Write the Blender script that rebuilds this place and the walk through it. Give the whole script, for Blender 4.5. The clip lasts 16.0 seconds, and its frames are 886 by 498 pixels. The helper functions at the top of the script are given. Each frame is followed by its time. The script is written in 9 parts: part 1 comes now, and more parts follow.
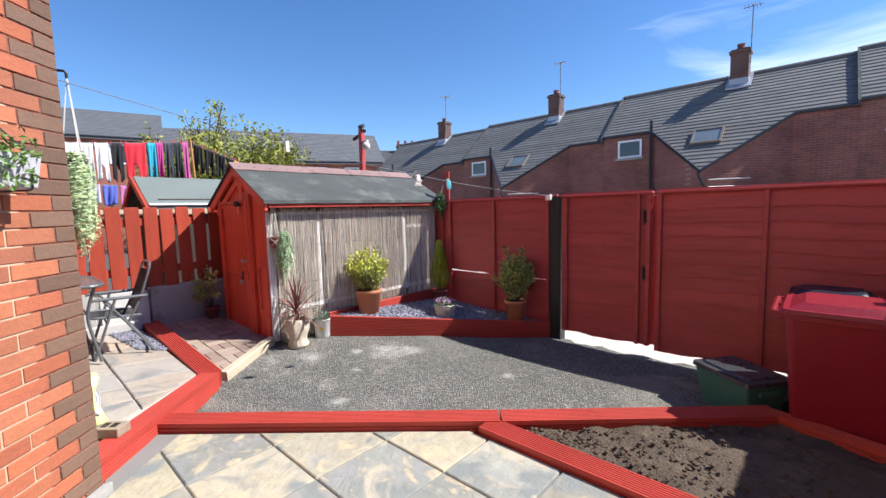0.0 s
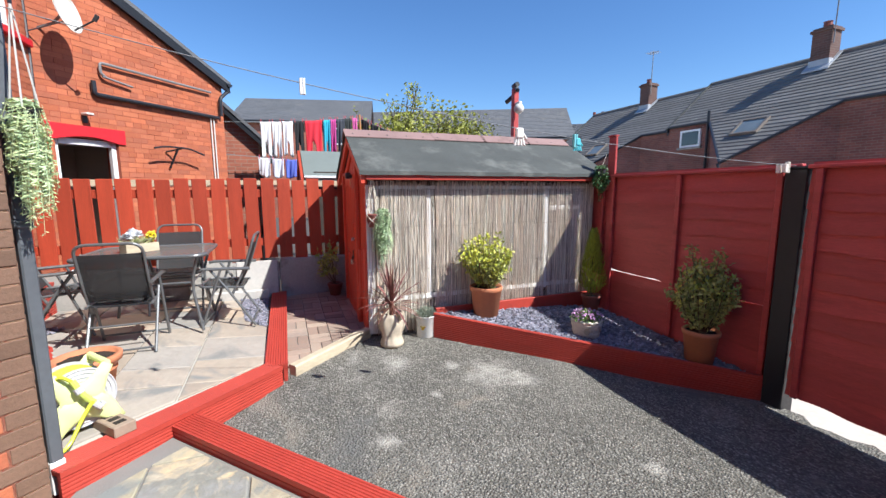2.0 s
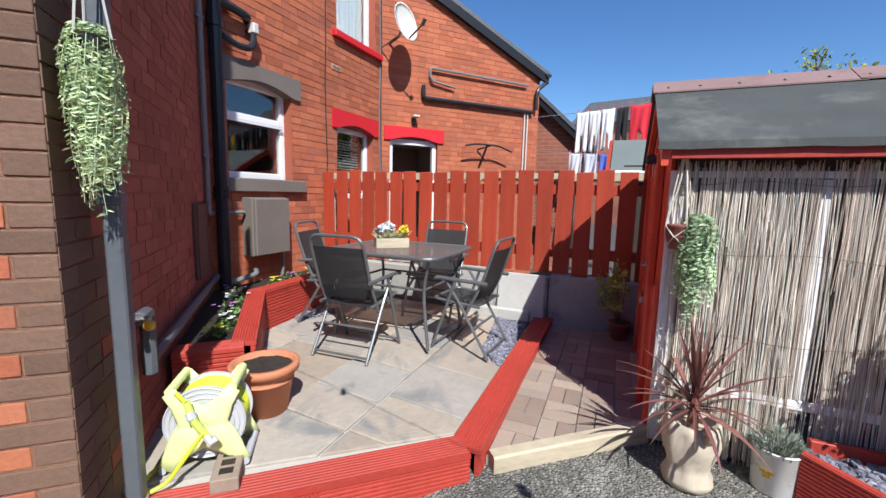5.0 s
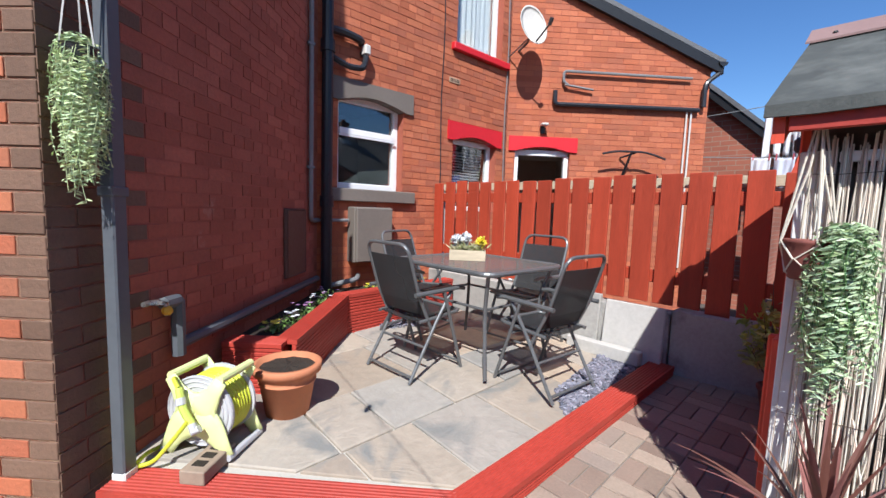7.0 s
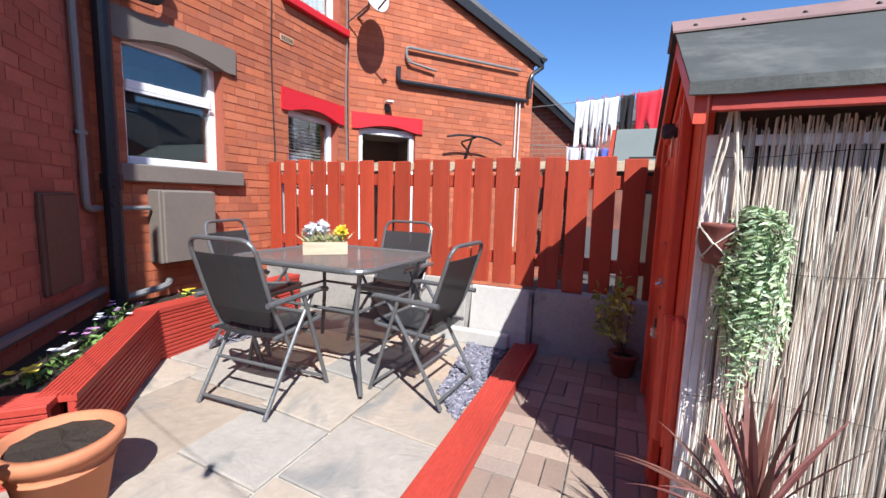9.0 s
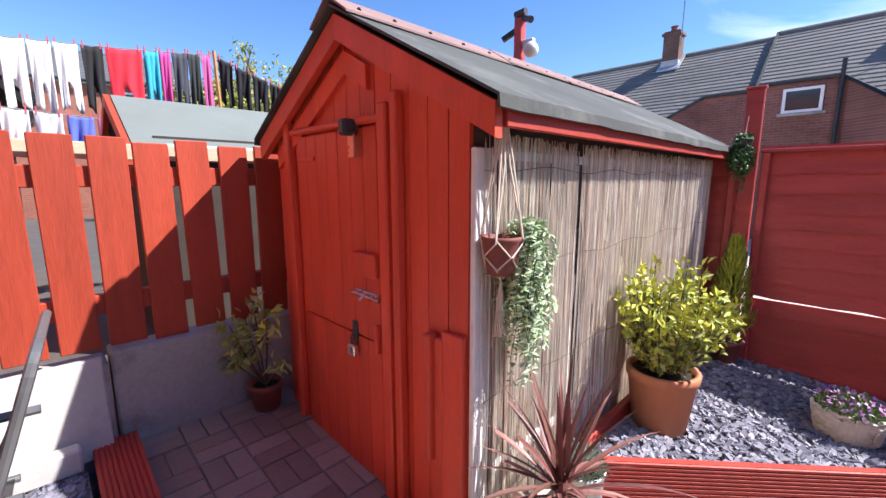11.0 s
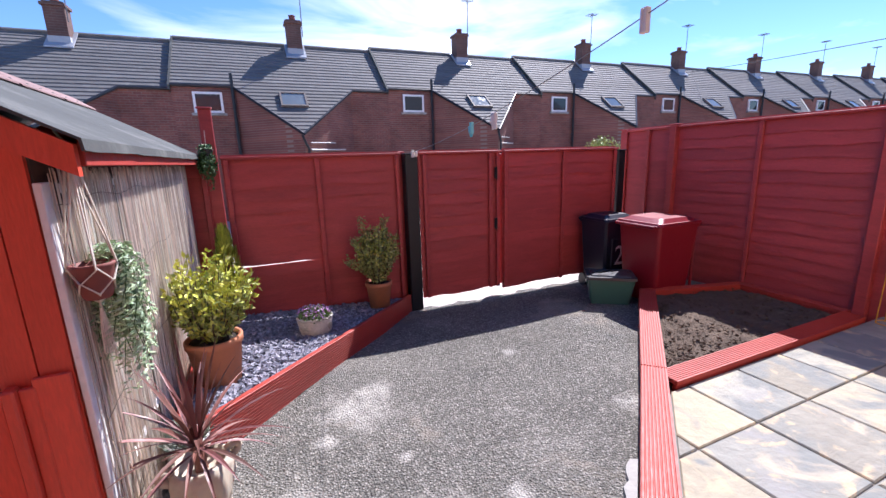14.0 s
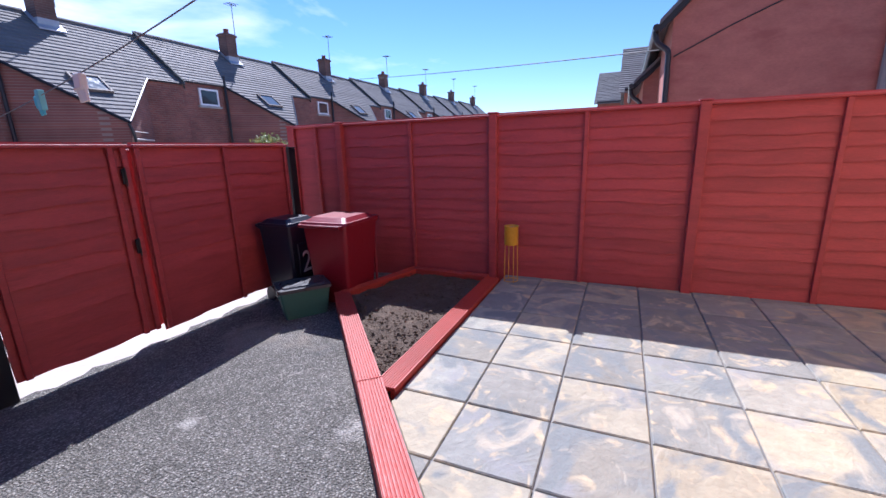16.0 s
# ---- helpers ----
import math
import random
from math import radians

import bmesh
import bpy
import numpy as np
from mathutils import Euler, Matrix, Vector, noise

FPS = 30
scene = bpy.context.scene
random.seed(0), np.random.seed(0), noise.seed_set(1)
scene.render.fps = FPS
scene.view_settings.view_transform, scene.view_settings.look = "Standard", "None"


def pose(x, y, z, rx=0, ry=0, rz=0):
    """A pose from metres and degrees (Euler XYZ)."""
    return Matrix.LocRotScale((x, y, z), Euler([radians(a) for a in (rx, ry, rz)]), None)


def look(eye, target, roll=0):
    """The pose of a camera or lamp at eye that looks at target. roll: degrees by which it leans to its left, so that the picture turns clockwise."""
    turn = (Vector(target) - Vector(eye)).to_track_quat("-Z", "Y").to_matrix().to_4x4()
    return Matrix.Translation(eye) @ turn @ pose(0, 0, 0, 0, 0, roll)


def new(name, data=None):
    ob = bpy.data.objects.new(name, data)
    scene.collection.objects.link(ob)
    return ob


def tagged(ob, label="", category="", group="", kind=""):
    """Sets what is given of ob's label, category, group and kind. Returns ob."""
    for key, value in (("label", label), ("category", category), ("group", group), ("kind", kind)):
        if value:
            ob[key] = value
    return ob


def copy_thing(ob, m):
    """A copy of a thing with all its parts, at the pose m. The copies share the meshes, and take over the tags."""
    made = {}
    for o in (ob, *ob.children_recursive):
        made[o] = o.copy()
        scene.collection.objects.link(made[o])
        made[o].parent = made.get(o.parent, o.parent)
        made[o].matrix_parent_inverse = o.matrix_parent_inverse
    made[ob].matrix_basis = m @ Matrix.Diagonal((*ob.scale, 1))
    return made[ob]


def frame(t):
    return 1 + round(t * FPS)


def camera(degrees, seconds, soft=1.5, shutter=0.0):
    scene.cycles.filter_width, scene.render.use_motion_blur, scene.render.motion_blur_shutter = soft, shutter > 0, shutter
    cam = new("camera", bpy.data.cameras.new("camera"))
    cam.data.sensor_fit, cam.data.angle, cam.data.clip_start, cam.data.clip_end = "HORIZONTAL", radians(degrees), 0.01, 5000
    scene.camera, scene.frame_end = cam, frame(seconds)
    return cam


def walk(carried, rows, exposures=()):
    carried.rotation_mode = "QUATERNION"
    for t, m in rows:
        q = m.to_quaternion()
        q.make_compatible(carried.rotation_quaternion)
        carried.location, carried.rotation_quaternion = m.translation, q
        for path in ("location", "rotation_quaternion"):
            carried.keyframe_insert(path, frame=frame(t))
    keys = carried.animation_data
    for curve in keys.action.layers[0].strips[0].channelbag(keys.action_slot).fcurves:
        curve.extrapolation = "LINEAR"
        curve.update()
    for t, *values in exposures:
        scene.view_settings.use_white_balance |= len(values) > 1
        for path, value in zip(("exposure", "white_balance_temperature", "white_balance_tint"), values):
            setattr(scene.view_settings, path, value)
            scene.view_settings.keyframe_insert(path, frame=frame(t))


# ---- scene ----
cam = camera(94.1, 16.0)
PATH = [
    (0, (3.974, -4.472, 1.481), (2.629, -3.004, 1.29), -1.5),
    (0.5, (3.936, -4.131, 1.468), (2.466, -2.79, 1.263), -1.1),
    (1, (3.842, -3.816, 1.451), (2.238, -2.644, 1.226), -0.8),
    (1.5, (3.659, -3.522, 1.444), (1.924, -2.559, 1.194), -0.5),
    (2, (3.432, -3.256, 1.446), (1.588, -2.534, 1.167), -0.2),
    (2.5, (3.164, -3.062, 1.451), (1.243, -2.597, 1.144), 0.3),
    (3, (2.87, -2.93, 1.447), (0.908, -2.719, 1.119), 0.5),
    (3.5, (2.596, -2.823, 1.453), (0.627, -2.861, 1.107), 0.6),
    (4, (2.355, -2.814, 1.447), (0.402, -3.09, 1.114), 0.9),
    (4.5, (2.171, -2.815, 1.435), (0.266, -3.342, 1.131), 1.1),
    (5, (2.019, -2.761, 1.358), (0.194, -3.535, 1.096), 1.4),
    (5.2, (1.948, -2.711, 1.332), (0.165, -3.581, 1.08), 1.6),
    (7.3, (1.316, -2.316, 1.295), (-0.032, -3.781, 1.102), 2.0),
    (7.5, (1.295, -2.299, 1.297), (-0.055, -3.762, 1.099), 2.0),
    (7.7, (1.272, -2.299, 1.302), (-0.089, -3.749, 1.099), 1.7),
    (8, (1.277, -2.345, 1.293), (-0.142, -3.738, 1.077), 1.8),
    (8.2, (1.277, -2.411, 1.287), (-0.2, -3.741, 1.061), 1.6),
    (10.3, (0.819, -3.321, 1.392), (-1.023, -2.589, 1.124), 1.4),
    (10.5, (0.755, -3.382, 1.413), (-0.981, -2.431, 1.125), 0.9),
    (11, (0.529, -3.462, 1.405), (-0.874, -2.075, 1.078), -0.1),
    (11.5, (0.343, -3.548, 1.477), (-0.673, -1.867, 1.1), -0.8),
    (12, (0.198, -3.654, 1.493), (-0.418, -1.797, 1.078), -1.3),
    (12.5, (0.17, -3.797, 1.509), (-0.045, -1.855, 1.083), -1.6),
    (13, (0.215, -3.959, 1.51), (0.374, -2.011, 1.085), -1.8),
    (13.5, (0.259, -4.063, 1.532), (0.748, -2.171, 1.104), -1.9),
    (14, (0.314, -4.107, 1.533), (1.091, -2.314, 1.104), -1.8),
    (14.5, (0.369, -4.079, 1.543), (1.413, -2.432, 1.098), -2.0),
    (15, (0.416, -3.986, 1.526), (1.722, -2.54, 1.077), -2.3),
    (15.5, (0.451, -3.834, 1.519), (2.023, -2.685, 1.061), -1.7),
    (16, (0.667, -3.706, 1.496), (2.451, -2.934, 1.028), -1.6),
]
walk(cam, [(t, look(eye, target, roll)) for t, eye, target, roll in PATH],
     exposures=[(0, 0.85, 6150, 9), (3, 0.72, 6100, 7), (5, 0.5, 6000, 7), (8, 0.68, 6000, 9), (10.5, 1.12, 6200, 12), (11.5, 1.37, 6300, 18),
                (12.5, 1.69, 6350, 23), (13.5, 1.26, 6200, 19), (14.5, 0.93, 5650, 20), (16, 0.80, 5500, 21)])

# ---- daylight ----
SUN = Vector((0.72, 0.59, 1.0)).normalized()  # towards the sun
world = bpy.data.worlds.new("sky")
scene.world = world
world.use_nodes = True
wn, wl = world.node_tree.nodes, world.node_tree.links
bg = wn["Background"]
bg.inputs["Strength"].default_value = 0.115
sky = wn.new("ShaderNodeTexSky")
sky.sky_type, sky.sun_disc = "NISHITA", False
sky.sun_elevation = math.asin(SUN.z)
sky.sun_rotation = math.atan2(SUN.x, SUN.y)
sky.air_density, sky.dust_density, sky.ozone_density = 1.0, 0.0, 4.0
# thin drifting cirrus over the whole sky
tc = wn.new("ShaderNodeTexCoord")
mp = wn.new("ShaderNodeMapping")
mp.inputs["Scale"].default_value = (1.0, 1.6, 5.0)
mp.inputs["Rotation"].default_value = (0.1, 0.25, 0.5)
mp.inputs["Location"].default_value = (0.35, 0.1, 0.0)
cn = wn.new("ShaderNodeTexNoise")
cn.inputs["Scale"].default_value, cn.inputs["Detail"].default_value = 1.5, 8
cn.inputs["Roughness"].default_value, cn.inputs["Distortion"].default_value = 0.55, 0.7
cr = wn.new("ShaderNodeValToRGB")
cr.color_ramp.elements[0].position, cr.color_ramp.elements[1].position = 0.56, 0.86
mixc = wn.new("ShaderNodeMixRGB")
mixc.inputs[2].default_value = (7.5, 7.8, 8.2, 1)
# cloud thickens towards the sunny side and thins out to clear blue away from it
hs_ = wn.new("ShaderNodeHueSaturation")
hs_.inputs["Saturation"].default_value, hs_.inputs["Value"].default_value = 1.16, 0.86
hs_.inputs["Hue"].default_value = 0.506
dt = wn.new("ShaderNodeVectorMath")
dt.operation = "DOT_PRODUCT"
dt.inputs[1].default_value = Vector((0.50, 0.80, 0.33)).normalized()
wk = wn.new("ShaderNodeMath")
wk.operation = "MULTIPLY_ADD"
wk.inputs[1].default_value, wk.inputs[2].default_value = 0.60, -0.42
wadd = wn.new("ShaderNodeMath")
wadd.operation = "ADD"
wl.new(tc.outputs["Generated"], dt.inputs[0])
wl.new(dt.outputs["Value"], wk.inputs[0])
wl.new(wk.outputs[0], wadd.inputs[0])
wl.new(cn.outputs["Fac"], wadd.inputs[1])
wl.new(sky.outputs["Color"], hs_.inputs["Color"])
wl.new(tc.outputs["Generated"], mp.inputs["Vector"])
wl.new(mp.outputs["Vector"], cn.inputs["Vector"])
wl.new(wadd.outputs[0], cr.inputs["Fac"])
wl.new(cr.outputs["Color"], mixc.inputs[0])
wl.new(hs_.outputs["Color"], mixc.inputs[1])
wl.new(mixc.outputs["Color"], bg.inputs["Color"])
sun = new("sun", bpy.data.lights.new("sun", "SUN"))
sun.data.energy, sun.data.angle, sun.data.color = 4.8, radians(0.53), (1.0, 0.95, 0.88)
sun.matrix_world = look(SUN * 30, (0, 0, 0))


# ---- materials ----
def material(name, col, rough=0.7, metal=0.0, vary=0.12, grain=40.0, bump=0.15, stain=None, stain_scale=2.5,
             stain_cut=0.55, stretch=(1, 1, 1), pieces=0.0, spec=0.4, coat=0.0, depth=0.004):
    """A surface with grain, larger mottling, optional stains and piece-to-piece variation."""
    m = bpy.data.materials.new(name)
    m.use_nodes = True
    n, l = m.node_tree.nodes, m.node_tree.links
    b = n["Principled BSDF"]
    b.inputs["Metallic"].default_value = metal
    b.inputs["Specular IOR Level"].default_value = spec
    b.inputs["Coat Weight"].default_value = coat
    geo, info = n.new("ShaderNodeNewGeometry"), n.new("ShaderNodeObjectInfo")
    co = n.new("ShaderNodeTexCoord")
    add = n.new("ShaderNodeVectorMath")
    add.operation = "MULTIPLY_ADD"
    add.inputs[1].default_value = (13.7, 7.1, 9.3)
    l.new(info.outputs["Random"], add.inputs[0])
    l.new(co.outputs["Object"], add.inputs[2])
    mpn = n.new("ShaderNodeMapping")
    mpn.inputs["Scale"].default_value = stretch
    l.new(add.outputs[0], mpn.inputs["Vector"])

    def tex(scale, detail, rgh=0.6):
        t = n.new("ShaderNodeTexNoise")
        t.inputs["Scale"].default_value, t.inputs["Detail"].default_value, t.inputs["Roughness"].default_value = scale, detail, rgh
        l.new(mpn.outputs["Vector"], t.inputs["Vector"])
        return t

    fine, broad = tex(grain, 6), tex(2.2, 4)
    hsv = n.new("ShaderNodeHueSaturation")
    hsv.inputs["Color"].default_value = (*col, 1)
    s = n.new("ShaderNodeMath")
    s.operation = "ADD"
    l.new(fine.outputs["Fac"], s.inputs[0])
    l.new(broad.outputs["Fac"], s.inputs[1])
    rr = n.new("ShaderNodeMath")
    rr.operation = "ADD"
    l.new(info.outputs["Random"], rr.inputs[0])
    l.new(geo.outputs["Random Per Island"], rr.inputs[1])
    fr = n.new("ShaderNodeMath")
    fr.operation = "FRACT"
    l.new(rr.outputs[0], fr.inputs[0])
    mr = n.new("ShaderNodeMapRange")
    mr.inputs["From Min"].default_value, mr.inputs["From Max"].default_value = 0.6, 1.4
    mr.inputs["To Min"].default_value, mr.inputs["To Max"].default_value = 1 - vary, 1 + vary
    l.new(s.outputs[0], mr.inputs["Value"])
    pv = n.new("ShaderNodeMapRange")
    pv.inputs["To Min"].default_value, pv.inputs["To Max"].default_value = 1 - pieces, 1 + pieces
    l.new(fr.outputs[0], pv.inputs["Value"])
    mul = n.new("ShaderNodeMath")
    mul.operation = "MULTIPLY"
    l.new(mr.outputs[0], mul.inputs[0])
    l.new(pv.outputs[0], mul.inputs[1])
    l.new(mul.outputs[0], hsv.inputs["Value"])
    out = hsv.outputs["Color"]
    if stain:
        st = tex(stain_scale, 7, 0.65)
        ramp = n.new("ShaderNodeValToRGB")
        ramp.color_ramp.elements[0].position, ramp.color_ramp.elements[1].position = stain_cut, min(1, stain_cut + 0.16)
        l.new(st.outputs["Fac"], ramp.inputs["Fac"])
        mx = n.new("ShaderNodeMixRGB")
        mx.inputs[2].default_value = (*stain, 1)
        l.new(ramp.outputs["Color"], mx.inputs[0])
        l.new(out, mx.inputs[1])
        out = mx.outputs["Color"]
    l.new(out, b.inputs["Base Color"])
    ro = n.new("ShaderNodeMapRange")
    ro.inputs["From Min"].default_value, ro.inputs["From Max"].default_value = 0.3, 0.7
    ro.inputs["To Min"].default_value, ro.inputs["To Max"].default_value = max(0, rough - 0.1), min(1, rough + 0.1)
    l.new(fine.outputs["Fac"], ro.inputs["Value"])
    l.new(ro.outputs[0], b.inputs["Roughness"])
    bp = n.new("ShaderNodeBump")
    bp.inputs["Strength"].default_value, bp.inputs["Distance"].default_value = bump, depth
    l.new(fine.outputs["Fac"], bp.inputs["Height"])
    l.new(bp.outputs["Normal"], b.inputs["Normal"])
    return m


def hued(m, colours):
    """Lets each piece take one of several colours by chance."""
    n, l = m.node_tree.nodes, m.node_tree.links
    hsv = [q for q in n if q.type == "HUE_SAT"][0]
    fr = [q for q in n if q.type == "MATH" and q.operation == "FRACT"][0]
    ramp = n.new("ShaderNodeValToRGB")
    ramp.color_ramp.interpolation = "LINEAR"
    e = ramp.color_ramp.elements
    while len(e) < len(colours):
        e.new(0.5)
    for i, c in enumerate(colours):
        e[i].position = i / (len(colours) - 1)
        e[i].color = (*c, 1)
    k = n.new("ShaderNodeMath")
    k.operation = "MULTIPLY"
    k.inputs[1].default_value = 7.31
    f2 = n.new("ShaderNodeMath")
    f2.operation = "FRACT"
    l.new(fr.outputs[0], k.inputs[0])
    l.new(k.outputs[0], f2.inputs[0])
    l.new(f2.outputs[0], ramp.inputs["Fac"])
    l.new(ramp.outputs["Color"], hsv.inputs["Color"])
    return m


def blotched(m, col2, scale, cut, soft=0.2, dist=1.0):
    """Adds broad veins or blotches of a second colour."""
    n, l = m.node_tree.nodes, m.node_tree.links
    b = n["Principled BSDF"]
    src = b.inputs["Base Color"].links[0].from_socket
    t = n.new("ShaderNodeTexNoise")
    t.inputs["Scale"].default_value, t.inputs["Detail"].default_value, t.inputs["Distortion"].default_value = scale, 6, dist
    mpn = [q for q in n if q.type == "MAPPING"][0]
    l.new(mpn.outputs["Vector"], t.inputs["Vector"])
    ramp = n.new("ShaderNodeValToRGB")
    ramp.color_ramp.elements[0].position, ramp.color_ramp.elements[1].position = cut, min(1, cut + soft)
    l.new(t.outputs["Fac"], ramp.inputs["Fac"])
    mx = n.new("ShaderNodeMixRGB")
    mx.inputs[2].default_value = (*col2, 1)
    l.new(ramp.outputs["Color"], mx.inputs[0])
    l.new(src, mx.inputs[1])
    l.new(mx.outputs["Color"], b.inputs["Base Color"])
    return m


RED_PAINT = material("red_fence_paint", (0.43, 0.062, 0.060), 0.5, vary=0.24, grain=30, bump=0.35, stretch=(1, 1, 6), pieces=0.10, stain=(0.33, 0.048, 0.048), stain_cut=0.55)
RED_SHED = material("red_shed_paint", (0.68, 0.088, 0.046), 0.45, vary=0.2, grain=30, bump=0.3, stretch=(5, 5, 0.7), pieces=0.10, stain=(0.54, 0.070, 0.038), stain_cut=0.6)
RED_DECK = material("red_deck_paint", (0.41, 0.050, 0.034), 0.55, vary=0.22, grain=45, bump=0.3, stretch=(1, 1, 1), pieces=0.08, stain=(0.30, 0.045, 0.032), stain_cut=0.6, stain_scale=6)
RED_PICKET = material("red_picket_stain", (0.37, 0.050, 0.022), 0.6, vary=0.25, grain=26, bump=0.35, stretch=(6, 6, 0.6), pieces=0.14, stain=(0.26, 0.035, 0.016), stain_cut=0.6)
BRICK = hued(material("red_brick", (0.36, 0.098, 0.05), 0.85, vary=0.22, grain=60, bump=0.6, pieces=0.12, stain=(0.30, 0.12, 0.08), stain_cut=0.66, depth=0.006),
             [(0.46, 0.135, 0.062), (0.38, 0.11, 0.055), (0.49, 0.155, 0.075), (0.35, 0.11, 0.062), (0.44, 0.14, 0.07)])
BRICK_LIGHT = hued(material("orange_brick", (0.46, 0.13, 0.06), 0.85, vary=0.22, grain=60, bump=0.6, pieces=0.1, stain=(0.36, 0.17, 0.10), stain_cut=0.66, depth=0.006),
             [(0.43, 0.135, 0.065), (0.37, 0.11, 0.058), (0.46, 0.16, 0.08), (0.35, 0.125, 0.07)])
BRICK_DARK = material("brown_quoin_brick", (0.17, 0.10, 0.068), 0.85, vary=0.25, grain=60, bump=0.6, pieces=0.15, depth=0.006)
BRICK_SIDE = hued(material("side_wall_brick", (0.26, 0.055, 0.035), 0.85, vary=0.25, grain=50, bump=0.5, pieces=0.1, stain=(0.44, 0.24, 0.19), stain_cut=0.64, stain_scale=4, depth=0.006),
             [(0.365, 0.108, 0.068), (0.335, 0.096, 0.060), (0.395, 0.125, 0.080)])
MORTAR = material("brick_mortar", (0.52, 0.38, 0.26), 0.95, vary=0.15, grain=90, bump=0.4)
MORTAR_RED = material("painted_mortar", (0.36, 0.10, 0.06), 0.95, vary=0.2, grain=90, bump=0.4)
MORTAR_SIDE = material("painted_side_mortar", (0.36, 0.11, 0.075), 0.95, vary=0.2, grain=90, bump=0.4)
def aggregate(m, scale, dark, light, amount=0.75, depth=0.006):
    """Small stones bedded in a dark binder, each of its own shade."""
    n, l = m.node_tree.nodes, m.node_tree.links
    b = n["Principled BSDF"]
    src = b.inputs["Base Color"].links[0].from_socket
    co = n.new("ShaderNodeTexCoord")
    v = n.new("ShaderNodeTexVoronoi")
    v.inputs["Scale"].default_value = scale
    l.new(co.outputs["Object"], v.inputs["Vector"])
    sep = n.new("ShaderNodeSeparateColor")
    l.new(v.outputs["Color"], sep.inputs[0])
    ramp = n.new("ShaderNodeValToRGB")
    e = ramp.color_ramp.elements
    e[0].position, e[0].color = 0.0, (*dark, 1)
    e[1].position, e[1].color = 1.0, (*light, 1)
    q = e.new(0.62)
    q.color = (*[d * 0.62 + li * 0.38 for d, li in zip(dark, light)], 1)
    l.new(sep.outputs[0], ramp.inputs["Fac"])
    gap = n.new("ShaderNodeMapRange")
    gap.inputs["From Min"].default_value, gap.inputs["From Max"].default_value = 0.28, 0.62
    gap.inputs["To Min"].default_value, gap.inputs["To Max"].default_value = 1.0, 0.42
    l.new(v.outputs["Distance"], gap.inputs["Value"])
    hs = n.new("ShaderNodeHueSaturation")
    l.new(ramp.outputs["Color"], hs.inputs["Color"])
    l.new(gap.outputs[0], hs.inputs["Value"])
    mx = n.new("ShaderNodeMixRGB")
    mx.inputs[0].default_value = amount
    l.new(src, mx.inputs[1])
    l.new(hs.outputs["Color"], mx.inputs[2])
    l.new(mx.outputs["Color"], b.inputs["Base Color"])
    old = [x for x in n if x.type == "BUMP"][0]
    bp = n.new("ShaderNodeBump")
    bp.invert = True
    bp.inputs["Strength"].default_value, bp.inputs["Distance"].default_value = 0.9, depth
    l.new(v.outputs["Distance"], bp.inputs["Height"])
    l.new(old.outputs["Normal"], bp.inputs["Normal"])
    l.new(bp.outputs["Normal"], b.inputs["Normal"])
    return m


def scuffed(m, spots, col):
    """Pale worn patches of ragged outline; spots are (x, y, radius)."""
    n, l = m.node_tree.nodes, m.node_tree.links
    b = n["Principled BSDF"]
    co = n.new("ShaderNodeTexCoord")
    ns = n.new("ShaderNodeTexNoise")
    ns.inputs["Scale"].default_value, ns.inputs["Detail"].default_value, ns.inputs["Roughness"].default_value = 9, 9, 0.75
    l.new(co.outputs["Object"], ns.inputs["Vector"])
    for x, y, r in spots:
        d = n.new("ShaderNodeVectorMath")
        d.operation = "DISTANCE"
        d.inputs[1].default_value = (x, y, 0.02)
        l.new(co.outputs["Object"], d.inputs[0])
        k = n.new("ShaderNodeMath")
        k.operation = "MULTIPLY_ADD"
        k.inputs[1].default_value = -0.34 / r
        l.new(d.outputs["Value"], k.inputs[0])
        l.new(ns.outputs["Fac"], k.inputs[2])
        ramp = n.new("ShaderNodeValToRGB")
        ramp.color_ramp.elements[0].position, ramp.color_ramp.elements[1].position = 0.20, 0.56
        ramp.color_ramp.elements[1].color = (0.85, 0.85, 0.85, 1)
        l.new(k.outputs[0], ramp.inputs["Fac"])
        src = b.inputs["Base Color"].links[0].from_socket
        mx = n.new("ShaderNodeMixRGB")
        mx.inputs[2].default_value = (*col, 1)
        l.new(ramp.outputs["Color"], mx.inputs[0])
        l.new(src, mx.inputs[1])
        l.new(mx.outputs["Color"], b.inputs["Base Color"])
    return m


TARMAC = material("worn_tarmac", (0.245, 0.233, 0.203), 0.85, vary=0.5, grain=120, bump=0.9, stain=(0.40, 0.375, 0.33), stain_cut=0.56, stain_scale=2.2, depth=0.008, spec=0.1)
aggregate(TARMAC, 80, (0.095, 0.092, 0.083), (0.56, 0.53, 0.47), 0.62, 0.016)
blotched(TARMAC, (0.40, 0.375, 0.33), 5.5, 0.64, 0.12, 1.5)
blotched(TARMAC, (0.17, 0.168, 0.16), 1.6, 0.62, 0.16, 1.0)
blotched(TARMAC, (0.33, 0.29, 0.235), 1.1, 0.60, 0.14, 1.0)
scuffed(TARMAC, ((0.69, -1.77, 0.27), (0.88, -1.60, 0.16), (0.48, -2.02, 0.10), (0.30, -2.45, 0.16), (0.10, -2.75, 0.14), (1.25, -2.75, 0.10), (2.30, -2.45, 0.15), (0.85, -2.30, 0.06), (2.0, -1.5, 0.09)), (0.60, 0.57, 0.51))
LANE = material("lane_concrete", (0.5, 0.47, 0.42), 0.9, vary=0.15, grain=40, bump=0.3)
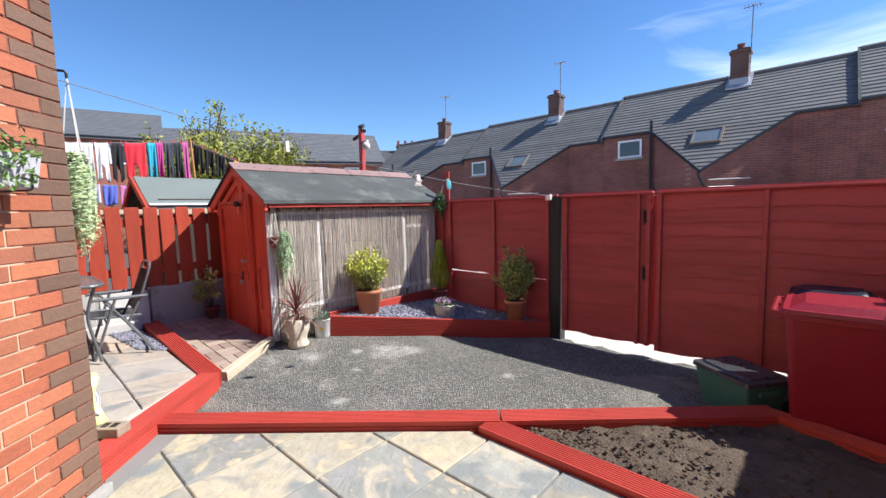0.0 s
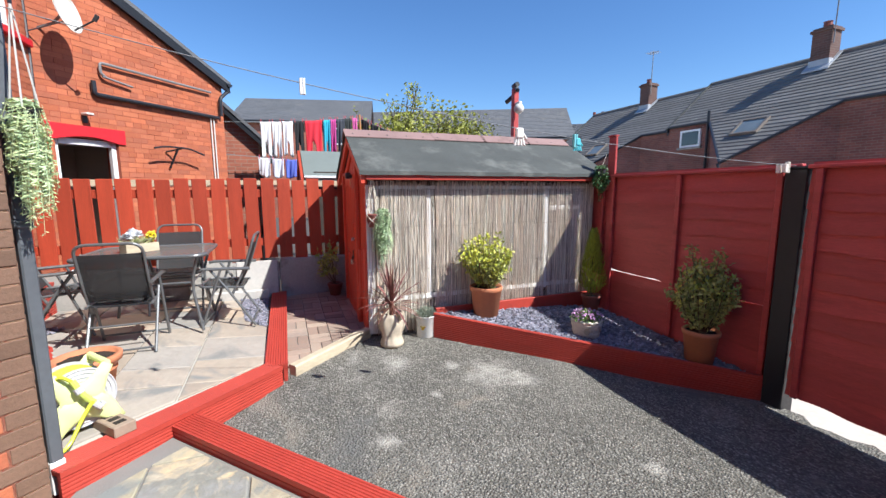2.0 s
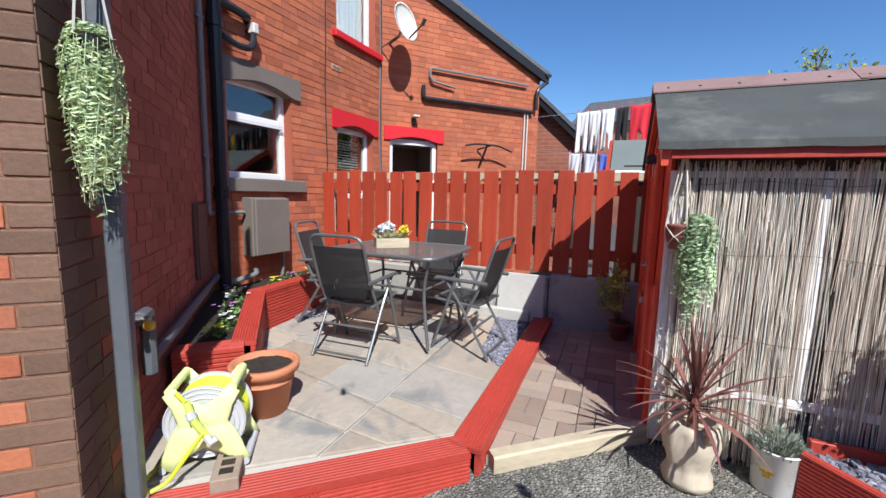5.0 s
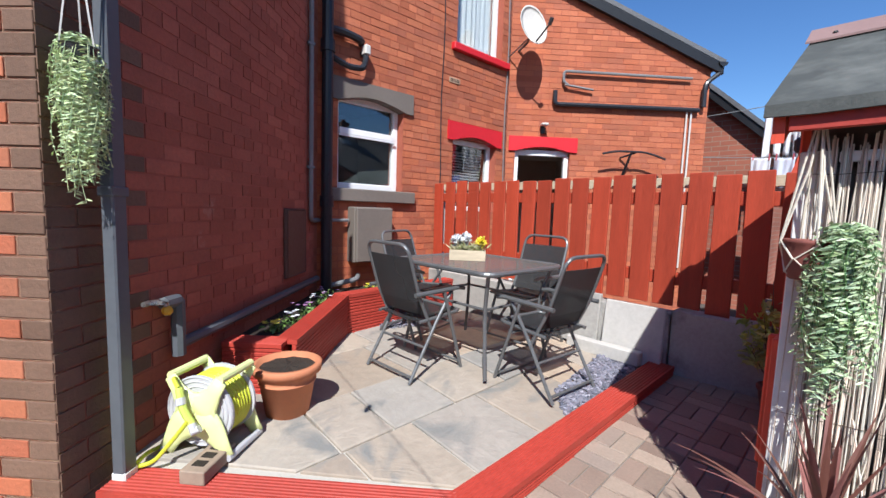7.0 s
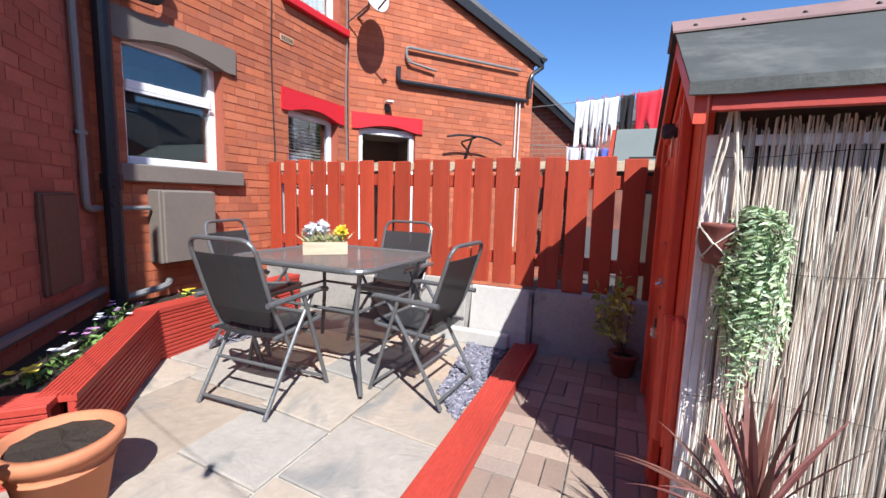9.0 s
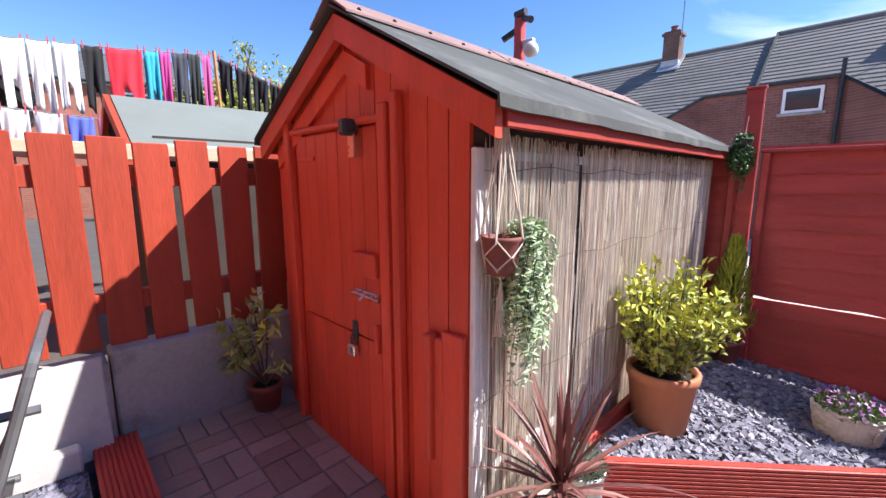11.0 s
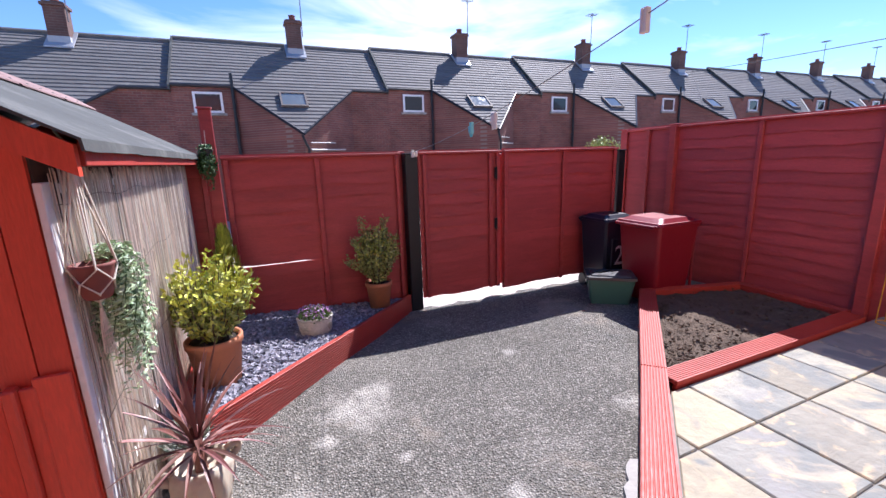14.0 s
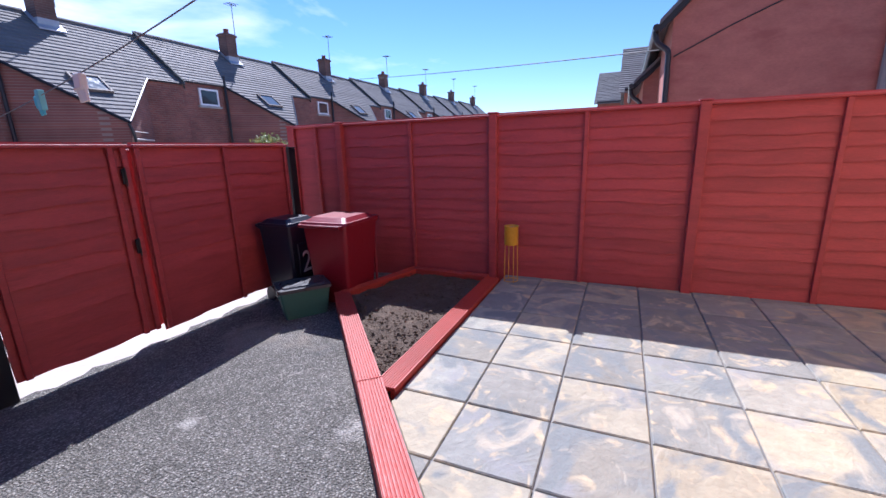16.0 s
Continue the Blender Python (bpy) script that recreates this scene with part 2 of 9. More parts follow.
SLAB = hued(material("riven_paving", (0.5, 0.45, 0.38), 0.8, vary=0.22, grain=14, bump=0.9, pieces=0.14, stain=(0.30, 0.295, 0.29), stain_cut=0.54, stain_scale=2.6, depth=0.012, spec=0.2),
            [(0.46, 0.40, 0.27), (0.31, 0.305, 0.26), (0.49, 0.42, 0.29), (0.22, 0.226, 0.21), (0.45, 0.375, 0.25), (0.35, 0.335, 0.28), (0.26, 0.265, 0.245)])
blotched(SLAB, (0.54, 0.43, 0.28), 3.4, 0.55, 0.12, 2.5)
blotched(SLAB, (0.23, 0.24, 0.225), 1.9, 0.50, 0.12, 1.6)
blotched(SLAB, (0.47, 0.41, 0.31), 2.6, 0.60, 0.10, 1.8)


def riven(m, scale, depth):
    """Broad split-stone ripples under the fine grain."""
    n, l = m.node_tree.nodes, m.node_tree.links
    b = n["Principled BSDF"]
    src = b.inputs["Normal"].links[0].from_socket
    t = n.new("ShaderNodeTexNoise")
    t.inputs["Scale"].default_value, t.inputs["Detail"].default_value, t.inputs["Distortion"].default_value = scale, 3, 2.5
    mpn = [q for q in n if q.type == "MAPPING"][0]
    l.new(mpn.outputs["Vector"], t.inputs["Vector"])
    st = n.new("ShaderNodeMath")
    st.operation = "PINGPONG"
    st.inputs[1].default_value = 0.09
    l.new(t.outputs["Fac"], st.inputs[0])
    bp = n.new("ShaderNodeBump")
    bp.inputs["Strength"].default_value, bp.inputs["Distance"].default_value = 0.35, depth
    l.new(st.outputs[0], bp.inputs["Height"])
    l.new(src, bp.inputs["Normal"])
    l.new(bp.outputs["Normal"], b.inputs["Normal"])
    return m


riven(SLAB, 2.6, 0.035)
STONE = hued(material("sandstone_paving", (0.45, 0.38, 0.3), 0.8, vary=0.16, grain=22, bump=0.6, pieces=0.10, stain=(0.34, 0.30, 0.26), stain_cut=0.6, stain_scale=3, depth=0.008),
            [(0.42, 0.34, 0.26), (0.34, 0.31, 0.275), (0.46, 0.35, 0.25), (0.29, 0.275, 0.255), (0.42, 0.36, 0.29)])
riven(STONE, 2.6, 0.03)
blotched(STONE, (0.23, 0.225, 0.21), 2.0, 0.53, 0.14, 1.6)
JOINT_DARK = material("dark_joint_sand", (0.24, 0.23, 0.21), 0.95, vary=0.2, grain=120, bump=0.5)
JOINT_LIGHT = material("pale_joint_mortar", (0.46, 0.43, 0.38), 0.95, vary=0.12, grain=120, bump=0.4)
BLOCK = hued(material("block_paver", (0.3, 0.23, 0.18), 0.9, vary=0.2, grain=80, bump=0.5, pieces=0.14, depth=0.005),
             [(0.32, 0.24, 0.19), (0.27, 0.19, 0.15), (0.36, 0.28, 0.22), (0.25, 0.2, 0.17)])
CONCRETE = material("grey_concrete", (0.36, 0.345, 0.32), 0.9, vary=0.2, grain=40, bump=0.4, pieces=0.12, stain=(0.20, 0.195, 0.18), stain_cut=0.52, stain_scale=3)
CONCRETE_PALE = material("pale_concrete_slab", (0.50, 0.48, 0.45), 0.85, vary=0.15, grain=30, bump=0.3, stain=(0.36, 0.35, 0.33), stain_cut=0.6)
SLATE = hued(material("blue_slate_chips", (0.2, 0.2, 0.24), 0.6, vary=0.2, grain=60, bump=0.3, pieces=0.3), [(0.20, 0.20, 0.25), (0.12, 0.125, 0.16), (0.30, 0.29, 0.34), (0.17, 0.16, 0.21)])
SOIL = material("dry_soil", (0.105, 0.074, 0.052), 0.95, vary=0.4, grain=60, bump=1.0, stain=(0.15, 0.108, 0.075), stain_cut=0.52, stain_scale=9, depth=0.02)
COMPOST = material("dark_compost", (0.035, 0.026, 0.02), 0.95, vary=0.4, grain=90, bump=1.0, depth=0.01)
FELT = material("roofing_felt", (0.070, 0.075, 0.071), 0.85, vary=0.3, grain=120, bump=0.6, stain=(0.135, 0.140, 0.130), stain_cut=0.52, stain_scale=3)
FELT_CAP = material("faded_ridge_felt", (0.25, 0.16, 0.15), 0.8, vary=0.2, grain=90, bump=0.4, stain=(0.17, 0.11, 0.10), stain_cut=0.55)
REED = hued(material("dry_reed", (0.42, 0.33, 0.24), 0.7, vary=0.25, grain=18, bump=0.3, pieces=0.3, stretch=(1, 1, 0.3)),
            [(0.816, 0.708, 0.600), (0.600, 0.492, 0.396), (0.850, 0.850, 0.756), (0.432, 0.348, 0.282), (0.744, 0.648, 0.552)])
SHED_SIDE = material("reed_gap_shade_boards", (0.10, 0.085, 0.075), 0.85, vary=0.3, grain=20, bump=0.4, stretch=(1, 1, 4))
WHITE_TRIM = material("flaking_white_paint", (0.82, 0.80, 0.77), 0.6, vary=0.12, grain=25, bump=0.3, stain=(0.42, 0.36, 0.30), stain_cut=0.62, stain_scale=8)
UPVC = material("white_upvc", (0.82, 0.82, 0.82), 0.3, vary=0.03, grain=8, bump=0.02)
GREY_PAINT = material("grey_brown_masonry_paint", (0.17, 0.145, 0.125), 0.7, vary=0.15, grain=50, bump=0.3)
RED_GLOSS = material("scarlet_masonry_paint", (0.62, 0.02, 0.03), 0.45, vary=0.1, grain=40, bump=0.15)
BLACK_PAINT = material("black_paint", (0.016, 0.017, 0.02), 0.4, vary=0.2, grain=40, bump=0.15)
PIPE_BLACK = material("black_pipe", (0.022, 0.024, 0.03), 0.35, vary=0.2, grain=40, bump=0.1)
PIPE_GREY = material("grey_painted_pipe", (0.20, 0.20, 0.205), 0.5, vary=0.15, grain=40, bump=0.1, stain=(0.34, 0.33, 0.32), stain_cut=0.66)
PIPE_SLATE = material("slate_grey_paint", (0.105, 0.115, 0.13), 0.45, vary=0.15, grain=40, bump=0.1, stain=(0.20, 0.20, 0.20), stain_cut=0.68)
PALE_PIPE = material("pale_plastic", (0.62, 0.60, 0.56), 0.5, vary=0.1, grain=30, bump=0.05)
STEEL = material("grey_powder_coated_steel", (0.16, 0.165, 0.17), 0.38, metal=0.4, vary=0.12, grain=30, bump=0.05)
CHROME = material("bright_zinc", (0.6, 0.6, 0.58), 0.3, metal=0.9, vary=0.15, grain=40, bump=0.05)
MESH_FABRIC = material("black_sling_fabric", (0.028, 0.028, 0.03), 0.75, vary=0.2, grain=220, bump=0.5)
sf = MESH_FABRIC.node_tree
so_, weave, hole = sf.nodes["Material Output"], sf.nodes.new("ShaderNodeMixShader"), sf.nodes.new("ShaderNodeBsdfTransparent")
weave.inputs[0].default_value = 0.30
sf.links.new(so_.inputs["Surface"].links[0].from_socket, weave.inputs[1])
sf.links.new(hole.outputs[0], weave.inputs[2])
sf.links.new(weave.outputs[0], so_.inputs["Surface"])
TERRACOTTA = material("terracotta", (0.52, 0.20, 0.10), 0.75, vary=0.14, grain=30, bump=0.2, stain=(0.58, 0.33, 0.22), stain_cut=0.66, stain_scale=5)
TERRACOTTA_OLD = material("dusty_plum_pot", (0.22, 0.07, 0.055), 0.7, vary=0.2, grain=30, bump=0.2)
STONEWARE = material("cream_stone_resin", (0.56, 0.48, 0.37), 0.75, vary=0.18, grain=30, bump=0.3, stain=(0.36, 0.29, 0.21), stain_cut=0.58, stain_scale=9)
WHITE_GLAZE = material("white_glaze", (0.84, 0.83, 0.80), 0.3, vary=0.05, grain=20, bump=0.03)
WICKER = material("grey_wicker", (0.58, 0.52, 0.43), 0.8, vary=0.3, grain=60, bump=0.5, pieces=0.15)
LIME = material("lime_plastic", (0.56, 0.66, 0.13), 0.4, vary=0.08, grain=20, bump=0.03)
LIME_PALE = material("faded_lime_plastic", (0.74, 0.80, 0.36), 0.45, vary=0.08, grain=20, bump=0.03)
HOSE = material("yellow_green_hose", (0.58, 0.62, 0.05), 0.4, vary=0.08, grain=20, bump=0.03)
GREY_PLASTIC = material("light_grey_plastic", (0.50, 0.50, 0.52), 0.45, vary=0.08, grain=20, bump=0.03)
DARK_PLASTIC = material("charcoal_plastic", (0.05, 0.052, 0.058), 0.32, vary=0.12, grain=20, bump=0.05)
BIN_RED = material("maroon_bin_plastic", (0.24, 0.012, 0.022), 0.36, vary=0.12, grain=60, bump=0.12)
BIN_NAVY = material("navy_bin_plastic", (0.012, 0.018, 0.035), 0.36, vary=0.15, grain=60, bump=0.12)
BOX_GREEN = material("green_recycling_plastic", (0.06, 0.155, 0.125), 0.42, vary=0.12, grain=50, bump=0.1)
YELLOW = material("mustard_enamel", (0.70, 0.36, 0.03), 0.4, vary=0.1, grain=30, bump=0.06)
WOOD_PALE = material("pale_raw_timber", (0.50, 0.42, 0.30), 0.8, vary=0.25, grain=14, bump=0.35, stretch=(1, 1, 5), stain=(0.34, 0.28, 0.2), stain_cut=0.58)
WHITE_WRITE = material("white_marking", (0.8, 0.8, 0.8), 0.6, vary=0.05)
ROPE = material("cotton_cord", (0.66, 0.60, 0.50), 0.9, vary=0.15, grain=90, bump=0.4)
LINE_WHITE = material("pale_line", (0.22, 0.23, 0.24), 0.6, vary=0.05)
CABLE = material("dark_cable", (0.03, 0.03, 0.035), 0.6, vary=0.05)
ROOF_TILE = material("grey_concrete_tile", (0.15, 0.144, 0.137), 0.8, vary=0.25, grain=12, bump=0.3, pieces=0.12, stain=(0.23, 0.225, 0.21), stain_cut=0.58)
ROOF_SLATE = material("blue_grey_slate", (0.12, 0.122, 0.13), 0.7, vary=0.25, grain=10, bump=0.3, stain=(0.17, 0.165, 0.16), stain_cut=0.58, stain_scale=1)
LEAD = material("lead_flashing", (0.42, 0.44, 0.47), 0.5, metal=0.3, vary=0.15, grain=30, bump=0.2)
RENDER_GREY = material("grey_roughcast", (0.33, 0.32, 0.31), 0.9, vary=0.15, grain=40, bump=0.4)


def brick_texture(name, c1, c2, mortar):
    m = bpy.data.materials.new(name)
    m.use_nodes = True
    n, l = m.node_tree.nodes, m.node_tree.links
    b = n["Principled BSDF"]
    b.inputs["Roughness"].default_value = 0.9
    co = n.new("ShaderNodeTexCoord")
    sep, com = n.new("ShaderNodeSeparateXYZ"), n.new("ShaderNodeCombineXYZ")
    ad = n.new("ShaderNodeMath")
    l.new(co.outputs["Object"], sep.inputs[0])
    l.new(sep.outputs["X"], ad.inputs[0])
    l.new(sep.outputs["Y"], ad.inputs[1])
    l.new(ad.outputs[0], com.inputs["X"])
    l.new(sep.outputs["Z"], com.inputs["Y"])
    bt = n.new("ShaderNodeTexBrick")
    bt.inputs["Scale"].default_value = 1.0
    bt.inputs["Brick Width"].default_value, bt.inputs["Row Height"].default_value = 0.225, 0.075
    bt.inputs["Mortar Size"].default_value, bt.inputs["Bias"].default_value = 0.006, 0.0
    bt.inputs["Color1"].default_value, bt.inputs["Color2"].default_value, bt.inputs["Mortar"].default_value = (*c1, 1), (*c2, 1), (*mortar, 1)
    l.new(com.outputs[0], bt.inputs["Vector"])
    ns = n.new("ShaderNodeTexNoise")
    ns.inputs["Scale"].default_value, ns.inputs["Detail"].default_value = 0.9, 8
    l.new(co.outputs["Object"], ns.inputs["Vector"])
    mr = n.new("ShaderNodeMapRange")
    mr.inputs["From Min"].default_value, mr.inputs["From Max"].default_value = 0.3, 0.7
    mr.inputs["To Min"].default_value, mr.inputs["To Max"].default_value = 0.72, 1.25
    l.new(ns.outputs["Fac"], mr.inputs["Value"])
    hs = n.new("ShaderNodeHueSaturation")
    l.new(bt.outputs["Color"], hs.inputs["Color"])
    l.new(mr.outputs[0], hs.inputs["Value"])
    l.new(hs.outputs["Color"], b.inputs["Base Color"])
    bp = n.new("ShaderNodeBump")
    bp.inputs["Strength"].default_value, bp.inputs["Distance"].default_value = 0.5, 0.01
    inv = n.new("ShaderNodeMath")
    inv.operation = "SUBTRACT"
    inv.inputs[0].default_value = 1
    l.new(bt.outputs["Fac"], inv.inputs[1])
    l.new(inv.outputs[0], bp.inputs["Height"])
    l.new(bp.outputs["Normal"], b.inputs["Normal"])
    return m


FAR_BRICK = brick_texture("terrace_brick", (0.26, 0.10, 0.075), (0.19, 0.075, 0.062), (0.25, 0.18, 0.15))
# Brick darkened for the chimneys, with their shaded faces put into the colour.
CHIMNEY_BRICK = brick_texture("shade_darkened_chimney_brick", (0.15, 0.075, 0.06), (0.11, 0.06, 0.05), (0.16, 0.125, 0.11))
WEATHERED = material("weathered_red_wall", (0.36, 0.145, 0.115), 0.9, vary=0.22, grain=18, bump=0.4, stain=(0.29, 0.105, 0.085), stain_cut=0.52, stain_scale=1.2, stretch=(1, 1, 2.5))
FAR_BRICK_RED = brick_texture("neighbour_brick", (0.36, 0.12, 0.075), (0.29, 0.095, 0.06), (0.30, 0.2, 0.15))


def glass(name, tint=(0.9, 0.95, 0.95), rough=0.0):
    m = bpy.data.materials.new(name)
    m.use_nodes = True
    n, l = m.node_tree.nodes, m.node_tree.links
    n.remove(n["Principled BSDF"])
    tr, gl, mx, fr = n.new("ShaderNodeBsdfTransparent"), n.new("ShaderNodeBsdfGlossy"), n.new("ShaderNodeMixShader"), n.new("ShaderNodeFresnel")
    tr.inputs["Color"].default_value = (*tint, 1)
    gl.inputs["Roughness"].default_value = rough
    fr.inputs["IOR"].default_value = 1.9
    cap = n.new("ShaderNodeMath")
    cap.operation = "MINIMUM"
    cap.inputs[1].default_value = 0.22
    l.new(fr.outputs[0], cap.inputs[0])
    l.new(cap.outputs[0], mx.inputs[0])
    l.new(tr.outputs[0], mx.inputs[1])
    l.new(gl.outputs[0], mx.inputs[2])
    l.new(mx.outputs[0], n["Material Output"].inputs["Surface"])
    return m


GLASS = glass("window_glass", (0.80, 0.82, 0.82))
TABLE_GLASS = glass("obscure_table_glass", (0.62, 0.60, 0.58), 0.12)
tg = TABLE_GLASS.node_tree
out_, dif, mx2 = tg.nodes["Material Output"], tg.nodes.new("ShaderNodeBsdfDiffuse"), tg.nodes.new("ShaderNodeMixShader")
dif.inputs["Color"].default_value = (0.36, 0.33, 0.31, 1)
mx2.inputs[0].default_value = 0.25
tg.links.new(out_.inputs["Surface"].links[0].from_socket, mx2.inputs[1])
tg.links.new(dif.outputs[0], mx2.inputs[2])
tg.links.new(mx2.outputs[0], out_.inputs["Surface"])
ROOM_DARK = material("painted_dim_interior", (0.05, 0.045, 0.042), 0.9, vary=0.2)
CURTAIN = material("pale_curtain", (0.80, 0.84, 0.86), 0.9, vary=0.12, grain=12, bump=0.2, stretch=(6, 6, 0.3))


def leaf_mat(name, colours, rough=0.5):
    m = hued(material(name, colours[0], rough, vary=0.2, grain=40, bump=0.1, pieces=0.18), colours)
    b = m.node_tree.nodes["Principled BSDF"]
    b.inputs["Transmission Weight"].default_value = 0.0
    return m


EUONYMUS = leaf_mat("variegated_leaf", [(0.48, 0.50, 0.08), (0.22, 0.30, 0.06), (0.62, 0.58, 0.10), (0.26, 0.33, 0.08), (0.54, 0.54, 0.22), (0.16, 0.23, 0.05)])
YELLOW_LEAF = leaf_mat("yellow_leaf", [(0.54, 0.54, 0.05), (0.46, 0.50, 0.06), (0.62, 0.58, 0.09)])
DARK_VARIEG = leaf_mat("dull_variegated_leaf", [(0.23, 0.29, 0.09), (0.34, 0.38, 0.11), (0.46, 0.45, 0.15), (0.18, 0.25, 0.08), (0.30, 0.30, 0.11)])
CONIFER = leaf_mat("golden_conifer", [(0.30, 0.36, 0.04), (0.38, 0.41, 0.05), (0.22, 0.29, 0.04)])
IVY = leaf_mat("ivy_green", [(0.05, 0.12, 0.035), (0.08, 0.17, 0.05), (0.04, 0.09, 0.03)])
PALE_FERN = leaf_mat("pale_trailing_leaf", [(0.58, 0.68, 0.32), (0.46, 0.60, 0.36), (0.66, 0.70, 0.38), (0.38, 0.52, 0.30)])
TRAIL_GREEN = leaf_mat("trailing_green_leaf", [(0.42, 0.54, 0.26), (0.36, 0.50, 0.32), (0.56, 0.64, 0.42), (0.28, 0.42, 0.20)])
CORDY = leaf_mat("burgundy_strap_leaf", [(0.16, 0.055, 0.055), (0.24, 0.10, 0.09), (0.20, 0.08, 0.06), (0.13, 0.06, 0.045)])
SILVER = leaf_mat("silver_lavender_leaf", [(0.24, 0.28, 0.22), (0.32, 0.36, 0.29), (0.20, 0.23, 0.17)])
PETAL_PURPLE = leaf_mat("mauve_petal", [(0.34, 0.14, 0.36), (0.46, 0.24, 0.44), (0.40, 0.30, 0.46)])
PETAL_WHITE = leaf_mat("white_petal", [(0.80, 0.80, 0.80), (0.74, 0.77, 0.82)])
PETAL_YELLOW = leaf_mat("yellow_petal", [(0.78, 0.62, 0.03), (0.8, 0.7, 0.1)])
GREEN_LEAF = leaf_mat("mid_green_leaf", [(0.10, 0.19, 0.045), (0.14, 0.24, 0.06), (0.18, 0.26, 0.08)])
TREE_LEAF = leaf_mat("spring_tree_leaf", [(0.22, 0.24, 0.03), (0.28, 0.28, 0.04), (0.18, 0.20, 0.035)])
BARK = material("bark", (0.11, 0.085, 0.06), 0.9, vary=0.3, grain=20, bump=0.6)


# ---- building blocks ----
def part(name, bm, mat, parent=None, label="", smooth=False):
    """Links a bmesh as one mesh object, under a thing or part where one is given."""
    me = bpy.data.meshes.new(name)
    bm.to_mesh(me)
    bm.free()
    me.materials.append(mat)
    if smooth:
        for p in me.polygons:
            p.use_smooth = True
    ob = new(name, me)
    ob.parent = parent
    if label:
        ob["label"] = label
    return ob


def shared(name, me, parent=None, m=None):
    ob = new(name, me)
    ob.parent = parent
    if m is not None:
        ob.matrix_local = m
    return ob


def mesh_of(name, bm, mat):
    me = bpy.data.meshes.new(name)
    bm.to_mesh(me)
    bm.free()
    me.materials.append(mat)
    return me


def thing(name, label, category, m=None, group="", kind=""):
    ob = tagged(new(name), label, category, group, kind)
    if m is not None:
        ob.matrix_world = m
    return ob


def structure(name, bm, mat, label, category="", smooth=False):
    return tagged(part(name, bm, mat, None, "", smooth), label, category or name.split("_")[0], kind="structure")


def bx(bm, x0, x1, y0, y1, z0, z1, m=None, bevel=0.0):
    vs = [bm.verts.new((x, y, z)) for x in (x0, x1) for y in (y0, y1) for z in (z0, z1)]
    fs = [bm.faces.new([vs[i] for i in q]) for q in ((0, 1, 3, 2), (4, 6, 7, 5), (0, 4, 5, 1), (2, 3, 7, 6), (0, 2, 6, 4), (1, 5, 7, 3))]
    if bevel:
        es = list({e for f in fs for e in f.edges})
        r = bmesh.ops.bevel(bm, geom=es, offset=bevel, segments=1, affect="EDGES", profile=0.5)
        vs = list({v for f in r["faces"] for v in f.verts} | {v for v in vs if v.is_valid})
    if m is not None:
        for v in vs:
            v.co = m @ v.co
    return vs


def ring(bm, c, u, w, r, seg):
    return [bm.verts.new(c + u * (r * math.cos(2 * math.pi * i / seg)) + w * (r * math.sin(2 * math.pi * i / seg))) for i in range(seg)]


def tube(bm, pts, r, seg=8, r1=None, caps=True):
    """A round bar along a line of points."""
    pts = [Vector(p) for p in pts]
    rings = []
    prev = None
    for i, p in enumerate(pts):
        d = (pts[min(i + 1, len(pts) - 1)] - pts[max(i - 1, 0)]).normalized()
        if prev is None:
            u = d.orthogonal().normalized()
        else:
            u = (prev - d * prev.dot(d)).normalized()
        prev = u
        k = i / max(1, len(pts) - 1)
        rings.append(ring(bm, p, u, d.cross(u), r if r1 is None else r + (r1 - r) * k, seg))
    for a, b in zip(rings, rings[1:]):
        for i in range(seg):
            bm.faces.new((a[i], a[(i + 1) % seg], b[(i + 1) % seg], b[i]))
    if caps:
        bm.faces.new(rings[0][::-1])
        bm.faces.new(rings[-1])


def bend(pts, n=5, r=0.3):
    """Rounds the corners of a line of points."""
    pts = [Vector(p) for p in pts]
    out = [pts[0]]
    for a, b, c in zip(pts, pts[1:], pts[2:]):
        k = min(r, (b - a).length * 0.45, (c - b).length * 0.45)
        p, q = b + (a - b).normalized() * k, b + (c - b).normalized() * k
        for i in range(n + 1):
            t = i / n
            out.append(p * (1 - t) ** 2 + b * 2 * t * (1 - t) + q * t * t)
    return out + [pts[-1]]


def lathe(bm, prof, seg=24, c=(0, 0, 0)):
    """Turns a profile of (radius, height) round the upright axis."""
    c = Vector(c)
    rows = [[bm.verts.new(c + Vector((r * math.cos(2 * math.pi * i / seg), r * math.sin(2 * math.pi * i / seg), z))) for i in range(seg)] for r, z in prof]
    for a, b in zip(rows, rows[1:]):
        for i in range(seg):
            bm.faces.new((a[i], a[(i + 1) % seg], b[(i + 1) % seg], b[i]))
    bm.faces.new(rows[0][::-1])
    bm.faces.new(rows[-1])


def prism(bm, poly, z0, z1):
    """An upright block over a plan; z0 and z1 are numbers or functions of (x, y)."""
    f0 = z0 if callable(z0) else (lambda x, y: z0)
    f1 = z1 if callable(z1) else (lambda x, y: z1)
    a = [bm.verts.new((x, y, f0(x, y))) for x, y in poly]
    b = [bm.verts.new((x, y, f1(x, y))) for x, y in poly]
    k = len(poly)
    area = sum(poly[i][0] * poly[(i + 1) % k][1] - poly[(i + 1) % k][0] * poly[i][1] for i in range(k))
    if area < 0:
        a, b = a[::-1], b[::-1]
    bm.faces.new(a[::-1])
    bm.faces.new(b)
    for i in range(k):
        bm.faces.new((a[i], a[(i + 1) % k], b[(i + 1) % k], b[i]))


